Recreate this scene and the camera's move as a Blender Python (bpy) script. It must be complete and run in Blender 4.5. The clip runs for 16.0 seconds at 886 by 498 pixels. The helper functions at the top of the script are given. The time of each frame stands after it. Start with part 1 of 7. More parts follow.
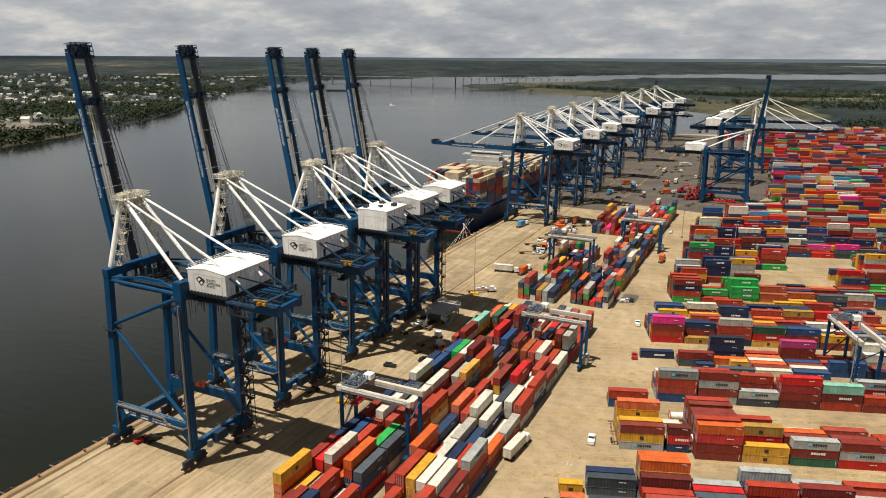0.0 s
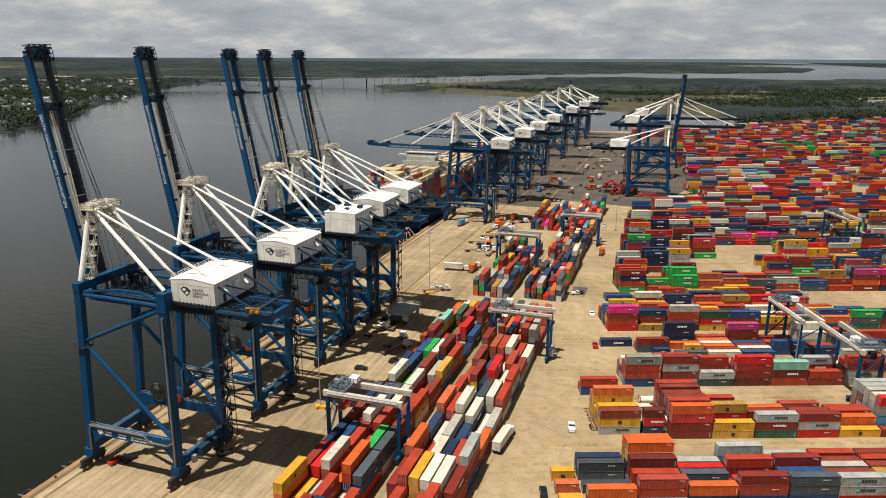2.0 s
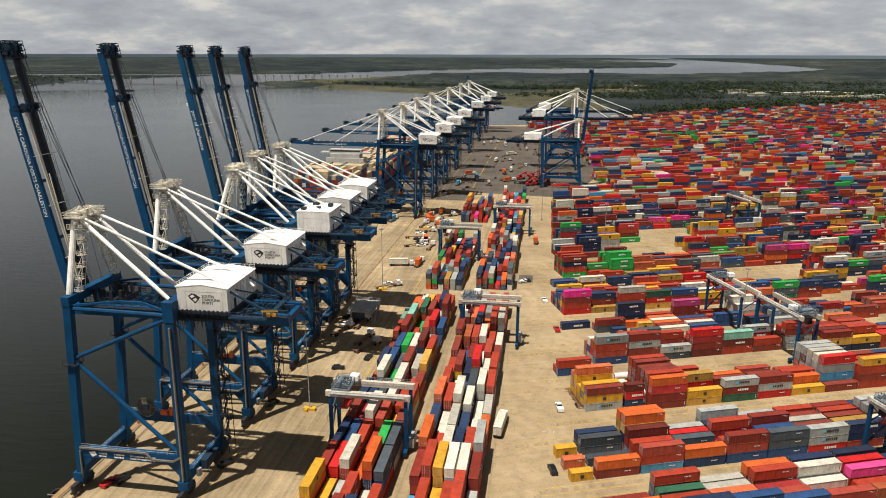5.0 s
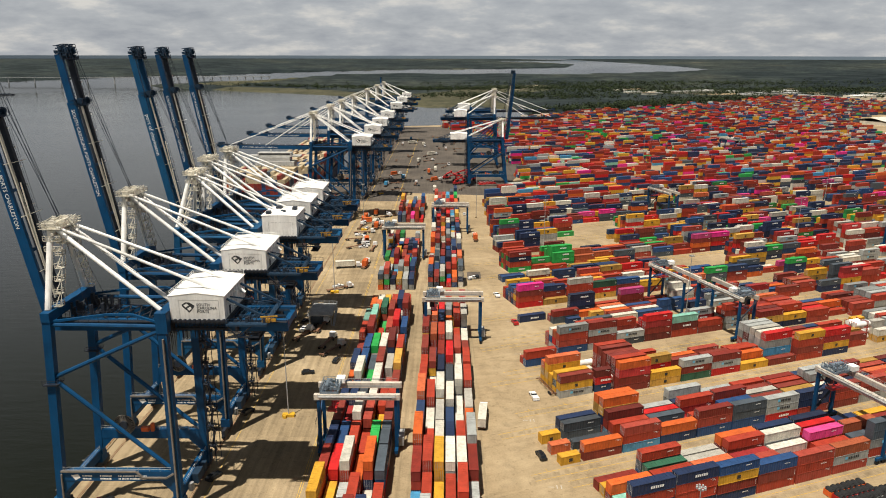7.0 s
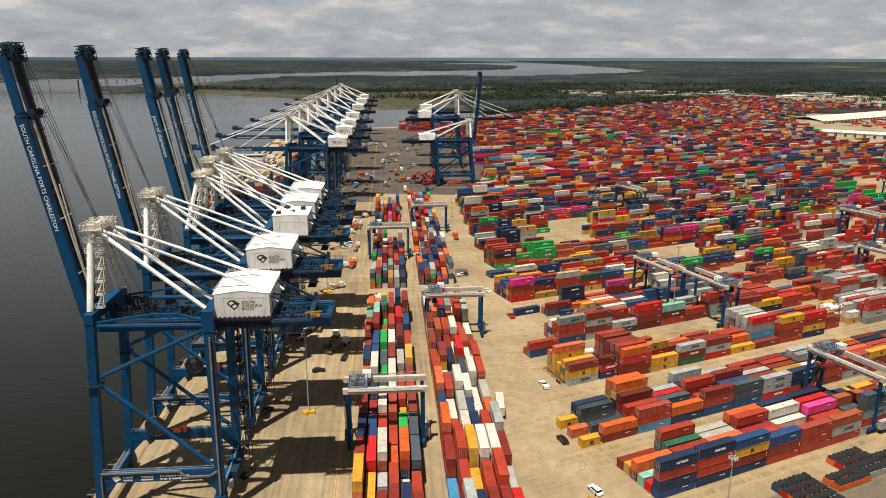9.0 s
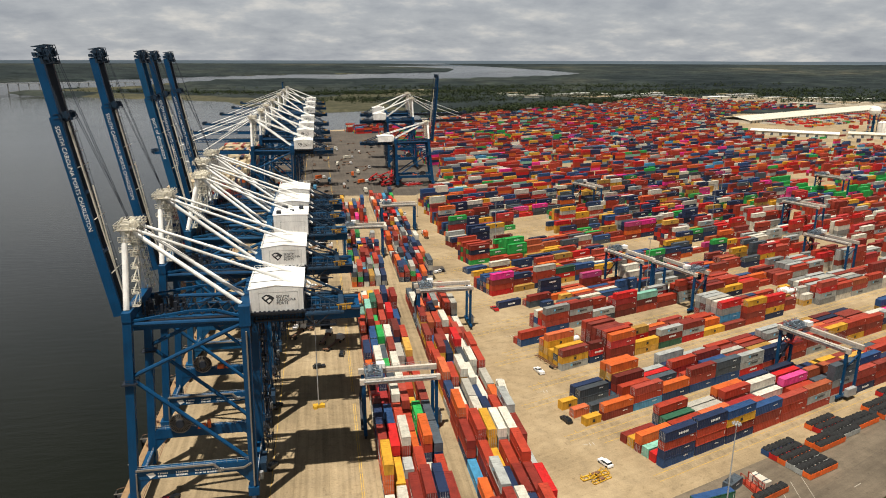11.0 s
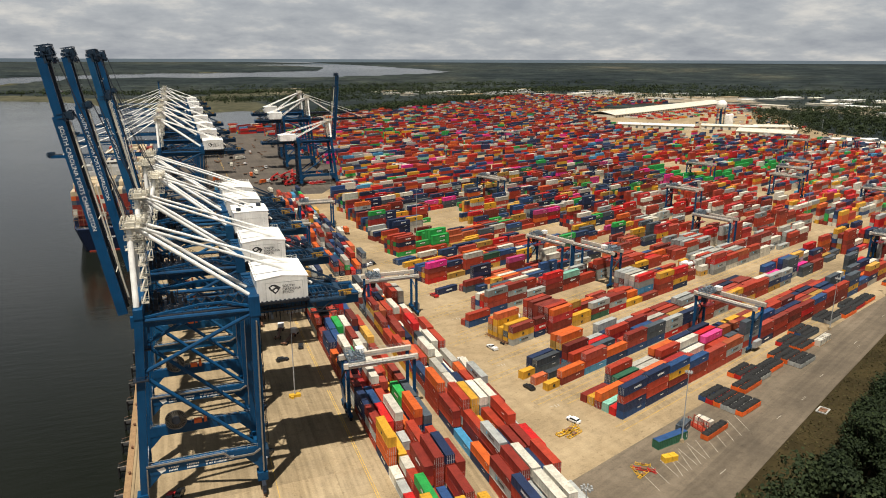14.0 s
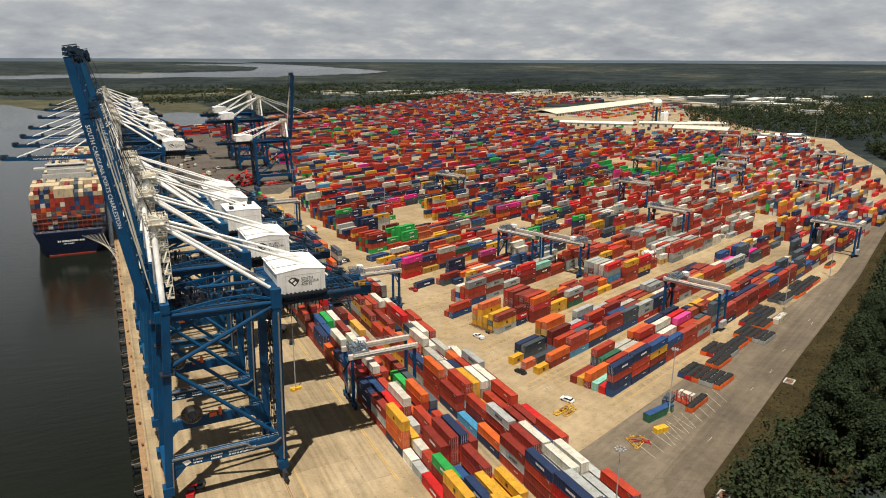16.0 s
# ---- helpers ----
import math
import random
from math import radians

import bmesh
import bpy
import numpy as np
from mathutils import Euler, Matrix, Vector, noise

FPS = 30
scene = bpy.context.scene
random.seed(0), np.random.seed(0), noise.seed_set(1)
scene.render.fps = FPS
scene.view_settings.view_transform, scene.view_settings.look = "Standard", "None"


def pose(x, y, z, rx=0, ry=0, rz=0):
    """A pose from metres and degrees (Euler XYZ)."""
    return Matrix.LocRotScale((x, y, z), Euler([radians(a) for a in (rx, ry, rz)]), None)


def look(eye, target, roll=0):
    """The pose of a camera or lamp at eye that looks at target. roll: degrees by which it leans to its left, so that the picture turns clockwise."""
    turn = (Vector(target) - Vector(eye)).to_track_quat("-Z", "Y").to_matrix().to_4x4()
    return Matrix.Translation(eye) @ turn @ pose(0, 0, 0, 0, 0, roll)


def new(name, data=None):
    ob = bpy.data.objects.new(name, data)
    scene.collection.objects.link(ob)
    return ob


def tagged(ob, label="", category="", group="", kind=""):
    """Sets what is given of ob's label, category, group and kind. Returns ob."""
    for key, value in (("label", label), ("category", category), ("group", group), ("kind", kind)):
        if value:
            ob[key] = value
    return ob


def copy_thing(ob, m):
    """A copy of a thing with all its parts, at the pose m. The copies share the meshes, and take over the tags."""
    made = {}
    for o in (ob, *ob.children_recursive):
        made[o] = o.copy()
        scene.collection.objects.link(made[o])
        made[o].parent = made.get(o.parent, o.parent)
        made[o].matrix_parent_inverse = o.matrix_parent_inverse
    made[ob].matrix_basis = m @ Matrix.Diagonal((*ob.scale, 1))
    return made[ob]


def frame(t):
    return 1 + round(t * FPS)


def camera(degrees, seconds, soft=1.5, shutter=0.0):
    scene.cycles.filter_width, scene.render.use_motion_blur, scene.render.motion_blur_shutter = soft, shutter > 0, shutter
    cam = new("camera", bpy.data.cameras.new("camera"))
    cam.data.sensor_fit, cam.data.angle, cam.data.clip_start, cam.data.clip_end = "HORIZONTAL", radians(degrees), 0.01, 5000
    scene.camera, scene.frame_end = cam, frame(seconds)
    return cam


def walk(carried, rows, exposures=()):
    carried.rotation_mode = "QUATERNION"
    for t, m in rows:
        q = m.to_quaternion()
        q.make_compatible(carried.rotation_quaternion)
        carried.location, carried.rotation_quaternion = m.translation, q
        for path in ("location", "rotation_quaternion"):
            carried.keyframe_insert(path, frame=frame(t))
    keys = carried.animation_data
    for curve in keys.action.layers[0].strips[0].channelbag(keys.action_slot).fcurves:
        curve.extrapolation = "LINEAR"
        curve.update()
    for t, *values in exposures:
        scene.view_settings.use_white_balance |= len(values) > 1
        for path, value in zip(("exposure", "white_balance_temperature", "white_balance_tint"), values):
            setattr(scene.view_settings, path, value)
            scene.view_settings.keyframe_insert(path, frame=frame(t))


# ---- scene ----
cam = camera(65.6, 16.0, soft=1.0)
PATH = [
    (0, (165.834, -118.899, 107.907), (164.995, -117.165, 107.369), 0.28),
    (0.5, (161.423, -121.381, 108.003), (160.64, -119.621, 107.465), 0.25),
    (1, (157.075, -123.766, 108.079), (156.349, -121.982, 107.542), 0.23),
    (1.5, (152.772, -126.018, 108.152), (152.102, -124.212, 107.614), 0.21),
    (2, (148.38, -128.248, 108.22), (147.777, -126.418, 107.684), 0.19),
    (2.5, (143.87, -130.474, 108.283), (143.331, -128.625, 107.746), 0.17),
    (3, (139.217, -132.55, 108.331), (138.734, -130.686, 107.791), 0.16),
    (3.5, (134.413, -134.439, 108.347), (133.983, -132.563, 107.805), 0.14),
    (4, (129.462, -136.034, 108.365), (129.076, -134.148, 107.821), 0.13),
    (6.5, (103.523, -142.663, 108.493), (103.445, -140.74, 107.948), 0.10),
    (7, (98.08, -143.811, 108.473), (98.072, -141.886, 107.93), 0.09),
    (7.5, (92.631, -144.846, 108.406), (92.667, -142.921, 107.865), 0.09),
    (8, (87.154, -146.12, 108.344), (87.219, -144.196, 107.803), 0.09),
    (10.3, (61.711, -153.986, 108.123), (61.98, -152.077, 107.591), 0.11),
    (10.5, (59.499, -154.667, 108.118), (59.782, -152.76, 107.586), 0.11),
    (11, (53.952, -156.355, 108.124), (54.286, -154.455, 107.594), 0.12),
    (11.5, (48.426, -157.897, 108.117), (48.812, -156.007, 107.589), 0.12),
    (12, (42.998, -159.243, 108.154), (43.431, -157.364, 107.624), 0.13),
    (12.5, (37.598, -160.43, 108.237), (38.095, -158.568, 107.706), 0.14),
    (13, (32.133, -161.486, 108.277), (32.706, -159.645, 107.745), 0.15),
    (13.5, (26.681, -162.32, 108.311), (27.321, -160.502, 107.778), 0.16),
    (14, (21.316, -162.931, 108.334), (22.003, -161.13, 107.801), 0.17),
    (14.5, (15.99, -163.4, 108.343), (16.717, -161.615, 107.809), 0.18),
    (15, (10.687, -163.74, 108.364), (11.451, -161.97, 107.829), 0.19),
    (15.5, (5.448, -163.942, 108.366), (6.252, -162.19, 107.831), 0.20),
    (16, (0.253, -164.035, 108.339), (1.105, -162.306, 107.806), 0.21),
]
walk(cam, [(t, look(eye, target, roll)) for t, eye, target, roll in PATH], [(0.0, 0.25), (16.0, 0.25)])

# ---------------- world, sun ----------------
SUN_DIR = Vector((-9.9, -14.5, 53.5)).normalized()
world = bpy.data.worlds.new("world")
scene.world = world
world.use_nodes = True
wn, wl = world.node_tree.nodes, world.node_tree.links
wn.clear()
w_out = wn.new("ShaderNodeOutputWorld")
w_bg = wn.new("ShaderNodeBackground")
w_sky = wn.new("ShaderNodeTexSky")
w_sky.sky_type = "NISHITA"
w_sky.sun_disc = False
w_sky.sun_elevation = math.asin(SUN_DIR.z)
w_sky.sun_rotation = math.atan2(SUN_DIR.x, SUN_DIR.y)
w_sky.dust_density = 2.0
w_tc = wn.new("ShaderNodeTexCoord")
w_sep = wn.new("ShaderNodeSeparateXYZ")
wl.new(w_tc.outputs["Generated"], w_sep.inputs[0])
w_add = wn.new("ShaderNodeMath")
w_add.operation = "ADD"
w_add.inputs[1].default_value = 0.26
w_abs = wn.new("ShaderNodeMath")
w_abs.operation = "ABSOLUTE"
wl.new(w_sep.outputs["Z"], w_abs.inputs[0])
wl.new(w_abs.outputs[0], w_add.inputs[0])
w_dx = wn.new("ShaderNodeMath")
w_dx.operation = "DIVIDE"
w_dy = wn.new("ShaderNodeMath")
w_dy.operation = "DIVIDE"
wl.new(w_sep.outputs["X"], w_dx.inputs[0])
wl.new(w_add.outputs[0], w_dx.inputs[1])
wl.new(w_sep.outputs["Y"], w_dy.inputs[0])
wl.new(w_add.outputs[0], w_dy.inputs[1])
w_com = wn.new("ShaderNodeCombineXYZ")
wl.new(w_dx.outputs[0], w_com.inputs[0])
wl.new(w_dy.outputs[0], w_com.inputs[1])
w_noise = wn.new("ShaderNodeTexNoise")
w_noise.inputs["Scale"].default_value = 3.1
w_noise.inputs["Detail"].default_value = 8.0
w_noise.inputs["Roughness"].default_value = 0.6
wl.new(w_com.outputs[0], w_noise.inputs["Vector"])
w_ramp = wn.new("ShaderNodeValToRGB")
w_ramp.color_ramp.elements[0].position = 0.33
w_ramp.color_ramp.elements[0].color = (3.12, 3.32, 3.66, 1)
w_ramp.color_ramp.elements[1].position = 0.68
w_ramp.color_ramp.elements[1].color = (6.4, 6.2, 5.85, 1)
e = w_ramp.color_ramp.elements.new(0.52)
e.color = (4.22, 4.38, 4.58, 1)
wl.new(w_noise.outputs["Fac"], w_ramp.inputs["Fac"])
w_mix = wn.new("ShaderNodeMixRGB")
w_mix.inputs["Fac"].default_value = 0.93
# the undersides of the clouds grow darker overhead
w_el = wn.new("ShaderNodeMapRange")
w_el.inputs["From Min"].default_value = 0.24
w_el.inputs["From Max"].default_value = 0.52
w_el.inputs["To Min"].default_value = 1.0
w_el.inputs["To Max"].default_value = 0.2
wl.new(w_abs.outputs[0], w_el.inputs["Value"])
w_dim = wn.new("ShaderNodeVectorMath")
w_dim.operation = "SCALE"
wl.new(w_ramp.outputs["Color"], w_dim.inputs[0])
wl.new(w_el.outputs[0], w_dim.inputs["Scale"])
wl.new(w_sky.outputs[0], w_mix.inputs[1])
wl.new(w_dim.outputs[0], w_mix.inputs[2])
wl.new(w_mix.outputs[0], w_bg.inputs["Color"])
w_bg.inputs["Strength"].default_value = 0.09
wl.new(w_bg.outputs[0], w_out.inputs["Surface"])

sun_data = bpy.data.lights.new("sun", "SUN")
sun_data.energy = 5.0
sun_data.angle = radians(0.6)
sun_data.color = (1.0, 0.93, 0.82)
sun = new("sun", sun_data)
sun.matrix_world = look(SUN_DIR * 900, (0, 0, 0))


# ---------------- materials ----------------
def material(name, color, rough=0.6, metal=0.0, spec=0.5):
    m = bpy.data.materials.new(name)
    m.use_nodes = True
    b = m.node_tree.nodes["Principled BSDF"]
    b.inputs["Base Color"].default_value = (*color, 1)
    b.inputs["Roughness"].default_value = rough
    b.inputs["Metallic"].default_value = metal
    b.inputs["Specular IOR Level"].default_value = spec
    return m, m.node_tree.nodes, m.node_tree.links, b


def noise_node(n, l, scale, detail=4.0, rough=0.55, coords="Object"):
    tc = n.new("ShaderNodeTexCoord")
    t = n.new("ShaderNodeTexNoise")
    t.inputs["Scale"].default_value = scale
    t.inputs["Detail"].default_value = detail
    t.inputs["Roughness"].default_value = rough
    if coords == "World":
        g = n.new("ShaderNodeNewGeometry")
        l.new(g.outputs["Position"], t.inputs["Vector"])
    else:
        l.new(tc.outputs[coords], t.inputs["Vector"])
    return t


def ramp_node(n, l, src, stops):
    r = n.new("ShaderNodeValToRGB")
    els = r.color_ramp.elements
    els[0].position, els[0].color = stops[0][0], (*stops[0][1], 1)
    els[1].position, els[1].color = stops[-1][0], (*stops[-1][1], 1)
    for p, c in stops[1:-1]:
        x = els.new(p)
        x.color = (*c, 1)
    l.new(src, r.inputs["Fac"])
    return r


def mix_node(n, l, a, b, fac, mode="MIX"):
    m = n.new("ShaderNodeMixRGB")
    m.blend_type = mode
    for i, v in ((1, a), (2, b)):
        if isinstance(v, tuple):
            m.inputs[i].default_value = (*v, 1)
        else:
            l.new(v, m.inputs[i])
    if isinstance(fac, float):
        m.inputs[0].default_value = fac
    else:
        l.new(fac, m.inputs[0])
    return m


def bump_node(n, l, b, src, strength, dist):
    u = n.new("ShaderNodeBump")
    u.inputs["Strength"].default_value = strength
    u.inputs["Distance"].default_value = dist
    l.new(src, u.inputs["Height"])
    l.new(u.outputs[0], b.inputs["Normal"])
    return u


def scaled(c, k):
    return tuple(min(1.0, v * k) for v in c)


def paint(name, color, rough=0.45, rust=0.25, scale=1.2, spec=0.5):
    """Weathered paint on steel: faded patches, grime and rust specks."""
    m, n, l, b = material(name, color, rough, 0.0, spec)
    big = noise_node(n, l, 0.35 * scale, 5.0, 0.6, "World")
    fine = noise_node(n, l, 3.5 * scale, 4.0, 0.6, "World")
    r1 = ramp_node(n, l, big.outputs["Fac"], [(0.3, scaled(color, 0.74)), (0.5, color), (0.72, scaled(color, 1.18))])
    dirt = ramp_node(n, l, fine.outputs["Fac"], [(0.55, (0, 0, 0)), (0.8, (rust, rust, rust))])
    r2 = mix_node(n, l, r1.outputs["Color"], (0.13, 0.07, 0.04), dirt.outputs["Color"])
    # rain streaks running down the faces
    g = n.new("ShaderNodeNewGeometry")
    mp = n.new("ShaderNodeMapping")
    mp.inputs["Scale"].default_value = (1.9, 1.9, 0.16)
    l.new(g.outputs["Position"], mp.inputs["Vector"])
    sn = n.new("ShaderNodeTexNoise")
    sn.inputs["Scale"].default_value = 1.0
    sn.inputs["Detail"].default_value = 5.0
    sn.inputs["Roughness"].default_value = 0.65
    l.new(mp.outputs[0], sn.inputs["Vector"])
    sr = ramp_node(n, l, sn.outputs["Fac"], [(0.34, (0.68, 0.66, 0.63)), (0.5, (1, 1, 1)), (0.7, (1.14, 1.13, 1.1))])
    r2 = mix_node(n, l, r2.outputs[0], sr.outputs["Color"], min(1.0, 0.25 + rust), "MULTIPLY")
    info = n.new("ShaderNodeObjectInfo")
    vary = n.new("ShaderNodeMapRange")
    vary.inputs["To Min"].default_value = 0.82
    vary.inputs["To Max"].default_value = 1.14
    l.new(info.outputs["Random"], vary.inputs["Value"])
    hsv = n.new("ShaderNodeHueSaturation")
    l.new(vary.outputs[0], hsv.inputs["Value"])
    l.new(r2.outputs[0], hsv.inputs["Color"])
    l.new(hsv.outputs[0], b.inputs["Base Color"])
    rr = n.new("ShaderNodeMapRange")
    rr.inputs["To Min"].default_value = rough - 0.12
    rr.inputs["To Max"].default_value = rough + 0.2
    l.new(fine.outputs["Fac"], rr.inputs["Value"])
    l.new(rr.outputs[0], b.inputs["Roughness"])
    return m


M = {}
PALETTE = {
    "r": ("brick_red", (0.38, 0.044, 0.021)), "d": ("dark_maroon", (0.215, 0.026, 0.017)), "R": ("bright_red", (0.52, 0.016, 0.016)),
    "o": ("orange", (0.6, 0.115, 0.022)), "n": ("navy", (0.016, 0.032, 0.085)), "b": ("blue", (0.022, 0.07, 0.19)),
    "g": ("light_grey", (0.36, 0.375, 0.36)), "w": ("white", (0.63, 0.6, 0.51)), "y": ("ochre_yellow", (0.62, 0.33, 0.03)),
    "G": ("green", (0.025, 0.34, 0.07)), "m": ("magenta", (0.72, 0.03, 0.24)), "t": ("pale_teal", (0.22, 0.48, 0.38)),
    "s": ("sky_blue", (0.06, 0.27, 0.47)), "k": ("slate_grey", (0.07, 0.09, 0.11)), "e": ("dark_green", (0.03, 0.12, 0.07))}
for key, (cname, col) in PALETTE.items():
    M[key] = paint("container_paint_" + cname, col, 0.55, 0.35, 1.2, 0.35)
    grey = sum(col) / 3
    M[key + "2"] = paint("container_paint_dull_" + cname, tuple(0.66 * (0.85 * v + 0.15 * grey) for v in col), 0.6, 0.5, 1.0, 0.3)
    M[key + "3"] = paint("container_paint_faded_" + cname, tuple(1.05 * (0.88 * v + 0.12 * grey) for v in col), 0.6, 0.45, 1.4, 0.3)
M["crane_blue"] = paint("crane_blue_paint", (0.001, 0.05, 0.135), 0.5, 0.12, 0.6, 0.25)
M["crane_teal"] = paint("crane_faded_blue_paint", (0.005, 0.07, 0.165), 0.55, 0.15, 0.6, 0.25)
M["tray"] = paint("dusty_cable_tray", (0.17, 0.155, 0.135), 0.6, 0.4)
# crane blue with shade put into the colour, and more rust
M["crane_shade"] = paint("shaded_grimy_crane_blue", (0.004, 0.028, 0.062), 0.6, 0.3)
M["ship_grey"] = paint("ship_grey_white", (0.46, 0.46, 0.44), 0.5, 0.25, 0.4)
M["hoist_yellow"] = paint("dull_hoist_yellow", (0.4, 0.21, 0.02), 0.5, 0.4)
M["crane_dark"] = paint("dark_machinery_and_girder_shade", (0.012, 0.018, 0.03), 0.6, 0.2)
M["white"] = paint("white_paint", (0.86, 0.85, 0.81), 0.5, 0.12, 0.5)
M["beige"] = paint("beige_reefer_paint", (0.52, 0.42, 0.27), 0.55, 0.3, 0.5)
M["cream"] = paint("cream_paint", (0.66, 0.62, 0.52), 0.5, 0.2, 0.5)
M["trolley"] = paint("grey_blue_machinery", (0.14, 0.18, 0.22), 0.5, 0.4)
M["girder"] = paint("dirty_girder_paint", (0.52, 0.47, 0.4), 0.55, 0.5, 0.8)
M["yellow"] = paint("machine_yellow", (0.72, 0.42, 0.03), 0.45, 0.25)
M["orange"] = paint("machine_orange", (0.75, 0.13, 0.02), 0.45, 0.25)
M["red"] = paint("car_red", (0.5, 0.02, 0.02), 0.3, 0.02)
M["car_black"] = paint("car_black", (0.012, 0.013, 0.015), 0.25, 0.02)
M["car_white"] = paint("car_white", (0.8, 0.8, 0.79), 0.3, 0.02)
M["steel"] = paint("galvanised_steel", (0.36, 0.37, 0.37), 0.5, 0.2)
M["letter"] = material("sign_white", (0.82, 0.82, 0.8), 0.55)[0]
M["ink"] = material("sign_black", (0.025, 0.027, 0.03), 0.6)[0]
M["inkblue"] = material("sign_light_blue", (0.15, 0.5, 0.72), 0.6)[0]
M["glass"] = material("dark_window_glass", (0.02, 0.025, 0.03), 0.08)[0]
M["rubber"] = material("black_rubber", (0.012, 0.012, 0.013), 0.85)[0]
M["tarp"] = paint("black_tarpaulin", (0.011, 0.012, 0.013), 0.65, 0.1)


def concrete(name, col, warm, stain=0.5, scale=1.0, turn=0.0, track=0.6):
    m, n, l, b = material(name, col, 0.85)
    big = noise_node(n, l, 0.028 * scale, 6.0, 0.62, "World")
    mid = noise_node(n, l, 0.22 * scale, 6.0, 0.65, "World")
    fine = noise_node(n, l, 2.2, 5.0, 0.6, "World")
    base = ramp_node(n, l, big.outputs["Fac"], [(0.32, scaled(col, 0.72)), (0.5, col), (0.68, warm)])
    st = ramp_node(n, l, mid.outputs["Fac"], [(0.42, (1, 1, 1)), (0.5, (0.88, 0.87, 0.85)), (0.72, (1 - stain, 1 - stain, 1 - stain))])
    c1 = mix_node(n, l, base.outputs["Color"], st.outputs["Color"], 0.5, "MULTIPLY")
    fr = ramp_node(n, l, fine.outputs["Fac"], [(0.3, (0.7, 0.7, 0.7)), (0.7, (1.15, 1.15, 1.15))])
    c2 = mix_node(n, l, c1.outputs[0], fr.outputs["Color"], 0.6, "MULTIPLY")
    # small oil stains
    sp = noise_node(n, l, 0.7, 3.0, 0.5, "World")
    so = ramp_node(n, l, sp.outputs["Fac"], [(0.6, (1, 1, 1)), (0.7, (0.72, 0.7, 0.68))])
    c2 = mix_node(n, l, c2.outputs[0], so.outputs["Color"], 0.8, "MULTIPLY")
    # tyre tracks stretched along the lane direction
    g = n.new("ShaderNodeNewGeometry")
    mp = n.new("ShaderNodeMapping")
    mp.vector_type = "TEXTURE"
    mp.inputs["Rotation"].default_value = (0, 0, turn)
    mp.inputs["Scale"].default_value = (1.6, 45, 1)
    l.new(g.outputs["Position"], mp.inputs["Vector"])
    tr = n.new("ShaderNodeTexNoise")
    tr.inputs["Scale"].default_value = 1.0
    tr.inputs["Detail"].default_value = 4.0
    l.new(mp.outputs[0], tr.inputs["Vector"])
    tk = ramp_node(n, l, tr.outputs["Fac"], [(0.4, (1, 1, 1)), (0.62, (0.72, 0.71, 0.69))])
    c3 = mix_node(n, l, c2.outputs[0], tk.outputs["Color"], track, "MULTIPLY")
    info = n.new("ShaderNodeObjectInfo")
    vary = n.new("ShaderNodeMapRange")
    vary.inputs["To Min"].default_value = 0.86
    vary.inputs["To Max"].default_value = 1.1
    l.new(info.outputs["Random"], vary.inputs["Value"])
    hsv = n.new("ShaderNodeHueSaturation")
    l.new(vary.outputs[0], hsv.inputs["Value"])
    l.new(c3.outputs[0], hsv.inputs["Color"])
    l.new(hsv.outputs[0], b.inputs["Base Color"])
    bump_node(n, l, b, fine.outputs["Fac"], 0.25, 0.02)
    return m


M["apron"] = concrete("apron_concrete", (0.375, 0.285, 0.166), (0.465, 0.365, 0.228), 0.55, 1.0, 0.0, 0.95)
M["yard"] = concrete("yard_paving", (0.34, 0.255, 0.146), (0.43, 0.332, 0.2), 0.55, 1.0, radians(-70.5), 0.35)
M["asphalt"] = concrete("old_asphalt", (0.168, 0.134, 0.094), (0.215, 0.172, 0.122), 0.5, 1.6, radians(-66), 0.7)
M["lot"] = concrete("dusty_cloud_shaded_asphalt", (0.115, 0.096, 0.078), (0.155, 0.128, 0.1), 0.55, 1.5, 0.0, 0.8)
M["patch"] = concrete("dark_asphalt", (0.13, 0.105, 0.085), (0.16, 0.13, 0.1), 0.3)
M["soil"] = concrete("brown_grass_soil", (0.048, 0.037, 0.016), (0.066, 0.05, 0.021), 0.6, 3.0, 0.0, 0.2)
next(k for k in M["soil"].node_tree.nodes if k.type == "BSDF_PRINCIPLED").inputs["Specular IOR Level"].default_value = 0.1
M["line_yellow"] = paint("yellow_line_paint", (0.6, 0.38, 0.06), 0.8, 0.6)
M["line_white"] = paint("white_line_paint", (0.54, 0.5, 0.42), 0.8, 0.7)
M["timber"] = paint("weathered_timber", (0.32, 0.2, 0.1), 0.85, 0.5)
M["rail"] = paint("rusty_rail", (0.2, 0.1, 0.055), 0.6, 0.5)
M["bark"] = paint("bark", (0.12, 0.09, 0.065), 0.9, 0.1)


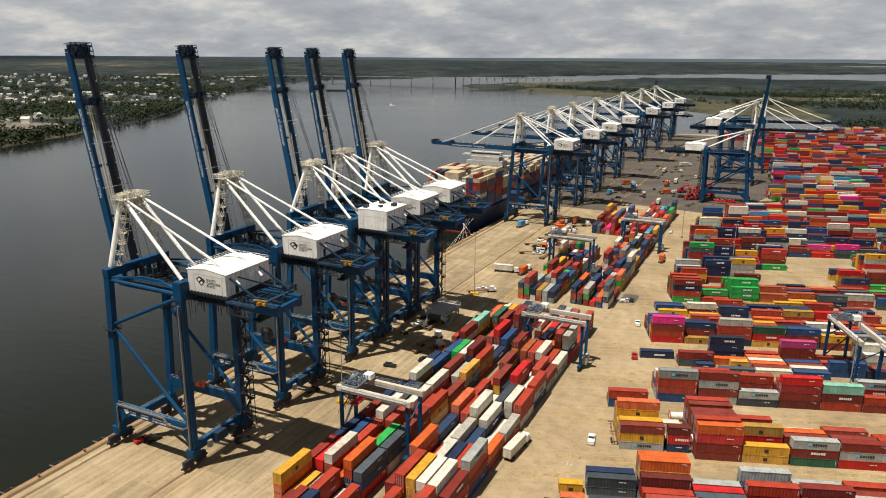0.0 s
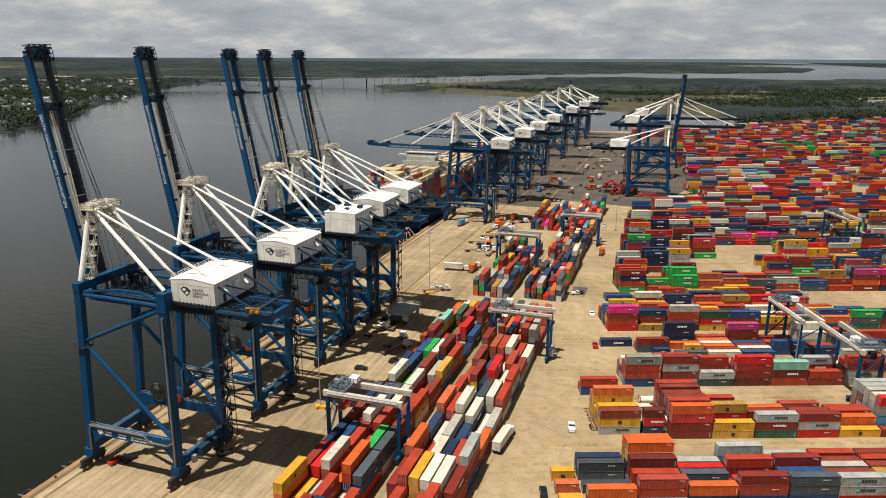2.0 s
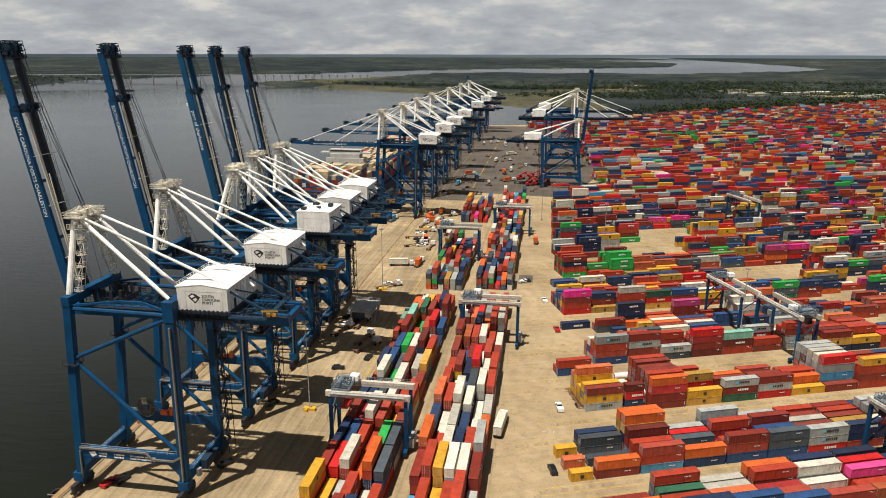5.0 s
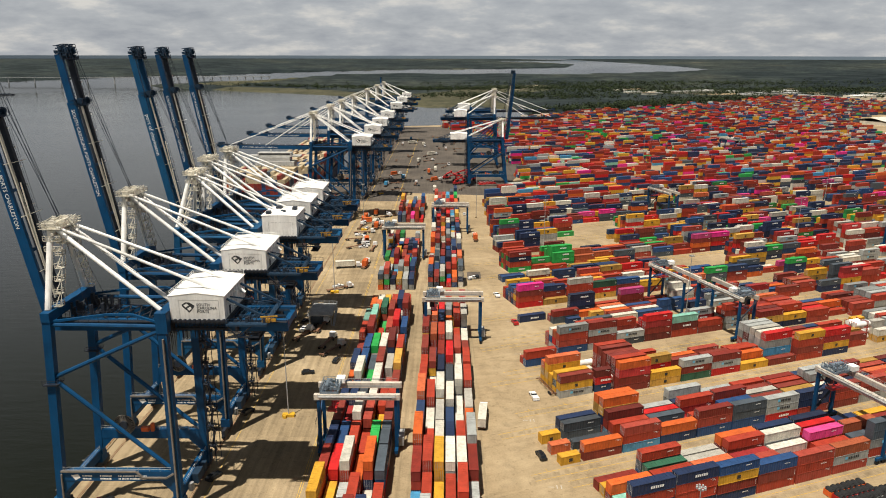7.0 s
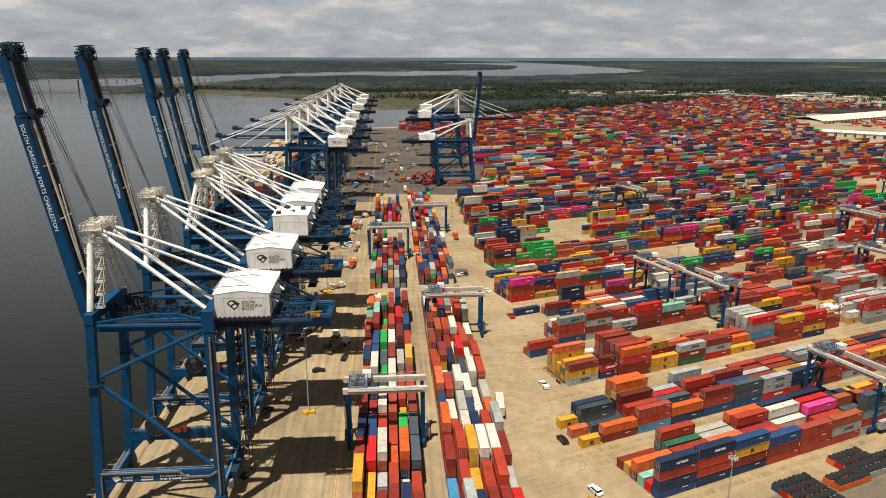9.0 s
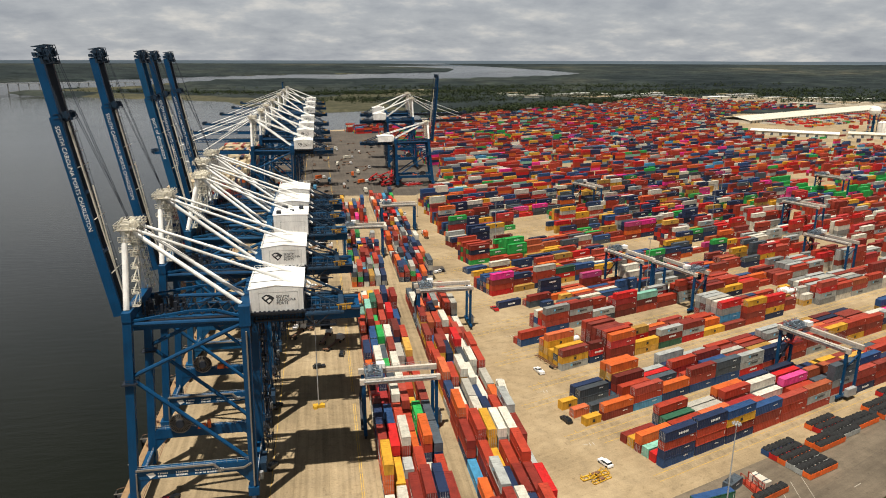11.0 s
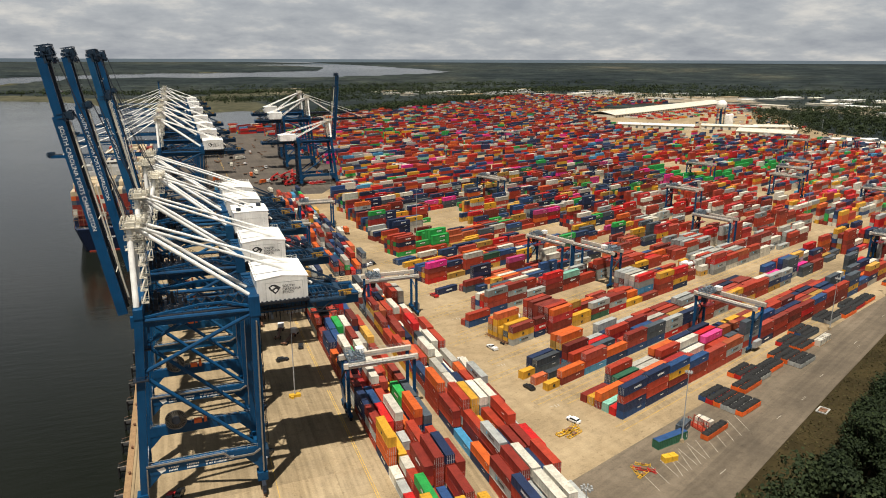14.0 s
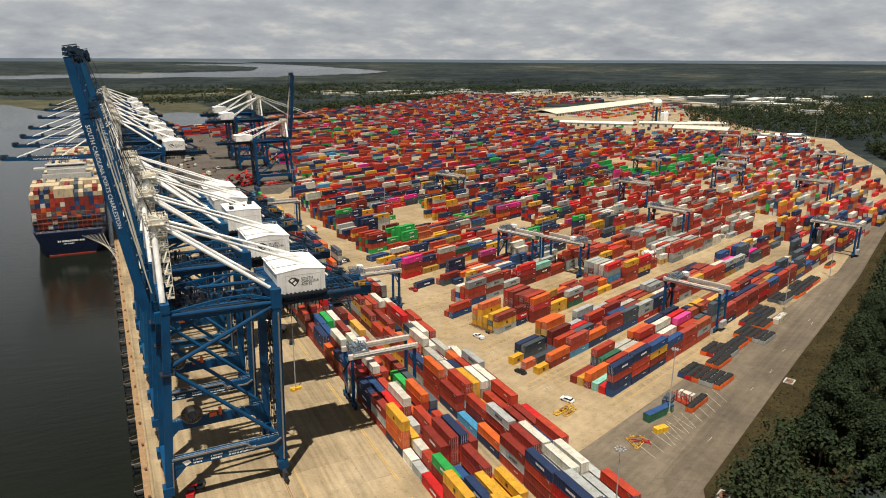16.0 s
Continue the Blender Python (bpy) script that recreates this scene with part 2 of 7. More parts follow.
def make_water():
    m, n, l, b = material("river_water", (0.018, 0.019, 0.016), 0.16)
    b.inputs["IOR"].default_value = 1.33
    g = n.new("ShaderNodeNewGeometry")
    mp = n.new("ShaderNodeMapping")
    mp.inputs["Rotation"].default_value = (0, 0, 0.5)
    mp.inputs["Scale"].default_value = (0.09, 0.34, 0.2)
    l.new(g.outputs["Position"], mp.inputs["Vector"])
    wv = n.new("ShaderNodeTexNoise")
    wv.inputs["Scale"].default_value = 1.0
    wv.inputs["Detail"].default_value = 6.0
    wv.inputs["Roughness"].default_value = 0.6
    l.new(mp.outputs[0], wv.inputs["Vector"])
    bump_node(n, l, b, wv.outputs["Fac"], 0.15, 0.6)
    big = noise_node(n, l, 0.006, 4.0, 0.55, "World")
    c = ramp_node(n, l, big.outputs["Fac"], [(0.3, (0.0056, 0.0072, 0.0046)), (0.7, (0.0118, 0.0132, 0.009))])
    l.new(c.outputs["Color"], b.inputs["Base Color"])
    rr = n.new("ShaderNodeMapRange")
    rr.inputs["To Min"].default_value = 0.07
    rr.inputs["To Max"].default_value = 0.18
    l.new(big.outputs["Fac"], rr.inputs["Value"])
    l.new(rr.outputs[0], b.inputs["Roughness"])
    return m


M["water"] = make_water()


def make_land():
    """Woods, marsh and cleared ground seen from afar, by the cover stored on the mesh."""
    m, n, l, b = material("hazed_woodland_and_marsh", (0.05, 0.07, 0.03), 0.95)
    b.inputs["Specular IOR Level"].default_value = 0.1
    big = noise_node(n, l, 0.0016, 6.0, 0.6, "World")
    mid = noise_node(n, l, 0.011, 6.0, 0.68, "World")
    fine = noise_node(n, l, 0.075, 5.0, 0.72, "World")
    # the blue cast of the woods is distance haze mixed into their colour
    woods = ramp_node(n, l, big.outputs["Fac"], [(0.34, (0.014, 0.0205, 0.0235)), (0.5, (0.022, 0.03, 0.032)), (0.6, (0.034, 0.041, 0.038)), (0.68, (0.085, 0.08, 0.062)), (0.78, (0.12, 0.11, 0.09))])
    c2 = ramp_node(n, l, mid.outputs["Fac"], [(0.35, (0.5, 0.55, 0.5)), (0.5, (1, 1, 1)), (0.6, (1.45, 1.4, 1.25)), (0.72, (2.3, 2.1, 1.8))])
    x = mix_node(n, l, woods.outputs["Color"], c2.outputs["Color"], 0.9, "MULTIPLY")
    marsh = ramp_node(n, l, mid.outputs["Fac"], [(0.3, (0.044, 0.045, 0.029)), (0.5, (0.066, 0.065, 0.041)), (0.7, (0.104, 0.098, 0.06))])
    bare = ramp_node(n, l, mid.outputs["Fac"], [(0.3, (0.2, 0.165, 0.12)), (0.6, (0.34, 0.29, 0.22))])
    at = n.new("ShaderNodeAttribute")
    at.attribute_name = "cover"
    sep = n.new("ShaderNodeSeparateColor")
    l.new(at.outputs["Color"], sep.inputs[0])
    for k, col in ((0, marsh), (1, bare)):
        edge = n.new("ShaderNodeMath")
        edge.operation = "MULTIPLY_ADD"
        edge.inputs[1].default_value = 1.4
        edge.inputs[2].default_value = -0.7
        l.new(mid.outputs["Fac"], edge.inputs[0])
        tot = n.new("ShaderNodeMath")
        tot.operation = "ADD"
        l.new(sep.outputs[k], tot.inputs[0])
        l.new(edge.outputs[0], tot.inputs[1])
        mr = n.new("ShaderNodeMapRange")
        mr.inputs["From Min"].default_value = 0.4
        mr.inputs["From Max"].default_value = 0.6
        l.new(tot.outputs[0], mr.inputs["Value"])
        x = mix_node(n, l, x.outputs[0], col.outputs["Color"], mr.outputs[0])
    c3 = ramp_node(n, l, fine.outputs["Fac"], [(0.3, (0.4, 0.4, 0.4)), (0.7, (1.55, 1.55, 1.5))])
    y = mix_node(n, l, x.outputs[0], c3.outputs["Color"], 0.75, "MULTIPLY")
    l.new(y.outputs[0], b.inputs["Base Color"])
    return m


M["land"] = make_land()


def foliage(name, a, c):
    m, n, l, b = material(name, a, 0.8)
    b.inputs["Specular IOR Level"].default_value = 0.2
    g = n.new("ShaderNodeNewGeometry")
    r = ramp_node(n, l, g.outputs["Random Per Island"], [(0.0, scaled(a, 0.8)), (0.5, a), (1.0, c)])
    big = noise_node(n, l, 0.05, 3.0, 0.5, "World")
    v = ramp_node(n, l, big.outputs["Fac"], [(0.3, (0.7, 0.75, 0.7)), (0.7, (1.25, 1.2, 1.0))])
    x = mix_node(n, l, r.outputs["Color"], v.outputs["Color"], 0.8, "MULTIPLY")
    l.new(x.outputs[0], b.inputs["Base Color"])
    return m


M["leaf"] = foliage("broad_leaf", (0.019, 0.030, 0.013), (0.036, 0.05, 0.02))
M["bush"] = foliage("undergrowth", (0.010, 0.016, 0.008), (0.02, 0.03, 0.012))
M["leaf_dark"] = foliage("dark_leaf", (0.012, 0.021, 0.009), (0.028, 0.042, 0.016))
M["lawn"] = concrete("riverside_grass", (0.06, 0.075, 0.03), (0.10, 0.105, 0.05), 0.6, 0.6, 0.0, 0.1)
M["mud"] = concrete("pale_mudflat", (0.2, 0.165, 0.13), (0.28, 0.24, 0.2), 0.4, 0.5, 0.0, 0.2)
M["grass"] = foliage("rough_grass", (0.048, 0.042, 0.017), (0.07, 0.058, 0.026))


def make_mixed_paint(name, order):
    """Container colours by piece, for the far stacks."""
    m, n, l, b = material(name, (0.3, 0.1, 0.06), 0.5)
    g = n.new("ShaderNodeNewGeometry")
    r = n.new("ShaderNodeValToRGB")
    r.color_ramp.interpolation = "CONSTANT"
    els = r.color_ramp.elements
    els[0].position, els[0].color = 0.0, (*PALETTE["r"][1], 1)
    els[1].position, els[1].color = order[-1][1], (*PALETTE[order[-1][0]][1], 1)
    for k, p in order[1:-1]:
        x = els.new(p)
        x.color = (*PALETTE[k][1], 1)
    l.new(g.outputs["Random Per Island"], r.inputs["Fac"])
    fine = noise_node(n, l, 0.8, 4.0, 0.6, "World")
    v = ramp_node(n, l, fine.outputs["Fac"], [(0.3, (0.75, 0.75, 0.75)), (0.7, (1.15, 1.15, 1.15))])
    x = mix_node(n, l, r.outputs["Color"], v.outputs["Color"], 0.8, "MULTIPLY")
    l.new(x.outputs[0], b.inputs["Base Color"])
    return m


M["mixed"] = make_mixed_paint("mixed_container_paint", [("r", 0.0), ("d", 0.20), ("R", 0.36), ("o", 0.44), ("n", 0.51), ("b", 0.66), ("g", 0.72), ("w", 0.765), ("y", 0.82), ("k", 0.89), ("G", 0.935), ("m", 0.955), ("t", 0.972), ("s", 0.982)])
M["mixed_pale"] = make_mixed_paint("mixed_pale_container_paint", [("r", 0.0), ("d", 0.2), ("R", 0.28), ("w", 0.45), ("g", 0.63), ("o", 0.77), ("y", 0.83), ("n", 0.88), ("b", 0.94), ("G", 0.97)])
M["mixed_dark"] = make_mixed_paint("mixed_ship_cargo_paint", [("r", 0.0), ("d", 0.14), ("n", 0.46), ("k", 0.62), ("b", 0.8), ("w", 0.9), ("o", 0.94), ("d", 0.97)])


# ---------------- mesh building ----------------
class Mesh:
    """Collects boxes, beams and tubes into one mesh."""

    def __init__(self):
        self.v, self.f = [], []

    def hexa(self, pts):
        i = len(self.v)
        self.v += [tuple(p) for p in pts]
        self.f += [(i, i + 3, i + 2, i + 1), (i + 4, i + 5, i + 6, i + 7), (i, i + 1, i + 5, i + 4), (i + 1, i + 2, i + 6, i + 5), (i + 2, i + 3, i + 7, i + 6), (i + 3, i, i + 4, i + 7)]
        return self

    def box(self, x0, x1, y0, y1, z0, z1):
        return self.hexa([(x0, y0, z0), (x1, y0, z0), (x1, y1, z0), (x0, y1, z0), (x0, y0, z1), (x1, y0, z1), (x1, y1, z1), (x0, y1, z1)])

    def beam(self, p, q, w, h, up=(0, 0, 1)):
        """A box section from p to q, w wide across and h deep along up."""
        p, q, up = Vector(p), Vector(q), Vector(up)
        d = (q - p).normalized()
        s = d.cross(up)
        if s.length < 1e-4:
            s = d.cross(Vector((1, 0, 0)))
        s.normalize()
        u = s.cross(d)
        s, u = s * w / 2, u * h / 2
        return self.hexa([p - s - u, p + s - u, q + s - u, q - s - u, p - s + u, p + s + u, q + s + u, q - s + u])

    def tube(self, p, q, r, n=8, r2=None):
        p, q = Vector(p), Vector(q)
        d = (q - p).normalized()
        s = d.cross(Vector((0, 0, 1)))
        if s.length < 1e-3:
            s = Vector((1, 0, 0))
        s.normalize()
        u = s.cross(d)
        i = len(self.v)
        r2 = r if r2 is None else r2
        for c, rad in ((p, r), (q, r2)):
            for k in range(n):
                a = 2 * math.pi * k / n
                self.v.append(tuple(c + (s * math.cos(a) + u * math.sin(a)) * rad))
        for k in range(n):
            self.f.append((i + k, i + (k + 1) % n, i + n + (k + 1) % n, i + n + k))
        self.f.append(tuple(i + k for k in reversed(range(n))))
        self.f.append(tuple(i + n + k for k in range(n)))
        return self

    def quad(self, a, b, c, d):
        i = len(self.v)
        self.v += [tuple(a), tuple(b), tuple(c), tuple(d)]
        self.f.append((i, i + 1, i + 2, i + 3))
        return self

    def prism(self, poly, z0, z1):
        i, n = len(self.v), len(poly)
        self.v += [(x, y, z0) for x, y in poly] + [(x, y, z1) for x, y in poly]
        self.f.append(tuple(reversed(range(i, i + n))))
        self.f.append(tuple(range(i + n, i + 2 * n)))
        for k in range(n):
            self.f.append((i + k, i + (k + 1) % n, i + n + (k + 1) % n, i + n + k))
        return self

    def rail(self, pts, h=1.1, step=2.0, r=0.05):
        """A handrail with posts along the points."""
        for p, q in zip(pts, pts[1:]):
            p, q = Vector(p), Vector(q)
            n = max(1, int((q - p).length / step))
            for k in range(n + 1):
                a = p.lerp(q, k / n)
                self.beam(a, a + Vector((0, 0, h)), r, r, (1, 0, 0))
            for z in (h, h * 0.5):
                self.beam(p + Vector((0, 0, z)), q + Vector((0, 0, z)), r, r)
        return self

    def data(self, name, mat, smooth=False):
        me = bpy.data.meshes.new(name)
        me.from_pydata(self.v, [], self.f)
        if mat:
            me.materials.append(mat)
        if smooth:
            me.polygons.foreach_set("use_smooth", [True] * len(me.polygons))
        me.update()
        return me


def part(name, mesh, mat, parent, label="", kind=""):
    me = mesh.data(name, mat) if isinstance(mesh, Mesh) else mesh
    ob = new(name, me)
    ob.parent = parent
    if label:
        ob["label"] = label
    if kind:
        ob["kind"] = kind
    return ob


def thing(name, label, category, group="", kind="", data=None, at=None):
    ob = tagged(new(name, data), label, category, group, kind)
    if at is not None:
        ob.matrix_basis = at
    return ob


def text_mesh(text, size, name, mat, line=1.0):
    """Letters as a flat mesh in the xy plane, from the built-in font."""
    cu = bpy.data.curves.new(name, "FONT")
    cu.body, cu.size, cu.space_line, cu.resolution_u = text, size, line, 2
    cu.extrude = 0.02
    tmp = bpy.data.objects.new(name, cu)
    scene.collection.objects.link(tmp)
    me = bpy.data.meshes.new_from_object(tmp.evaluated_get(bpy.context.evaluated_depsgraph_get()))
    me.name = name
    bpy.data.objects.remove(tmp)
    me.materials.clear()
    me.materials.append(mat)
    return me


# ---------------- ground, water, distance ----------------
CENTRE, EYE_H, NEAR_R, FAR_R, STRETCH = Vector((80, -150)), 108.0, 2500.0, 4750.0, 16.0


def flat_distance(r):
    """True distance that the rising rim of the ground at r stands for."""
    return np.where(r < NEAR_R, r, NEAR_R * STRETCH ** ((np.maximum(r, NEAR_R) - NEAR_R) / (FAR_R - NEAR_R)))


def settle(x, y, z):
    """Moves a point of the flat world onto the rim of the distance along the line of sight."""
    d = math.hypot(x - CENTRE.x, y - CENTRE.y)
    if d <= NEAR_R:
        return (x, y, z)
    r = NEAR_R + (FAR_R - NEAR_R) * math.log(d / NEAR_R) / math.log(STRETCH)
    k = r / d
    return (CENTRE.x + (x - CENTRE.x) * k, CENTRE.y + (y - CENTRE.y) * k, EYE_H + (z - EYE_H) * k)


EAST = [(-2, -3000), (-2, 955), (55, 975), (200, 1010), (260, 1180), (250, 1330), (156, 1440), (62, 1400), (-121, 1600), (-200, 1850), (-380, 1990), (-560, 2090), (-820, 2260), (-1050, 2520),
        (-1000, 2680), (-700, 3100), (-600, 3700), (-419, 4221), (481, 4191), (960, 4174), (1766, 4860), (2400, 6000), (2600, 7400), (2900, 10000), (3200, 16000), (6000, 40000), (40000, 40000), (40000, -3000)]
WEST = [(-560, -3000), (-600, -200), (-650, 200), (-698, 408), (-750, 538), (-838, 744), (-939, 902), (-1257, 1361), (-1687, 2123), (-1900, 2700), (-1808, 3038), (-1642, 3166), (-1638, 3717), (-1267, 3900),
        (-900, 4700), (-306, 5583), (593, 6023), (1300, 6800), (1786, 9077), (1554, 11274), (516, 12500), (2500, 15000), (2969, 16500), (0, 40000), (-40000, 40000), (-40000, -3000)]


def signed_distance(poly, X, Y):
    inside = np.zeros(X.shape, bool)
    best = np.full(X.shape, 1e12)
    n = len(poly)
    for k in range(n):
        (ax, ay), (bx, by) = poly[k], poly[(k + 1) % n]
        ex, ey = bx - ax, by - ay
        t = np.clip(((X - ax) * ex + (Y - ay) * ey) / (ex * ex + ey * ey), 0, 1)
        best = np.minimum(best, (X - ax - t * ex) ** 2 + (Y - ay - t * ey) ** 2)
        hit = (ay > Y) != (by > Y)
        with np.errstate(divide="ignore", invalid="ignore"):
            xc = ax + (Y - ay) * ex / (ey if ey else 1e-9)
        inside ^= hit & (X < xc)
    return np.sqrt(best) * np.where(inside, 1, -1)


def polar_sheet(name, mat, height, step=0.4):
    az = np.radians(np.concatenate([np.arange(-80, 80, step), np.arange(80, 280, 4.0)]))
    rr = np.concatenate([np.geomspace(30, NEAR_R, 170 if step < 1 else 40), np.linspace(NEAR_R, FAR_R, 70)[1:]])
    d = flat_distance(rr)
    A, D = np.meshgrid(az, d)
    X, Y = CENTRE.x + D * np.sin(A), CENTRE.y + D * np.cos(A)
    Z = height(X, Y)
    K = (rr / d)[:, None]
    PX, PY, PZ = CENTRE.x + D * K * np.sin(A), CENTRE.y + D * K * np.cos(A), EYE_H + (Z - EYE_H) * K
    n, m = len(az), len(rr)
    verts = [(CENTRE.x, CENTRE.y, float(Z[0, 0]))] + list(zip(PX.ravel().tolist(), PY.ravel().tolist(), PZ.ravel().tolist()))
    faces = [(0, 1 + (k + 1) % n, 1 + k) for k in range(n)]
    for i in range(m - 1):
        a, b = 1 + i * n, 1 + (i + 1) * n
        faces += [(a + k, a + (k + 1) % n, b + (k + 1) % n, b + k) for k in range(n)]
    me = bpy.data.meshes.new(name)
    me.from_pydata(verts, [], faces)
    me.materials.append(mat)
    me.update()
    return me


def land_height(X, Y):
    sd = np.maximum(signed_distance(EAST, X, Y), signed_distance(WEST, X, Y))
    z = np.clip(-4.2 + sd * 0.12, -9, -0.4)
    far = np.clip((np.hypot(X - CENTRE.x, Y - CENTRE.y) - 1500) / 1500, 0, 1)
    woods = np.sin(X * 0.011 + 1.3 * np.sin(Y * 0.007)) * np.cos(Y * 0.013) * 0.5 + 0.5
    return np.where(sd > 30, z + far * woods * 7.0, z)


MARSH = [[(-470, 1950), (-290, 1880), (-189, 1751), (-53, 1563), (35, 1373), (90, 1234), (190, 1190), (250, 1459), (180, 1800), (200, 1980), (83, 1960), (3, 1870), (-151, 1960), (-402, 2200), (-700, 2330), (-640, 2120)],
         [(10, 1702), (56, 1205), (110, 1500), (210, 1947), (410, 2063), (470, 2500), (185, 2322)],
         [(-900, 2500), (-700, 2420), (-560, 2900), (-620, 3600), (-760, 3050)],
         [(-667, 5087), (313, 4758), (1300, 5400), (1658, 6000), (300, 5900)],
         [(-700, 420), (-690, 560), (-900, 560), (-1100, 420), (-1000, 250)]]
BARE = [[(370, 2240), (483, 2282), (471, 2465), (402, 2417)], [(300, 2080), (330, 2060), (390, 2250), (350, 2290)],
        [(1001, 1567), (1047, 1400), (1374, 1280), (1360, 1060), (1606, 819), (1480, 730), (1326, 880), (1290, 1080), (1574, 1428), (1403, 1766), (1114, 1762)],
        [(-2560, 2700), (-2300, 2800), (-2330, 2950), (-2600, 2860)], [(-3100, 2860), (-2900, 2960), (-3300, 3100)]]
land = polar_sheet("ground", M["land"], land_height)
co = np.empty(len(land.vertices) * 3)
land.vertices.foreach_get("co", co)
co = co.reshape(-1, 3)
rad = np.maximum(np.hypot(co[:, 0] - CENTRE.x, co[:, 1] - CENTRE.y), 1e-6)
LX, LY = (CENTRE.x + (co[:, 0] - CENTRE.x) * flat_distance(rad) / rad, CENTRE.y + (co[:, 1] - CENTRE.y) * flat_distance(rad) / rad)
cover = np.zeros((len(co), 4), np.float32)
for k, polys in enumerate((MARSH, BARE)):
    sd = np.max([signed_distance(q, LX, LY) for q in polys], axis=0)
    cover[:, k] = np.clip(0.5 + sd / 110, 0, 1)
cover[:, 3] = 1
land.color_attributes.new("cover", "FLOAT_COLOR", "POINT").data.foreach_set("color", cover.ravel())
thing("ground", "dark green woods tinted with blue haze, marsh and clearings reaching to the horizon", "land", kind="structure", data=land)


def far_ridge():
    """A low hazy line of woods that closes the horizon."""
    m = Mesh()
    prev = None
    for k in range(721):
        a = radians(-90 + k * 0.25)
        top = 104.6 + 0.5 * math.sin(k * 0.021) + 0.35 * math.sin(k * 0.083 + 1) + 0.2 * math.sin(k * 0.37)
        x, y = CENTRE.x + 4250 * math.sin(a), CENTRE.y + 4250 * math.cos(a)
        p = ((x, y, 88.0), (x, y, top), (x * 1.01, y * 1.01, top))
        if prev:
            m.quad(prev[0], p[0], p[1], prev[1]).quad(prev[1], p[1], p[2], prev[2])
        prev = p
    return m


# the blue-grey base colour stands for the haze of distance
thing("backdrop", "line of distant woods on the horizon, blue-grey with painted haze", "distant woods", kind="structure", data=far_ridge().data("backdrop", material("distant_woods_haze", (0.2, 0.26, 0.32), 0.95)[0]))
thing("water", "calm grey-brown river water with fine ripples", "river", kind="structure", data=polar_sheet("water", M["water"], lambda X, Y: np.full(X.shape, -4.0), 1.0))

PAVED = [(0, -110), (95, -110), (105, -62), (121, -53), (181, -20), (290, 24), (411, 84), (592, 174), (720, 270), (850, 400), (930, 470), (960, 640), (1000, 700), (1250, 1050), (1350, 1250), (1150, 1750),
         (1011, 1721), (595, 1357), (320, 1159), (200, 1010), (60, 965), (0, 950)]
pave = thing("pavement", "sunlit tan concrete yard paving with stains and tyre tracks", "paving", kind="structure", data=Mesh().prism(PAVED, -0.8, 0.0).data("pavement", M["yard"]))
thing("quay_wall", "concrete quay wall standing in the water", "quay", kind="structure", data=Mesh().box(-0.6, -0.004, -110, 950, -9, -0.12).data("quay_wall", M["apron"]))
# asphalt lot; its dark reach to the west also stands for cloud shade
thing("parking_lot", "worn grey asphalt lot with slanted parking bays and painted cloud shade beside the road", "lot", kind="structure", data=Mesh().prism([(109.2, -26.1), (340, 55.5), (340, 53), (273, 22), (221, -1), (171, -25), (126, -47), (109.2, -66)], -0.3, 0.004).data("parking_lot", M["asphalt"]))
road_poly = [(100, -78), (126, -44), (171, -22.5), (221, 1), (273, 24), (340, 55), (451, 110), (600, 186), (610, 180), (455, 101), (345, 46), (278, 14.8), (226, -9), (176, -32.4), (131, -53.6), (108, -80)]
thing("road", "worn grey perimeter road beside the yard", "road", kind="structure", data=Mesh().prism(road_poly, -0.6, 0.009).data("road", M["asphalt"]))

# ---------------- ship-to-shore cranes ----------------
BLUE, DARK, WHITE = M["crane_blue"], M["crane_dark"], M["white"]
LETTERS = {}


def lettering(name, text, size, mat, parent, o, d, u, label=""):
    """Flat letters that start at o, run along d and stand along u."""
    key = (text, size, mat.name)
    if key not in LETTERS:
        LETTERS[key] = text_mesh(text, size, name, mat)
    ob = new(name, LETTERS[key])
    ob.parent = parent
    d, u = Vector(d).normalized(), Vector(u).normalized()
    w = d.cross(u)
    ob.matrix_basis = Matrix(((d.x, u.x, w.x, o[0]), (d.y, u.y, w.y, o[1]), (d.z, u.z, w.z, o[2]), (0, 0, 0, 1)))
    if label:
        ob["label"] = label
    return ob


def bars(m, o, d, u, count, w, h, gap, rnd):
    """A row of small blocks in the size of letters."""
    o, d, u = Vector(o), Vector(d).normalized(), Vector(u).normalized()
    nrm = d.cross(u) * 0.02
    x = 0.0
    for k in range(count):
        ww = w * rnd.uniform(0.7, 1.1)
        p = o + d * x + nrm
        m.quad(p, p + d * ww, p + d * ww + u * h, p + u * h)
        x += ww + gap * (3 if rnd.random() < 0.12 else 1)


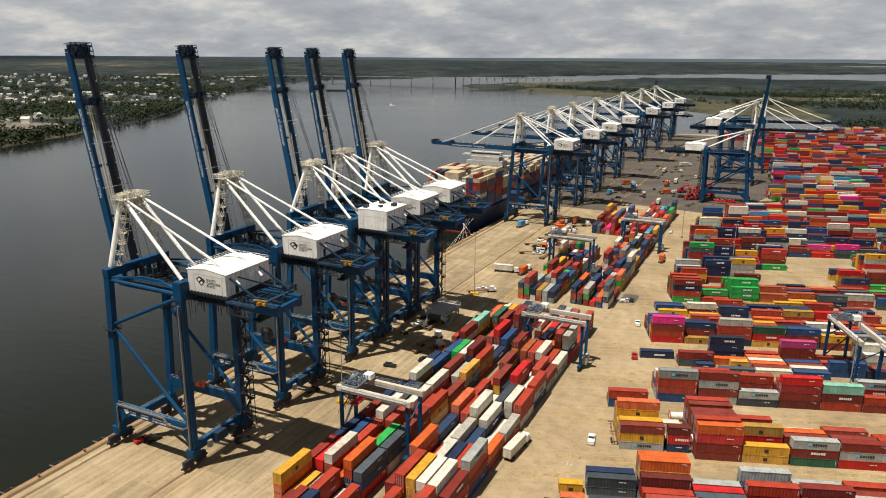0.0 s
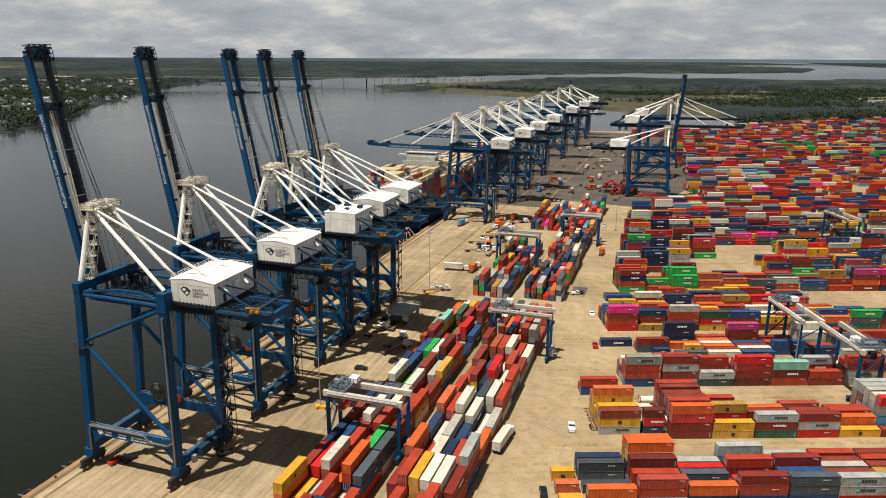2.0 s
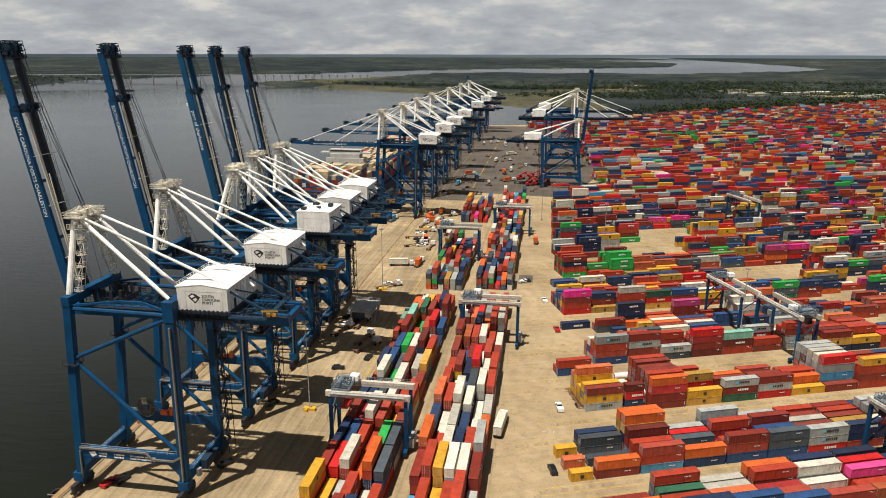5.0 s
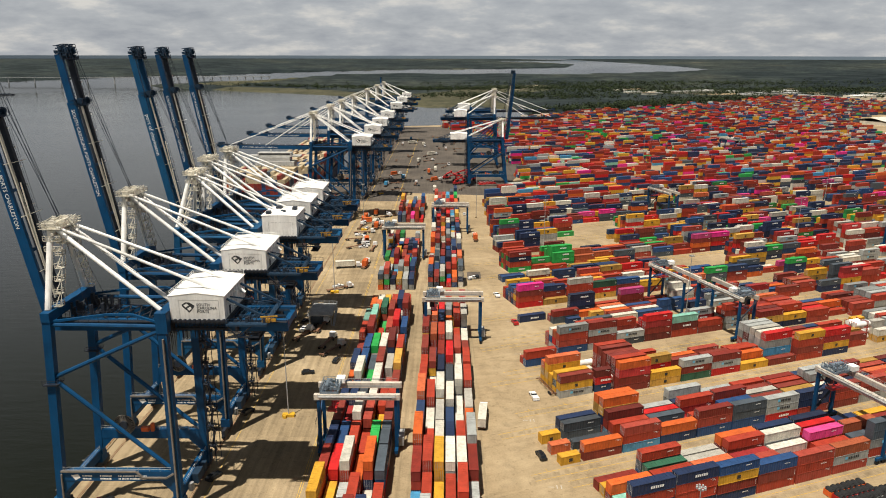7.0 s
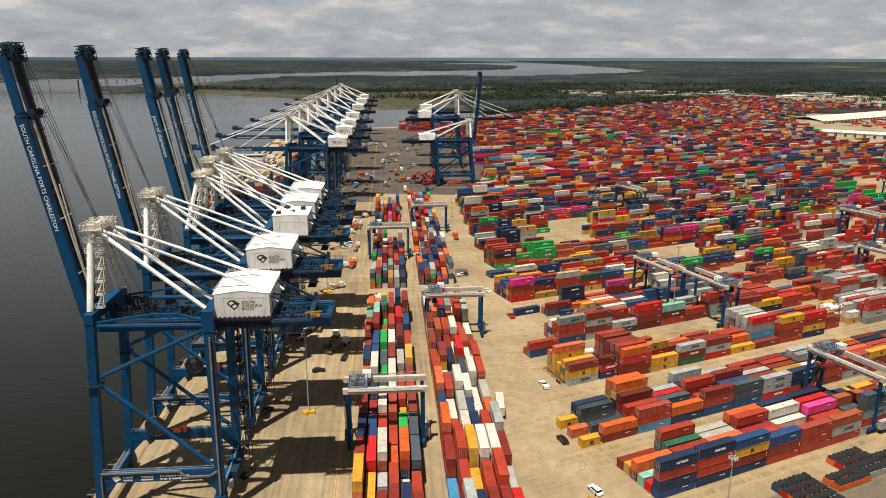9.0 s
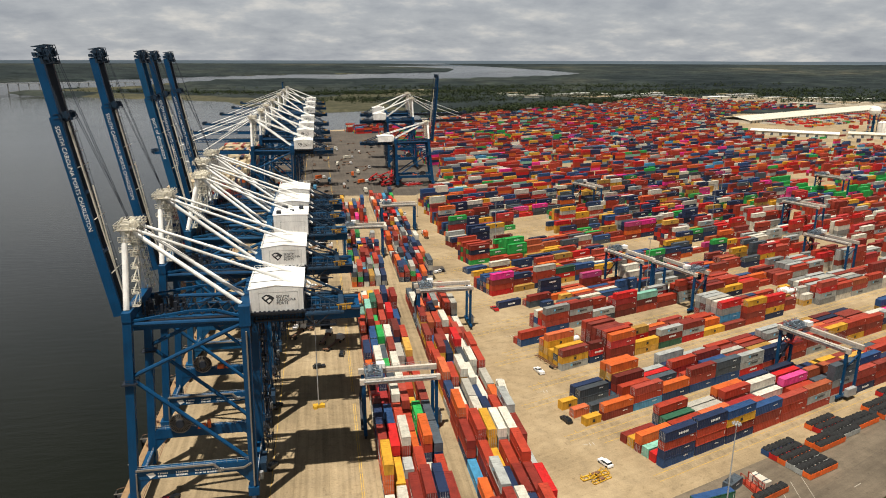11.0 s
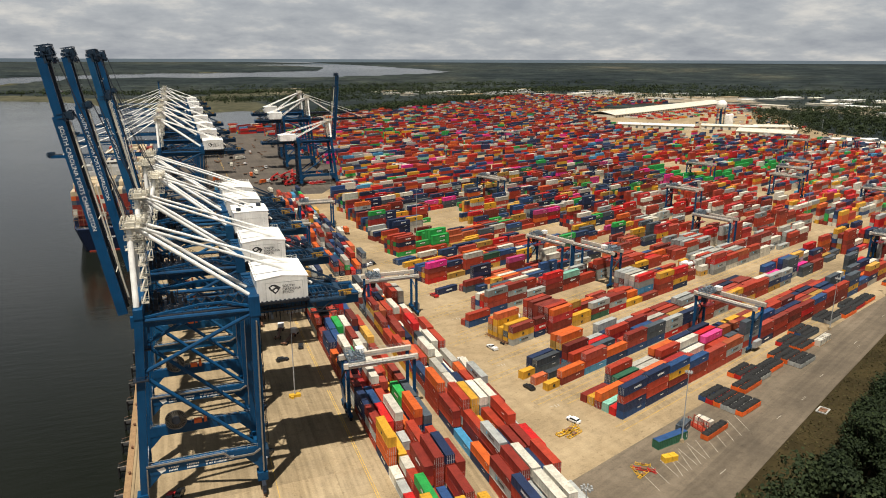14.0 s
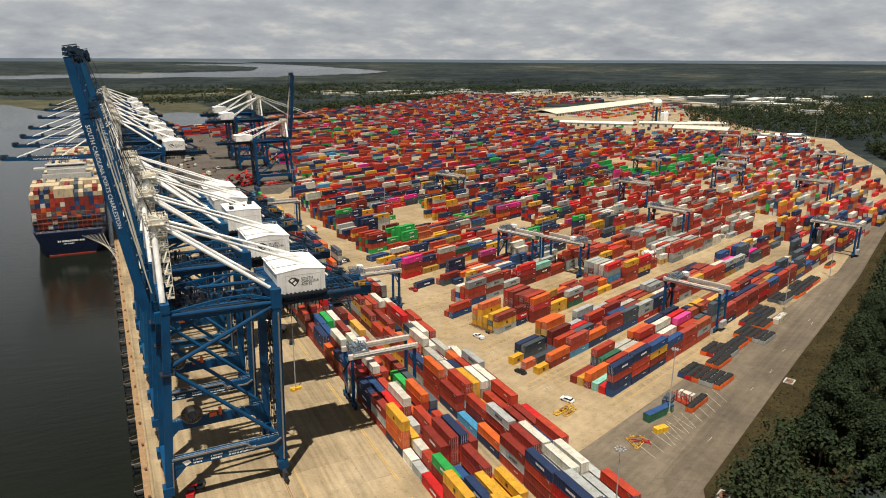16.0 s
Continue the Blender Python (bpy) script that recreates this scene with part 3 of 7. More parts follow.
def sts_crane(name, label, boom_up=80.5, style=0, blue=None, BL=61.5):
    """A quay crane, its origin on the quay edge at its middle; the water lies towards -x."""
    blue = blue or BLUE
    c = thing(name, label, "crane", "ship-to-shore cranes")
    ny, top = 9.5, 52.0
    ws = lambda z: 5.0 + 3.8 * z / 52
    ls = lambda z: 33.5 + 1.0 * z / 52
    for y in (-ny, ny):
        part("leg", Mesh().beam((ws(3.5), y, 3.5), (ws(top), y, top), 1.7, 1.9, (1, 0, 0)).box(ws(0) - 1.3, ws(0) + 1.3, y - 1.4, y + 1.4, 3.2, 5.5), blue, c)
        part("leg", Mesh().beam((ls(3.5), y, 3.5), (ls(top + 0.8), y, top + 0.8), 1.7, 2.0, (1, 0, 0)).box(ls(0) - 1.3, ls(0) + 1.3, y - 1.4, y + 1.4, 3.2, 5.5)
             .box(33.2, 35.8, y - 1.0, y + 1.0, 48.2, 53.1), blue, c)
        # beam between the two legs of a side, with its sign
        pb = Mesh().box(ws(11.5) + 0.8, ls(11.5) - 0.8, y - 0.8, y + 0.8, 10.2, 12.8)
        pb.hexa([(ws(10) + 0.8, y - 0.7, 7.0), (ws(10) + 1.0, y - 0.7, 7.0), (ws(10) + 1.0, y + 0.7, 7.0), (ws(10) + 0.8, y + 0.7, 7.0), (ws(10) + 0.8, y - 0.7, 10.2), (ws(10) + 4.0, y - 0.7, 10.2), (ws(10) + 4.0, y + 0.7, 10.2), (ws(10) + 0.8, y + 0.7, 10.2)])
        pb.hexa([(ls(10) - 1.0, y - 0.7, 7.0), (ls(10) - 0.8, y - 0.7, 7.0), (ls(10) - 0.8, y + 0.7, 7.0), (ls(10) - 1.0, y + 0.7, 7.0), (ls(10) - 4.0, y - 0.7, 10.2), (ls(10) - 0.8, y - 0.7, 10.2), (ls(10) - 0.8, y + 0.7, 10.2), (ls(10) - 4.0, y + 0.7, 10.2)])
        beam = part("portal_beam", pb, blue, c)
        part("handrail", Mesh().rail([(ws(13) + 1, y - 0.8, 12.8), (ls(13) - 1, y - 0.8, 12.8)], 1.1, 2.4, 0.07), M["steel"], beam)
        sign = Mesh()
        rnd = random.Random(4)
        if style == 0 and y < 0:
            sign.quad((10.4, y - 0.83, 12.0), (8.7, y - 0.83, 11.7), (9.6, y - 0.83, 10.4), (10.9, y - 0.83, 11.1))
            for zz in (11.35, 10.6):
                bars(sign, (11.4, y - 0.81, zz), (1, 0, 0), (0, 0, 1), 6, 0.3, 0.4, 0.1, rnd)
                bars(sign, (15.6, y - 0.81, zz), (1, 0, 0), (0, 0, 1), 7, 0.34, 0.4, 0.08, rnd)
                bars(sign, (20.0, y - 0.81, zz), (1, 0, 0), (0, 0, 1), 20, 0.24, 0.4, 0.1, rnd)
            part("sign", sign, M["letter"], beam, "white emblem and lines of small white writing", "stuff")
        # bracing tubes in the side frame
        # cable tray along the outer face of the beam
        tr = Mesh().beam((ws(4) + 0.9, y - 1.15, 4.2), (ws(10) + 0.9, y - 1.15, 12.2), 0.4, 0.3, (1, 0, 0)).beam((ws(11) + 0.7, y - 1.0, 12.85), (24.5, y - 1.0, 12.85), 0.45, 0.4).beam((24.5, y - 1.0, 12.85), (26.0, y - 1.15, 11.3), 0.45, 0.4)
        tr.beam((26.0, y - 1.15, 11.3), (31.6, y - 1.15, 11.3), 0.45, 0.4).beam((31.6, y - 1.15, 11.3), (33.4, y - 1.15, 12.4), 0.45, 0.4)
        if y < 0:
            part("cable_tray", tr, M["tray"], beam)
        node = (ws(36.8), y, 36.8)
        part("brace", Mesh().tube(node, (ls(49), y, 49.0), 0.52, 8), blue, c)
        part("brace", Mesh().tube(node, (ls(12.5) - 0.5, y, 12.6), 0.52, 8), blue, c)
        part("platform", Mesh().box(node[0] - 1.7, node[0] + 1.7, y - 1.5, y + 1.5, 35.4, 35.6).rail([(node[0] - 1.7, y - 1.5, 35.6), (node[0] + 1.7, y - 1.5, 35.6), (node[0] + 1.7, y + 1.5, 35.6)], 1.1, 1.2, 0.08), DARK, c)
        # upper side beam: straight tube with a shallow peak over it
        part("upper_beam", Mesh().tube((ws(50), y, 50.0), (33.2, y, 49.6), 0.55, 8), blue, c)
        part("upper_tie", Mesh().beam((ws(51), y, 50.6), (22, y, 52.4), 0.5, 0.5).beam((22, y, 52.4), (28, y, 52.4), 0.5, 0.5).beam((28, y, 52.4), (33.4, y, 50.6), 0.5, 0.5), blue, c)
    # sill and cross beams along the quay
    for fx, z0, z1, w in ((ws(4), 4.6, 7.0, 1.5), (ls(4), 4.6, 7.0, 1.5)):
        sb = part("sill_beam", Mesh().box(fx - w / 2, fx + w / 2, -ny + 1.0, ny - 1.0, z0, z1), blue, c)
        part("handrail", Mesh().rail([(fx + 0.7, -ny + 1.2, z1), (fx + 0.7, ny - 1.2, z1)], 1.1, 1.9, 0.07), M["steel"], sb)
    part("cross_beam", Mesh().box(ws(51) - 1.0, ws(51) + 1.0, -ny - 1.0, ny + 1.0, 50.8, 53.0), blue, c)
    lm = Mesh()
    rnd = random.Random(8)
    for k in range(44):
        y = -ny + 1.4 + k * 0.38
        z = 49.0 - rnd.uniform(1.2, 6.5)
        lm.tube((35.3, y, 49.6), (35.3, y + 0.12, z), 0.05, 4).tube((35.3, y + 0.12, z), (35.3, y + 0.3, 49.6), 0.05, 4)
    part("hanging_cable", lm, M["rubber"], c)
    sk = Mesh()
    for k in range(26):
        x, y, w = rnd.uniform(36, 58), rnd.uniform(-6, 6), rnd.uniform(0.4, 1.3)
        sk.box(x, x + w, y, y + w, 48.0 - rnd.uniform(0.5, 1.9), 48.6)
    sk.box(36, 48, -6.5, -6.1, 47.6, 48.0).box(36, 48, 6.1, 6.5, 47.6, 48.0)
    for k in range(11):
        sk.box(36 + k * 1.15, 36.2 + k * 1.15, -6.5, 6.5, 47.7, 47.95)
    sk.rail([(36, -6.5, 47.9), (48, -6.5, 47.9), (48, 6.5, 47.9)], 1.1, 1.5, 0.07)
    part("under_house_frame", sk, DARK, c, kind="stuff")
    part("cross_beam", Mesh().box(33.2, 35.6, -ny + 1.2, ny - 1.2, 49.8, 52.8), blue, c)
    # bogies: equaliser with four wheels under each corner
    for fx in (ws(0), ls(0)):
        for y in (-ny, ny):
            bg = part("bogie", Mesh().box(fx - 0.5, fx + 0.5, y - 3.8, y + 3.8, 2.0, 3.2).box(fx - 0.45, fx + 0.45, y - 3.9, y - 0.5, 0.9, 2.0).box(fx - 0.45, fx + 0.45, y + 0.5, y + 3.9, 0.9, 2.0)
                      .tube((fx, y - 4.6, 1.6), (fx, y - 3.9, 1.6), 0.3, 8).tube((fx, y + 3.9, 1.6), (fx, y + 4.6, 1.6), 0.3, 8), DARK, c)
            for k in (-3.2, -1.3, 1.3, 3.2):
                part("wheel", Mesh().tube((fx - 0.3, y + k, 0.45), (fx + 0.3, y + k, 0.45), 0.45, 12), M["rail"], bg)
    # twin trolley girders, with trusses and walkways
    for s in (-1, 1):
        y = s * 4.2
        g = part("trolley_girder", Mesh().box(6.5, 61.5, y - 0.6, y + 0.6, 46.6, 49.4), blue, c)
        part("walkway", Mesh().box(9.0, 61.5, y + s * 0.62, y + s * 1.7, 49.1, 49.2).rail([(9.0, y + s * 1.65, 49.2), (61.5, y + s * 1.65, 49.2)], 1.1, 2.2, 0.06), DARK, g)
        part("hanger", Mesh().beam((8.3, y, 49.4), (8.3, y, 51), 0.7, 0.9, (1, 0, 0)), blue, c)
        part("hanger", Mesh().beam((34.4, y, 49.0), (34.4, y, 51), 1.0, 1.4, (1, 0, 0)), blue, c)
    for ex0, ex1 in ((60.3, 61.5), (50.5, 51.4), (14.0, 14.8)):
        part("end_tie", Mesh().box(ex0, ex1, -3.6, 3.6, 47.2, 48.8), blue, c)
    zig = Mesh()
    for k in range(9):
        x = 11 + k * 2.6
        zig.tube((x, -4.2, 49.6), (x + 2.6, 4.2, 49.6), 0.16, 6)
        zig.tube((x, 4.2, 49.6), (x + 2.6, -4.2, 49.6), 0.16, 6)
    part("wind_bracing", zig, DARK, c, kind="stuff")
    # rear platform with its steps, cable trays and machinery
    rnd = random.Random(11)
    plat = Mesh()
    for y in (-8.0, -6.6, -2.0, 2.0, 5.4, 6.6, 8.0):
        plat.box(48.2, 57.5 if abs(y) > 5 else 60.5, y - 0.16, y + 0.16, 49.1, 49.55)
    for k in range(9):
        x = 48.4 + k * 1.13
        plat.box(x, x + 0.14, -7.8, 7.8, 49.2, 49.5)
    plat.box(48.2, 57.5, -7.9, -6.7, 49.55, 49.6).box(48.2, 57.5, 6.7, 7.9, 49.55, 49.6).box(56.4, 57.6, -6.7, 6.7, 49.55, 49.6)
    plat.rail([(48.2, -8, 49.6), (57.6, -8, 49.6), (57.6, 8, 49.6), (48.2, 8, 49.6)], 1.1, 1.6, 0.07)
    for side in (-1, 1):
        gear = Mesh()
        for k in range(9):
            x, y, w = rnd.uniform(49, 56.5), side * rnd.uniform(4.8, 7.4), rnd.uniform(0.3, 0.9)
            gear.box(x, x + w, y, y + w, 49.6, 49.6 + rnd.uniform(0.5, 1.6))
        part("rear_machinery", gear, DARK, c, kind="stuff")
        y = side * 7.9
        low = Mesh().beam((48.4, y, 49.1), (50.6, y, 46.4), 0.25, 0.25).beam((50.6, y, 46.4), (54, y, 49.1), 0.25, 0.25).beam((48.4, y, 46.4), (55.5, y, 46.4), 0.3, 0.3)
        part("lower_walkway", low.rail([(48.4, y, 46.4), (55.5, y, 46.4)], 1.1, 1.4, 0.07), DARK, c)
    plat.beam((48.2, -6, 55.0), (57.5, -6, 50.2), 0.4, 0.5).beam((48.2, 5, 55.0), (57.5, 5, 50.2), 0.4, 0.5).beam((48, -3, 54.5), (56, 4, 50.5), 0.3, 0.3)
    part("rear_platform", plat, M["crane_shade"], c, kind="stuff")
    part("service_hoist", Mesh().box(56.6, 58.0, -7.2, -6.2, 49.7, 50.5).box(58.2, 59.2, -6.6, -5.9, 49.7, 50.3).beam((55.8, -6.8, 50.9), (59.6, -6.2, 50.9), 0.22, 0.3).beam((56.2, -6.8, 49.6), (56.2, -6.8, 50.9), 0.2, 0.2, (1, 0, 0)), M["hoist_yellow"], c, "yellow service hoist")
    # machinery house
    if style == 0:
        hx0, hx1, hy0, hy1, hz0, hz1 = 35.6, 48.0, -7.4, 8.8, 50.4, 56.0
    else:
        hx0, hx1, hy0, hy1, hz0, hz1 = 36.5, 48.0, -7.0, 7.0, 49.6, 56.6
    rise = 0.75 if style == 0 else 0.15
    mx = (hx0 + hx1) / 2
    wall = Mesh()
    prof = [(hx0, hz0), (hx1, hz0), (hx1, hz1), (mx, hz1 + rise), (hx0, hz1)]
    i0 = len(wall.v)
    wall.v += [(x, hy0, z) for x, z in prof] + [(x, hy1, z) for x, z in prof]
    wall.f += [(0, 1, 2, 3, 4), (9, 8, 7, 6, 5), (0, 5, 6, 1), (1, 6, 7, 2), (4, 9, 5, 0)]
    house = part("machinery_house", wall, M["white"], c, "white sheet-metal machinery house")
    roof = Mesh()
    for sx, ex in ((hx0 - 0.3, mx), (mx, hx1 + 0.3)):
        za, zb = (hz1 + 0.02, hz1 + rise + 0.05) if ex == mx else (hz1 + rise + 0.05, hz1 + 0.02)
        for ya, yb in ((hy0 - 0.06, hy1 + 0.06),):
            roof.hexa([(sx, ya, za), (ex, ya, zb), (ex, yb, zb), (sx, yb, za), (sx, ya, za + 0.16), (ex, ya, zb + 0.16), (ex, yb, zb + 0.16), (sx, yb, za + 0.16)])
    part("roof", roof, WHITE, house)
    if style == 0:
        part("roof_rail", Mesh().rail([(hx0, hy0 + 0.4, hz1 + 0.15), (hx0, hy1, hz1 + 0.15), (hx1, hy1, hz1 + 0.15)], 1.0, 1.3, 0.07), WHITE, house)
    part("base_frame", Mesh().box(hx0 - 0.4, hx1 + 0.4, hy0 - 0.3, hy1 + 0.3, hz0 - 0.75, hz0 - 0.02), DARK, house)
    for k in range(11):
        x = hx0 + 0.8 + k * 1.1
        part("bracket", Mesh().box(x, x + 0.5, hy0 - 0.5, hy0 + 0.2, hz0 - 0.3, hz0 + 0.25), DARK, house)
    part("door", Mesh().box(hx1, hx1 + 0.06, hy0 + 3.2, hy0 + 4.4, hz0 + 0.1, hz0 + 2.3), DARK, house)
    part("panel", Mesh().box(hx0 + 2.1, hx0 + 2.18, hy0 - 0.03, hy0, hz0 + 0.2, hz0 + 4.7).box(hx1 - 1.3, hx1 - 1.22, hy0 - 0.03, hy0, hz0 + 0.2, hz0 + 4.7).box(hx0 + 2.1, hx1 - 1.22, hy0 - 0.03, hy0, hz0 + 4.7, hz0 + 4.78), M["ship_grey"], house)
    part("vent", Mesh().box(hx1, hx1 + 0.5, hy0 + 8, hy0 + 9.4, hz0 + 2.2, hz0 + 4.2), WHITE, house)
    part("vent", Mesh().box(hx1, hx1 + 0.4, hy0 + 12, hy0 + 13, hz0 + 2.2, hz0 + 3.6), WHITE, house)
    # seams between the wall sheets
    seam = Mesh()
    for k in range(1, 9):
        seam.box(hx1, hx1 + 0.05, hy0 + k * 1.8 - 0.04, hy0 + k * 1.8 + 0.04, hz0, hz1 - 0.05)
    part("wall_seam", seam, M["steel"], house)
    if style == 0:
        em = Mesh()
        # emblem: a pointed plate with a light slash across it
        ox, oz, yy = hx0 + 2.7, hz0 + 1.45, hy0 - 0.03
        pts = [(0.0, 2.15), (0.95, 2.8), (1.85, 2.75), (3.0, 1.95), (2.5, 1.15), (1.65, 0.3), (1.15, 0.85), (0.4, 1.5)]
        i = len(em.v)
        em.v += [(ox + a, yy, oz + b) for a, b in pts]
        em.f.append(tuple(range(i, i + len(pts))))
        part("emblem", em, M["ink"], house, "black pointed emblem")
        part("emblem_field", Mesh().quad((ox + 0.45, yy - 0.02, oz + 2.1), (ox + 0.9, yy - 0.02, oz + 1.55), (ox + 1.75, yy - 0.02, oz + 2.1), (ox + 1.2, yy - 0.02, oz + 2.5)).quad((ox + 1.25, yy - 0.02, oz + 1.3), (ox + 1.65, yy - 0.02, oz + 0.75), (ox + 2.3, yy - 0.02, oz + 1.3), (ox + 2.0, yy - 0.02, oz + 1.75)), M["white"], house)
        for k, word in enumerate(("SOUTH", "CAROLINA", "PORTS")):
            lettering("lettering", word, 0.92, M["ink"], house, (hx0 + 6.1, hy0 - 0.03, hz0 + 3.35 - k * 0.82), (1, 0, 0), (0, 0, 1))
    else:
        part("roof_unit", Mesh().box(37.5, 39, -5.5, -3.5, hz1 + 0.3, hz1 + 1.2).box(42, 43.4, -3, -1.4, hz1 + 0.3, hz1 + 1.0).box(45, 46.5, 1, 3, hz1 + 0.3, hz1 + 1.3).box(39, 41, 3, 5, hz1 + 0.3, hz1 + 1.1), DARK, house)
    fest = Mesh()
    for k in range(13):
        x = 36 + k * 0.95
        z = 46.2 - 0.9 * (k % 3)
        fest.tube((x, -5.4, 49.5), (x + 0.25, -5.4, z), 0.07, 5)
        fest.tube((x + 0.25, -5.4, z), (x + 0.5, -5.4, 49.5), 0.07, 5)
    part("festoon_cable", fest, M["rubber"], c)
    # stair and lift shaft on the landside leg
    st = Mesh()
    for k in range(15):
        z = 5.5 + k * 3.0
        a, b = (ny - 1.3, ny + 1.5) if k % 2 else (ny + 1.5, ny - 1.3)
        st.beam((36.2, a, z), (36.2, b, z + 3.0), 0.7, 0.18, (1, 0, 0))
        st.beam((35.7, a, z + 1.0), (35.7, b, z + 4.0), 0.11, 0.11).beam((36.7, a, z + 1.0), (36.7, b, z + 4.0), 0.11, 0.11)
        st.box(35.5, 37.2, b - 0.7, b + 0.7, z + 2.95, z + 3.05).rail([(35.5, b + 0.7, z + 3), (37.2, b + 0.7, z + 3), (37.2, b - 0.7, z + 3)], 1.1, 0.8, 0.11)
        st.box(35.5, 36.0, b - 0.3, b + 0.3, z + 1.2, z + 1.9)
    for y in (ny - 1.8, ny + 2.0):
        st.beam((35.5, y, 3), (35.8, y, 50), 0.16, 0.16, (1, 0, 0)).beam((37.1, y, 3), (37.1, y, 50), 0.16, 0.16, (1, 0, 0))
    part("staircase", st, DARK, c)
    part("lift_shaft", Mesh().beam((ls(6) + 0.2, -ny - 1.2, 6), (ls(50) + 0.2, -ny - 1.2, 47), 0.55, 0.35, (1, 0, 0)), M["tray"], c)
    # cable reel on the waterside, low on the far frame
    cx, cy, cz = 13.5, ny - 1.4, 14.6
    reel = Mesh()
    for k in range(30):
        a = math.pi * 2 * k / 30
        reel.beam((cx + 1.0 * math.cos(a), cy, cz + 1.0 * math.sin(a)), (cx + 2.7 * math.cos(a), cy, cz + 2.7 * math.sin(a)), 0.2, 0.16, (0, 1, 0))
    for k in range(24):
        a, b2 = math.pi * 2 * k / 24, math.pi * 2 * (k + 1) / 24
        for rr in (1.0, 2.75):
            reel.beam((cx + rr * math.cos(a), cy, cz + rr * math.sin(a)), (cx + rr * math.cos(b2), cy, cz + rr * math.sin(b2)), 0.2, 0.16, (0, 1, 0))
    reel = part("cable_reel", reel, M["tray"], c, "dusty spoked cable reel", "stuff")
    part("cable_coil", Mesh().tube((cx, cy + 0.15, cz), (cx, cy + 0.45, cz), 2.6, 24), M["rubber"], reel)
    part("hub", Mesh().tube((cx, cy - 0.5, cz), (cx, cy + 0.7, cz), 1.15, 14), DARK, reel)
    part("drive_unit", Mesh().box(18, 20, ny - 1.9, ny - 0.9, 12.85, 14.0).box(20.5, 21.3, ny - 1.8, ny - 0.9, 12.85, 15.0), M["orange"], c)
    part("switch_cabin", Mesh().box(ls(0) + 0.9, ls(0) + 2.6, -3, 1.0, 4.6, 7.2).box(ls(0) + 0.9, ls(0) + 2.2, 2.4, 4.4, 4.6, 6.4), M["crane_shade"], c)
    part("control_cabinet", Mesh().box(ls(0) + 0.9, ls(0) + 1.9, -5.4, -4.2, 4.0, 6.0), M["steel"], c)
    # trolley, cabin and spreader parked behind the landside legs
    part("trolley", Mesh().box(50, 55.5, -3.4, 3.4, 46.9, 47.9).box(51, 54.5, -2.5, 2.5, 45.4, 46.9), DARK, c)
    part("operator_cabin", Mesh().box(45.6, 48.3, 1.0, 3.2, 42.6, 45.4), M["steel"], c).matrix_basis = Matrix.Translation((0, 0, 0.9))
    sp = Mesh().box(51.6, 54.0, -3.0, 3.0, 43.2, 43.6).box(52.0, 53.6, -1.4, 1.4, 43.6, 44.3)
    for x in (52.0, 53.4):
        for y in (-1.2, 1.2):
            sp.tube((x, y, 44.2), (x, y, 46), 0.06, 5)
    part("spreader", sp, DARK, c)
    # mast: inclined white tubes to a head with platforms
    apx, apz, half = (8.9, 70.6, 2.6) if style == 0 else (12.6, 69.6, 2.6)
    for s in (-1, 1):
        part("mast_leg", Mesh().tube((ws(53) - 0.4, s * (ny - 1.2), 53.0), (apx - 0.4, s * half, apz), 0.7, 12), WHITE, c)
    head = Mesh().box(apx - 1.6, apx + 2.2, -half - 1.3, half + 1.3, apz - 0.2, apz + 0.2).box(apx - 0.8, apx + 0.9, -half - 0.8, half + 0.8, apz - 1.6, apz + 1.3)
    for s in (-1, 1):
        head.tube((apx, s * half - 0.3, apz + 0.9), (apx, s * half + 0.3, apz + 0.9), 1.0, 12)
        head.tube((apx + 1.5, s * 1.2 - 0.3, apz + 0.6), (apx + 1.5, s * 1.2 + 0.3, apz + 0.6), 0.7, 12)
    head.rail([(apx - 1.6, -half - 1.3, apz + 0.2), (apx + 2.2, -half - 1.3, apz + 0.2), (apx + 2.2, half + 1.3, apz + 0.2), (apx - 1.6, half + 1.3, apz + 0.2), (apx - 1.6, -half - 1.3, apz + 0.2)], 1.1, 1.1, 0.08)
    rnd = random.Random(14)
    for k in range(60):
        x, y, z, w = apx + rnd.uniform(-2.0, 2.8), rnd.uniform(-half - 1.6, half + 1.6), apz + rnd.uniform(-3.4, 1.9), rnd.uniform(0.08, 0.3)
        head.box(x - w, x + w, y - w * 1.6, y + w * 1.6, z - w, z + w)
    for y in (-half - 1.6, half + 1.6):
        for dz in (2.6, 5.0):
            head.rail([(apx - 1.6, y, apz - dz), (apx + 2.4, y, apz - dz)], 1.1, 0.7, 0.1)
            head.box(apx - 1.6, apx + 2.4, min(y, y * 0.62), max(y, y * 0.62), apz - dz - 0.12, apz - dz)
    head.rail([(apx - 2.2, -half - 1.9, apz + 0.2), (apx + 3.0, -half - 1.9, apz + 0.2), (apx + 3.0, half + 1.9, apz + 0.2), (apx - 2.2, half + 1.9, apz + 0.2), (apx - 2.2, -half - 1.9, apz + 0.2)], 1.2, 0.9, 0.1)
    head.box(apx - 2.2, apx + 3.0, -half - 1.9, -half - 1.2, apz + 0.08, apz + 0.18).box(apx - 2.2, apx + 3.0, half + 1.2, half + 1.9, apz + 0.08, apz + 0.18)
    for k in range(7):
        x = apx - 1.6 + k * 0.7
        head.beam((x, -half - 1.5 + 0.3 * k, apz + 1.2), (x + 0.3, half - 1.8 + 0.3 * k, apz + 2.1), 0.1, 0.1)
    part("mast_head", head, M["cream"], c, "weathered cream mast head with sheaves")
    lad = Mesh()
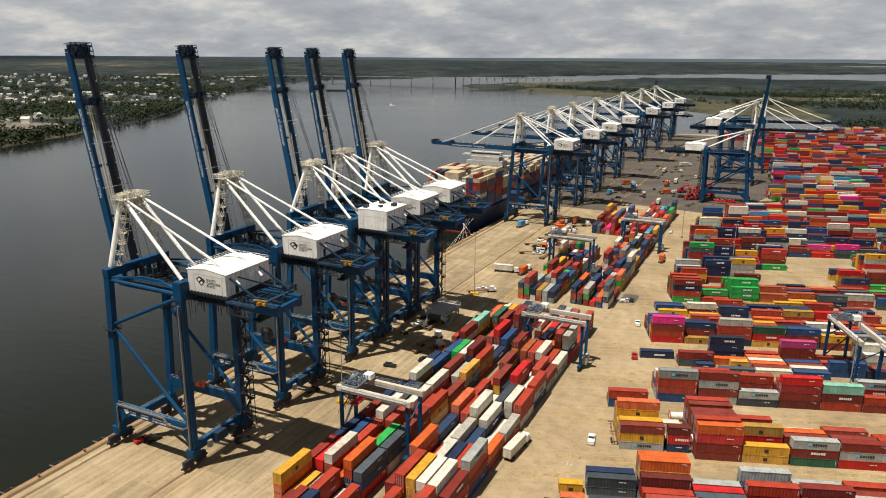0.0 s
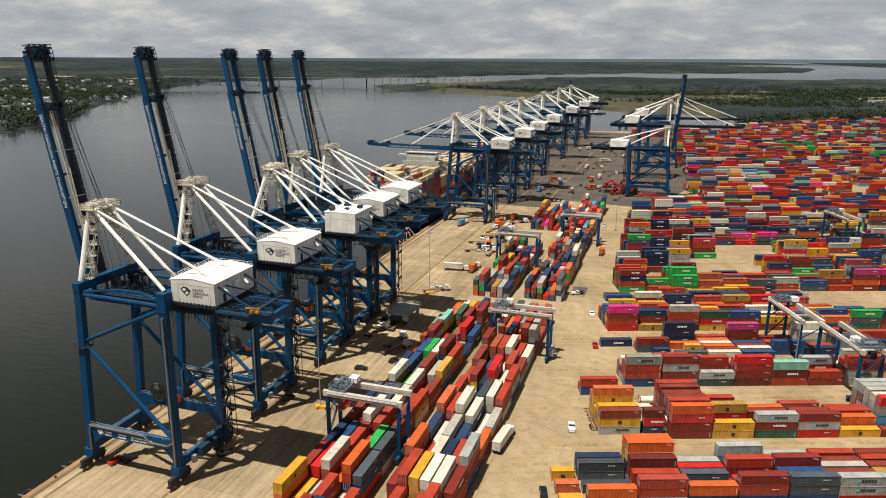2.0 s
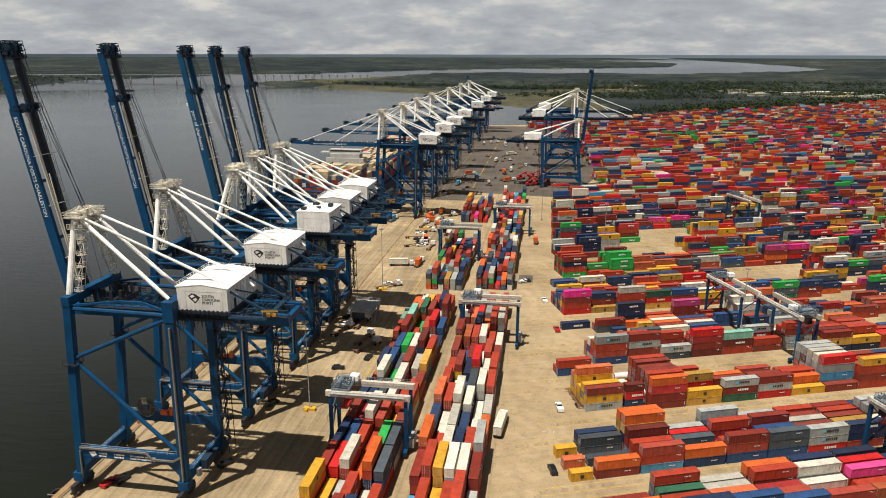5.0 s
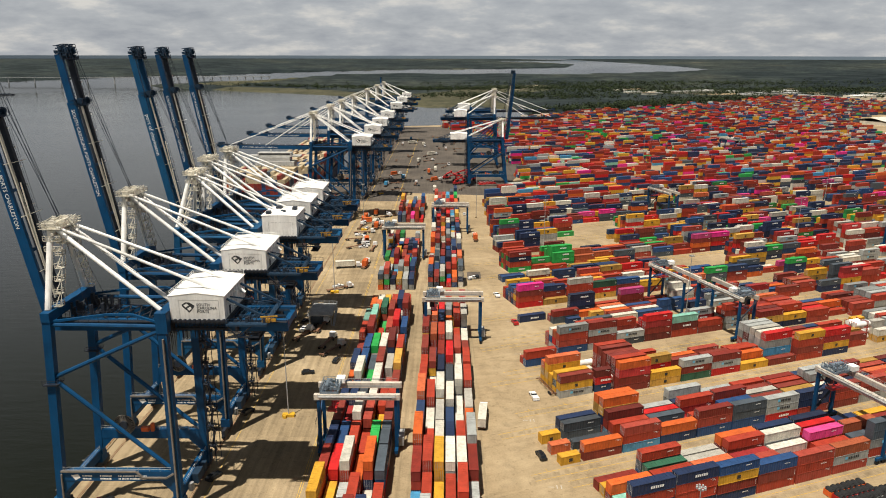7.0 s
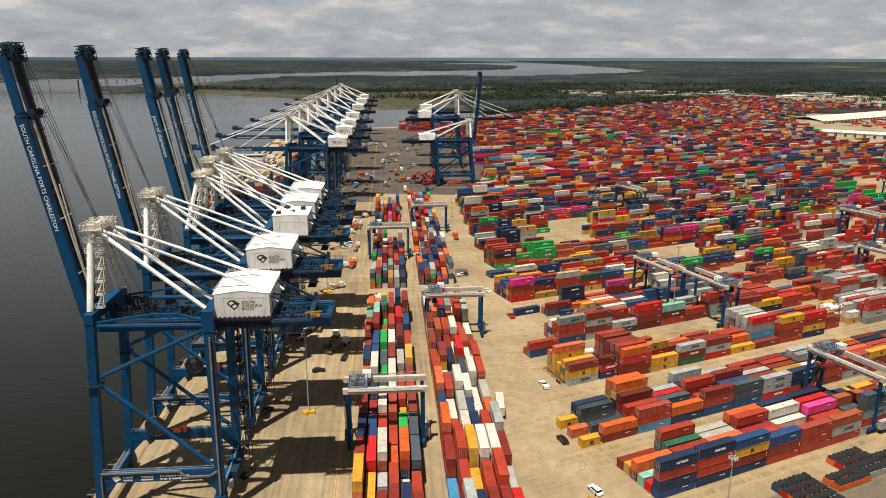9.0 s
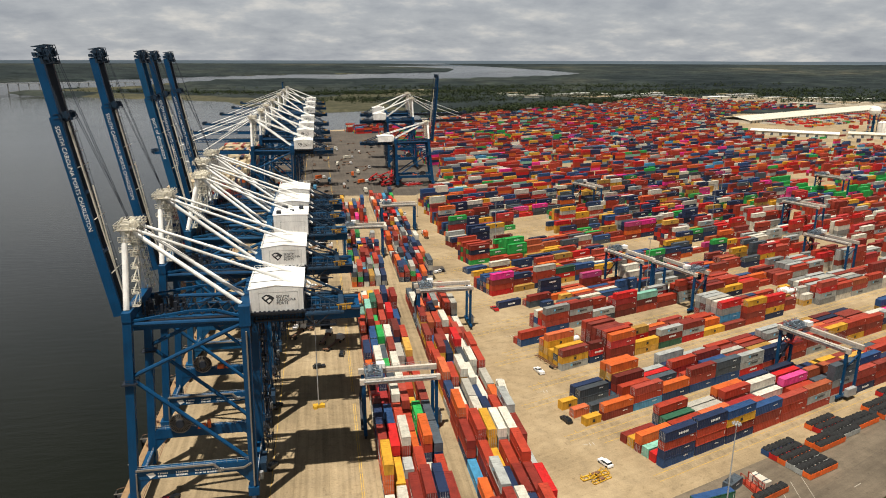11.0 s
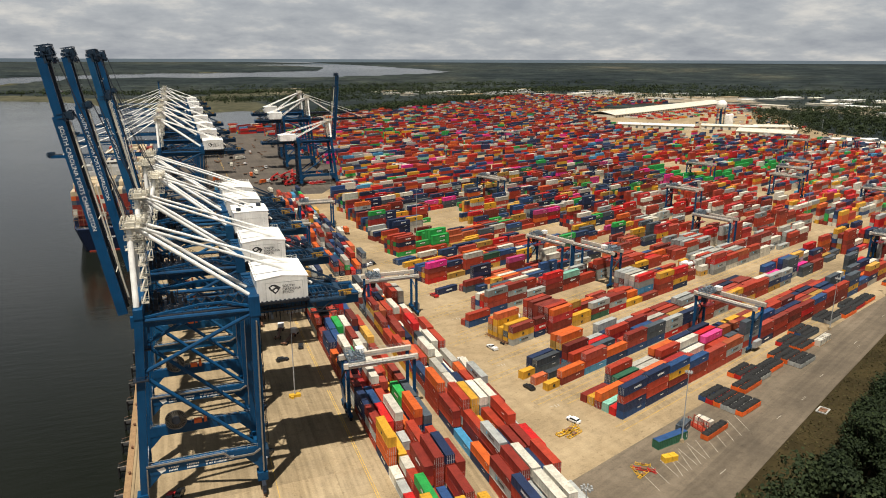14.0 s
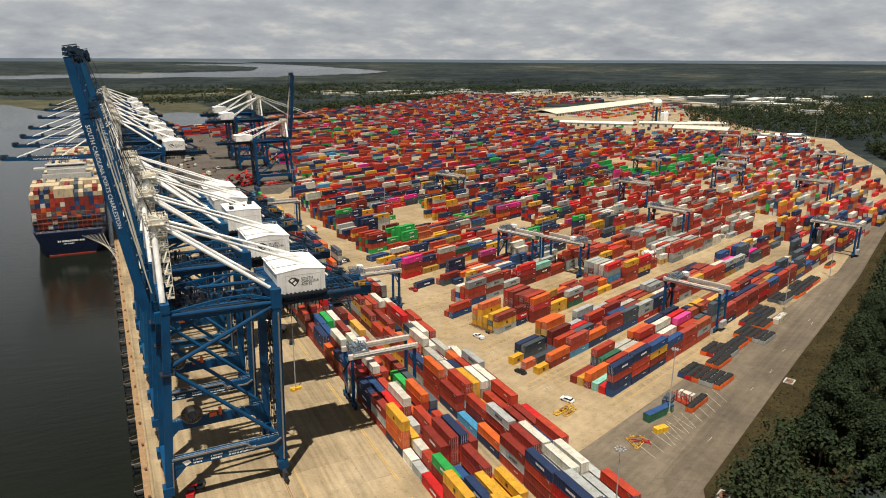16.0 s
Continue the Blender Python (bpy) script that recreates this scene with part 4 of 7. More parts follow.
    for side in (-1, 1):
        for k in range(6):
            z = 53.6 + k * 2.75
            x = ws(53) + (apx - ws(53)) * (z - 53) / 18 + 1.3
            y = side * ((ny - 1.2) - (ny - 1.2 - half) * (z - 53) / 18 - 1.0)
            lad.box(x - 0.5, x + 1.1, y - 0.75, y + 0.75, z - 0.06, z + 0.06)
            lad.rail([(x - 0.5, y - 0.75, z), (x + 1.1, y - 0.75, z), (x + 1.1, y + 0.75, z), (x - 0.5, y + 0.75, z)], 1.15, 0.75, 0.08)
            lad.beam((x - 0.3, y - 0.4, z), (x + 0.7, y + 0.3, z + 2.75), 0.5, 0.12)
            for q in ((1.1, -0.75), (1.1, 0.75)):
                lad.beam((x + q[0], y + q[1], z), (x + q[0], y + q[1] - side * 0.9, z + 2.75), 0.1, 0.1, (1, 0, 0))
            if side > 0 and k > 3:
                break
    part("mast_ladder", lad, M["cream"], c, kind="stuff")
    ropes = Mesh()
    for k in range(6):
        y = -2.2 + k * 0.88
        ropes.tube((apx + 1.5, y * 0.6, apz + 0.4), (36.0, y, 52.5) if k % 2 else (14 + k, y, 49.8), 0.05, 4)
    part("hoist_rope", ropes, DARK, c)
    winch = Mesh()
    rnd = random.Random(5)
    for k in range(30):
        x, y, w = rnd.uniform(10, 19), rnd.uniform(-4, 4.5), rnd.uniform(0.25, 0.9)
        winch.box(x, x + w, y, y + w, 49.5, 50.1 + rnd.uniform(0.4, 2.6))
    winch.rail([(10, -4.6, 50), (20, -4.6, 50), (20, 4.6, 50), (10, 4.6, 50)], 1.3, 1.0, 0.08)
    part("boom_winch", winch, DARK, c, kind="stuff")
    # backstays
    for s in (-1, 1):
        part("backstay", Mesh().tube((apx + 1.0, s * half, apz - 0.3), (33.6, -7.6 if s < 0 else -1.4, 52.9), 0.5, 12), WHITE, c)
        part("backstay", Mesh().tube((apx + 1.0, s * half, apz + 0.2), (45.5, s * 4.2, 56.4 if style == 0 else 56.0), 0.36, 10).tube((45.5, s * 4.2, 56.4), (49.5, s * 4.2, 53.0), 0.36, 8), WHITE, c)
    # boom, hinged at the waterside cross beam
    hinge = Vector((6.2 if style == 0 else 8.4, 0, 49.5))
    a = radians(boom_up)
    d = Vector((-math.cos(a), 0, math.sin(a)))
    n = Vector((math.sin(a), 0, math.cos(a)))
    at = lambda s, y, h: hinge + d * s + n * h + Vector((0, y, 0))
    boom = thing("boom", "", "")
    boom.parent = c
    # the far girder's shade is put into its colour as dark paint
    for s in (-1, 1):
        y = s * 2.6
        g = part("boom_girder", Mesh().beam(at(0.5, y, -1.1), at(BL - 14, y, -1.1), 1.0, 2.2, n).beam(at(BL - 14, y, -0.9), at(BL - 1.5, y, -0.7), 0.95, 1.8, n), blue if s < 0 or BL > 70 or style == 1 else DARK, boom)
    wk = Mesh().beam(at(1, 3.4, -0.6), at(BL - 1, 3.4, -0.6), 0.6, 0.08, n).beam(at(1, 3.7, 0.4), at(BL - 1, 3.7, 0.4), 0.06, 0.06, n).beam(at(1, 3.7, -0.1), at(BL - 1, 3.7, -0.1), 0.05, 0.05, n)
    for k in range(29):
        wk.beam(at(2 + k * 2.1, 3.7, -0.6), at(2 + k * 2.1, 3.7, 0.4), 0.05, 0.05, d)
    part("boom_walkway", wk, DARK, boom)
    for k in range(12):
        p = at(4 + k * 4.4, 2.8, 0.35)
        part("lamp", Mesh().box(p.x - 0.16, p.x + 0.16, p.y - 0.16, p.y + 0.16, p.z - 0.16, p.z + 0.16), M["letter"], boom)
    for s in (BL - 14.5, BL - 1.0, 30, 16):
        part("boom_tie", Mesh().beam(at(s, -2.6, -0.6), at(s, 2.6, -0.6), 0.7, 1.0 if s > 40 else 0.6, n), blue, boom)
    # crowded platforms with sheaves at the tip and where the outer stay joins
    rnd = random.Random(3)
    for s, w, cnt in ((BL - 1.3, 3.4, 70), (BL - 14.5, 1.5, 24)):
        tip = Mesh()
        for k in range(cnt):
            q = at(s + rnd.uniform(-0.45, 0.5) * w, rnd.uniform(-3.0, 3.0), rnd.uniform(-1.2, 1.3))
            z = rnd.uniform(0.12, 0.42)
            tip.box(q.x - z, q.x + z, q.y - z, q.y + z, q.z - z, q.z + z)
        for e in (-3.1, -1.6, 0, 1.6, 3.1):
            tip.beam(at(s, e, -1.3), at(s, e, 1.8), 0.16, 0.16, d)
            tip.beam(at(s + w * 0.6, e, -1.2), at(s + w * 0.6, e, 1.6), 0.12, 0.12, d).beam(at(s - w * 0.5, e, 1.5), at(s + w * 0.6, e, 1.5), 0.12, 0.12, n)
        for h in (-1.1, 0.3, 1.5):
            tip.beam(at(s + w * 0.6, -3.1, h), at(s + w * 0.6, 3.1, h), 0.14, 0.14, n).beam(at(s - w * 0.5, -3.1, h), at(s - w * 0.5, 3.1, h), 0.12, 0.12, n)
        tip.beam(at(s, -3.1, 0.0), at(s, 3.1, 0.0), w, 0.5, n)
        for y in (-2.0, 2.0):
            tip.tube(at(s + 0.4, y - 0.25, 0.9), at(s + 0.4, y + 0.25, 0.9), 0.85, 12)
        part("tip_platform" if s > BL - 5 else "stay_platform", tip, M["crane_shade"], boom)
    fs = Mesh()
    if boom_up > 30:
        for y in (-1.75, -1.2):
            fs.tube(at(4, y, 1.1), at(BL - 15.5, y, 0.75), 0.17, 6)
        fs.tube(at(9, -1.5, 1.1), at(BL - 30, -1.5, 1.8), 0.15, 6)
        for s in (11, 24, 36):
            fs.beam(at(s, -3.0, 0.4), at(s, 5.0, 0.4), 0.16, 0.2, n)
        part("folded_forestay", fs, M["cream"], boom)
        rp = Mesh()
        for k, y in enumerate((0.6, 1.2, 1.8, 2.4)):
            rp.tube((apx, y * 0.8, apz + 0.9), at(BL - 2 - 12.5 * (k % 2), y, 1.8), 0.07, 5)
        part("boom_rope", rp, DARK, boom)
    else:
        for y in (-2.4, 2.4):
            fs.tube((apx, y * 0.75, apz), at(BL - 8, y, 0.2), 0.2, 6).tube((apx, y * 0.75, apz - 0.4), at(BL - 32, y, 0.2), 0.24, 6)
        part("forestay", fs, WHITE, boom)
    if style == 0:
        lettering("lettering", "SOUTH CAROLINA PORTS CHARLESTON", 1.3, M["letter"], boom, at(BL - 16.0, -2.6 - 0.54, -1.55), -d, n, "white lettering down the girder")
    else:
        lettering("lettering", "port of charleston", 1.85, M["letter"], boom, at(BL - 20.5, -2.6 - 0.54, -1.6), -d, n, "white lettering down the girder")
    return c


up = sts_crane("ship_to_shore_crane", "tall blue quay crane with raised boom, white stays and machinery house")
up.matrix_basis = pose(0, 9.5, 0)
for y in (47.0, 112.0, 138.0):
    copy_thing(up, pose(0, y, 0))
old = sts_crane("ship_to_shore_crane", "older faded-blue quay crane with raised boom and flat-roofed white house", 80.0, 1, M["crane_teal"])
old.matrix_basis = pose(0, 87.0, 0)
down = sts_crane("ship_to_shore_crane", "blue quay crane with lowered boom over the container ship", 0.5)
down.matrix_basis = pose(0, 322.0, 0)
for y in (393, 452, 530, 650, 760, 860):
    copy_thing(down, pose(0, y, 0))
stored = sts_crane("ship_to_shore_crane", "smaller blue quay crane parked in the yard with raised boom", 86.0, 0, None, 72.0)
stored.matrix_basis = pose(155.6, 449, 0, 0, 0, 180) @ Matrix.Diagonal((1.12, 0.9, 0.79, 1.0))
copy_thing(stored, pose(0, 908, 0) @ Matrix.Scale(0.8, 4))
for x, y, k in ((160, 625, 1.02), (154, 548, 1.0)):
    stored2 = copy_thing(down, pose(x, y, 0, 0, 0, 180) @ Matrix.Scale(k, 4))
    stored2["label"] = "blue quay crane parked in the yard with lowered boom"


# ---------------- containers ----------------
def container_body(length, height):
    """Corner posts, rails, corrugated sides and roof."""
    m, w = Mesh(), 1.219
    h = length / 2
    for x in (-h, h - 0.16):
        for y in (-w, w - 0.16):
            m.box(x, x + 0.16, y, y + 0.16, 0, height)
    for y in (-w, w - 0.1):
        m.box(-h + 0.16, h - 0.16, y, y + 0.1, 0.0, 0.16)
        m.box(-h + 0.16, h - 0.16, y, y + 0.1, height - 0.1, height)
    m.box(-h, -h + 0.1, -w + 0.16, w - 0.16, height - 0.12, height)
    m.box(h - 0.1, h, -w + 0.16, w - 0.16, height - 0.12, height)
    n = int(length / 0.75)
    step = (length - 0.32) / n
    for s in (-1, 1):
        for k in range(n):
            x = -h + 0.16 + k * step
            prof = [(x, w - 0.045), (x + step * 0.3, w - 0.045), (x + step * 0.45, w - 0.105), (x + step * 0.85, w - 0.105), (x + step, w - 0.045)]
            for (xa, ya), (xb, yb) in zip(prof, prof[1:]):
                a, b, c, d = (xa, s * ya, 0.16), (xb, s * yb, 0.16), (xb, s * yb, height - 0.1), (xa, s * ya, height - 0.1)
                m.quad(*((b, a, d, c) if s > 0 else (a, b, c, d)))
    nr = int(length / 1.0)
    for k in range(nr):
        xa = -h + 0.1 + k * (length - 0.2) / nr
        xb = xa + (length - 0.2) / nr
        m.quad((xa, -w + 0.1, height - 0.02), (xb - 0.25, -w + 0.1, height - 0.02), (xb - 0.25, w - 0.1, height - 0.02), (xa, w - 0.1, height - 0.02))
        m.quad((xb - 0.25, -w + 0.1, height - 0.05), (xb, -w + 0.1, height - 0.05), (xb, w - 0.1, height - 0.05), (xb - 0.25, w - 0.1, height - 0.05))
    m.quad((-h + 0.05, w - 0.16, 0), (-h + 0.05, -w + 0.16, 0), (-h + 0.05, -w + 0.16, height - 0.1), (-h + 0.05, w - 0.16, height - 0.1))
    m.quad((-h, -w, 0.01), (-h, w, 0.01), (h, w, 0.01), (h, -w, 0.01))
    return m


def container_plain(length, height, step):
    """A lighter body for stacks farther off: ribbed sides, rims and posts."""
    m, w, h = Mesh(), 1.219, length / 2
    for x in (-h, h - 0.16):
        for y in (-w, w - 0.16):
            m.box(x, x + 0.16, y, y + 0.16, 0, height)
    for y in (-w, w - 0.1):
        m.box(-h + 0.16, h - 0.16, y, y + 0.1, height - 0.12, height)
    n = max(4, int(length / step))
    d = (length - 0.32) / n
    for s in (-1, 1):
        for k in range(n):
            x = -h + 0.16 + k * d
            for xa, ya, xb, yb in ((x, w - 0.03, x + d * 0.5, w - 0.1), (x + d * 0.5, w - 0.1, x + d, w - 0.03)):
                q = [(xa, s * ya, 0.02), (xb, s * yb, 0.02), (xb, s * yb, height - 0.12), (xa, s * ya, height - 0.12)]
                m.quad(*(reversed(q) if s > 0 else q))
    nr = max(2, n // 3)
    e = (length - 0.1) / nr
    for k in range(nr):
        xa = -h + 0.05 + k * e
        m.quad((xa, -w + 0.1, height - 0.02), (xa + e * 0.5, -w + 0.1, height - 0.06), (xa + e * 0.5, w - 0.1, height - 0.06), (xa, w - 0.1, height - 0.02))
        m.quad((xa + e * 0.5, -w + 0.1, height - 0.06), (xa + e, -w + 0.1, height - 0.02), (xa + e, w - 0.1, height - 0.02), (xa + e * 0.5, w - 0.1, height - 0.06))
    for x, s in ((-h + 0.05, 1), (h - 0.05, -1)):
        m.quad((x, s * w, 0), (x, -s * w, 0), (x, -s * w, height - 0.05), (x, s * w, height - 0.05))
    return m


def container_door(length, height, side):
    """A door leaf with its hinge straps."""
    m, h = Mesh(), length / 2
    m.box(h - 0.1, h - 0.03, min(side * 0.01, side * 1.06), max(side * 0.01, side * 1.06), 0.12, height - 0.13)
    for z in (0.4, 1.0, 1.6, 2.2):
        if z < height - 0.3:
            m.box(h - 0.04, h - 0.005, min(side * 0.82, side * 1.06), max(side * 0.82, side * 1.06), z, z + 0.09)
    return m


def lock_rods(length, height):
    """The four galvanised lock rods on the door end."""
    m, h = Mesh(), length / 2
    for y in (-0.85, -0.3, 0.3, 0.85):
        m.box(h - 0.04, h + 0.03, y - 0.035, y + 0.035, 0.06, height - 0.06)
        m.box(h - 0.04, h + 0.05, y - 0.035, y + 0.26, min(1.05, height * 0.5), min(1.05, height * 0.5) + 0.07)
    return m


def container_marks(length, height, style, s):
    """Bars in the place of the carrier's writing on one long side."""
    m, w = Mesh(), 1.219
    rnd = random.Random(style * 7 + int(length))
    d, y = ((1, 0, 0), -w) if s < 0 else ((-1, 0, 0), w)
    k = 1 if s < 0 else -1
    if style == 0:
        bars(m, (-1.0 * k, y, 1.1), d, (0, 0, 1), 6, 0.56, 0.72, 0.15, rnd)
    elif style == 1:
        m.quad(*[(px * k, y + s * 0.02, pz) for px, pz in ((-0.55, 0.8), (0.55, 0.8), (0.55, 1.8), (-0.55, 1.8))])
    elif style == 2:
        bars(m, (1.8 * k if length > 7 else -0.6 * k, y, 1.5), d, (0, 0, 1), 6, 0.24, 0.3, 0.07, rnd)
    elif style == 4:
        bars(m, ((length * 0.5 - 2.3) * k, y, height - 0.5), d, (0, 0, 1), 7, 0.14, 0.17, 0.06, rnd)
        bars(m, ((length * 0.5 - 1.6) * k, y, height - 0.8), d, (0, 0, 1), 4, 0.14, 0.17, 0.06, rnd)
    else:
        bars(m, ((length * 0.5 - 0.4) * k, y, 0.7), (0, 0, 1), (-k, 0, 0), 5, 0.22, 0.17, 0.07, rnd)
    return m


def blue_square(s):
    k, y = (1, -1.219) if s < 0 else (-1, 1.219)
    m = Mesh()
    return m.quad(*[(px * k, y + s * 0.02, pz) for px, pz in ((-2.2, 1.15), (-1.3, 1.15), (-1.3, 2.0), (-2.2, 2.0))])


MARK_OF = {"r": [(4, "letter"), (4, "letter"), (3, "letter"), (2, "letter")], "d": [(4, "letter"), (0, "letter"), (3, "letter"), (4, "letter")], "R": [(0, "letter"), (4, "letter"), (2, "letter")], "o": [(4, "letter"), (3, "letter")], "n": [(0, "letter"), (2, "letter")], "b": [(2, "letter")],
           "g": [(0, "ink"), (0, "ink"), (3, "ink")], "w": [(3, "ink"), (3, "ink"), (2, "k")], "y": [(1, "ink")], "G": [(0, "letter")], "m": [(2, "letter")], "t": [(3, "letter")], "s": [(2, "letter")], "k": [(2, "letter")], "e": [(3, "letter")]}
C_MESH = {}
C_LABEL = {"r": "brick-red corrugated steel shipping container, weathered", "d": "dark maroon corrugated steel shipping container", "R": "bright red corrugated steel shipping container", "o": "orange-red faded corrugated steel shipping container",
           "n": "navy blue corrugated steel shipping container", "b": "mid-blue corrugated steel shipping container", "g": "light grey corrugated steel shipping container", "w": "dusty white corrugated shipping container",
           "y": "ochre yellow corrugated steel shipping container", "G": "bright green corrugated steel shipping container", "m": "magenta corrugated steel shipping container", "t": "pale teal corrugated steel shipping container",
           "s": "sky-blue corrugated steel shipping container", "k": "slate grey corrugated steel shipping container", "e": "dark green corrugated steel shipping container"}


def container_meshes(code, length, height, pick):
    key = (code, length, height)
    if key not in C_MESH:
        C_MESH[key] = (container_body(length, height), [container_door(length, height, q) for q in (-1, 1)], [[container_marks(length, height, st, q) for q in (-1, 1)] for st, _ in MARK_OF[code]])
    body, doors, marks = C_MESH[key]
    k = pick % len(marks)
    return body, doors, marks[k], M[MARK_OF[code][k][1]], k


C_DATA = {}
ROD_DATA, ROD_MESH = {}, {}
SQUARES = [blue_square(q).data("emblem", M["inkblue"]) for q in (-1, 1)]


def container(code, m, length=12.19, height=2.59, pick=0, group="stacked shipping containers"):
    """One shipping container with its doors and marks; its long axis is local x."""
    body, doors, marks, ink, k = container_meshes(code, length, height, pick)
    key = (code, length, height, k)
    if key not in C_DATA:
        C_DATA[key] = (body.data("shipping_container", M[code]), [q.data("door", M[code]) for q in doors], [q.data("marking", ink) for q in marks])
    bd, dd, md = C_DATA[key]
    ob = thing("shipping_container", C_LABEL[code], "container", group, data=bd, at=m)
    for q in dd:
        part("door", q, None, ob)
    for q in md:
        part("marking", q, None, ob)
    if (length, height) not in ROD_DATA:
        ROD_DATA[(length, height)] = lock_rods(length, height).data("lock_rods", M["steel"])
    part("lock_rods", ROD_DATA[(length, height)], None, ob, "galvanised lock rods")
    if code == "g" and k < 2:
        for q in SQUARES:
            part("emblem", q, None, ob)
    return ob


PLAIN = {}


class Joined:
    """Many detailed containers in one mesh, with a material slot for each paint."""

    def __init__(self):
        self.v, self.f, self.mi, self.mats, self.n = [], [], [], [], 0

    def slot(self, mat):
        if mat not in self.mats:
            self.mats.append(mat)
        return self.mats.index(mat)

    def add(self, code, m, length, height, pick):
        body, doors, marks, ink, k = container_meshes(code, length, height, pick)
        r, t = np.array(m.to_3x3()), np.array(m.translation)
        away = t[0] > 290 or t[1] > 190
        key = (length, height, away)
        if key not in PLAIN:
            PLAIN[key] = container_plain(length, height, 1.7 if away else 0.8)
        body, doors = PLAIN[key], [] if away else doors
        if not away and (length, height) not in ROD_MESH:
            ROD_MESH[(length, height)] = lock_rods(length, height)
        rods = [] if away else [(ROD_MESH[(length, height)], M["steel"])]
        extra = rods + [(blue_square(q), M["inkblue"]) for q in (-1, 1)] if code == "g" and k < 2 else rods
        own = M[code + ("", "", "2", "3")[len(self.v) * 7 % 11 % 4]]
        for piece, mat in [(body, own)] + [(q, own) for q in doors] + [(q, ink) for q in marks] + extra:
            self.v.append(np.array(piece.v) @ r.T + t)
            self.f += [tuple(i + self.n for i in q) for q in piece.f]
            self.mi += [self.slot(mat)] * len(piece.f)
            self.n += len(piece.v)

    def data(self, name):
        me = bpy.data.meshes.new(name)
        me.from_pydata(np.concatenate(self.v).tolist(), [], self.f)
        for mat in self.mats:
            me.materials.append(mat)
        me.polygons.foreach_set("material_index", self.mi)
        me.update()
        return me


def far_stack(m, cx, cy, z, ca, sa, length, height):
    """A plain container box in a joined far stack."""
    h, w = length / 2, 1.219
    p = [(cx + ca * a - sa * b, cy + sa * a + ca * b) for a, b in ((-h, -w), (h, -w), (h, w), (-h, w))]
    m.hexa([(*q, z) for q in p] + [(*q, z + height) for q in p])


COLOURS, WEIGHTS = "rdRonbgwykGmtse", [24, 13, 9, 9, 9, 8, 7, 6, 7, 3, 2, 1.5, 1, 1, 0.5]


joined = Joined()
made = [0]


def stack(codes, x, y, turn, length, near, rnd, group):
    """Containers on top of one another, the lowest first."""
    z = 0.02
    for code in codes:
        hh = rnd.choice((2.59, 2.59, 2.896))
        m = pose(x + rnd.uniform(-0.05, 0.05), y + rnd.uniform(-0.05, 0.05), z, 0, 0, turn + (180 if rnd.random() < 0.5 else 0) + rnd.uniform(-0.4, 0.4))
        if near and made[0] < 300:
            container(code, m, length, hh, rnd.randrange(4), group)
            made[0] += 1
        else:
            joined.add(code, m, length, hh, rnd.randrange(4))
        z += hh + 0.035


# two long blocks beside the apron, containers lying along the quay:
# one line a bay, from south to north, one word a column, the lowest container first; "/" marks two short ones end to end
BLOCK_WEST = """
rr rn dd ry nn rr
rr dn dy yd ry rd
rry rrb nn dry dy rry
GR rdG rr nb rd rr
g/w rr/w rd rrd rrn rd
ooy ooy d/gg rr w rr
rgd rR rrw o rnro bk
nn rnb yr rr GG kk
gr rR rw dr yy rr
on rn rk yrw rr yr
ro rw rG rrw nr rr
bn rb bk rr ww gy
rr rrb wG rww nd yr
or wd rr rR gg bn
rt yt yG rr rR nb
dr yo re rr k/w dd
oo rw ry rr nn rr
ro nb wo rd rr br
bb rr on rr rr bk
rr rb ow nn rr rr
"""
BLOCK_EAST = """
rr rgn rrR ggw rrn rg
rrRn rgg rbg Rgg dr rr
ddrn rrg rrgw rrww rr rg
rrgd rrd rrgw rrn drr rd
Rno rddg rrn rrd rd rR
rs rdr rry rrr rrr rg
nrd grr ryy ggw rgww rrd
rrro rrr gw nn rr rg
rb gw kw nb gw ro
rro rr nyw rnw rw rw
rr w/w rb gk nww rr
dr yr nn rR gw gr
yr bb rd nw rrr gr
gyd rro rr rw Rr gw
k/k n/n kn oo rr gw
rw oo rR wg ww rr
rrk kk gg gr wr rr
or wr gg ry rn gw
bw rr gd or yr kk
gg wo og yk kg rr
"""
rng = random.Random(21)
for bx, plan, label in ((66.9, BLOCK_WEST, "containers stacked beside the apron"), (90.65, BLOCK_EAST, "containers stacked beside the lane")):
    for b, row in enumerate(plan.split("\n")[1:-1]):
        y = -69.5 + 6.3 + b * 12.7 + rng.uniform(-0.08, 0.08)
        for k, word in enumerate(row.split()):
            x = bx + 2.93 * k
            if b > 16:
                continue
            if "/" not in word:
                grow = rng.choices((-1, 0, 1, 2), (0.16, 0.34, 0.36, 0.14))[0]
                if grow < 0 and len(word) > 1:
                    word = word[1:]
                elif len(word) + grow < 5:
                    word = "".join(rng.choices("rdnnbkoRdyw", k=max(grow, 0))) + word
            if "/" in word:
                base, tops = word.split("/")
                stack(base, x, y - 3.12, 90, 6.06, b < 8, rng, label)
                stack(base[:-1] + tops, x, y + 3.12, 90, 6.06, b < 8, rng, label)
            else:
                stack(word, x, y, 90, 12.19, b < 8, rng, label)
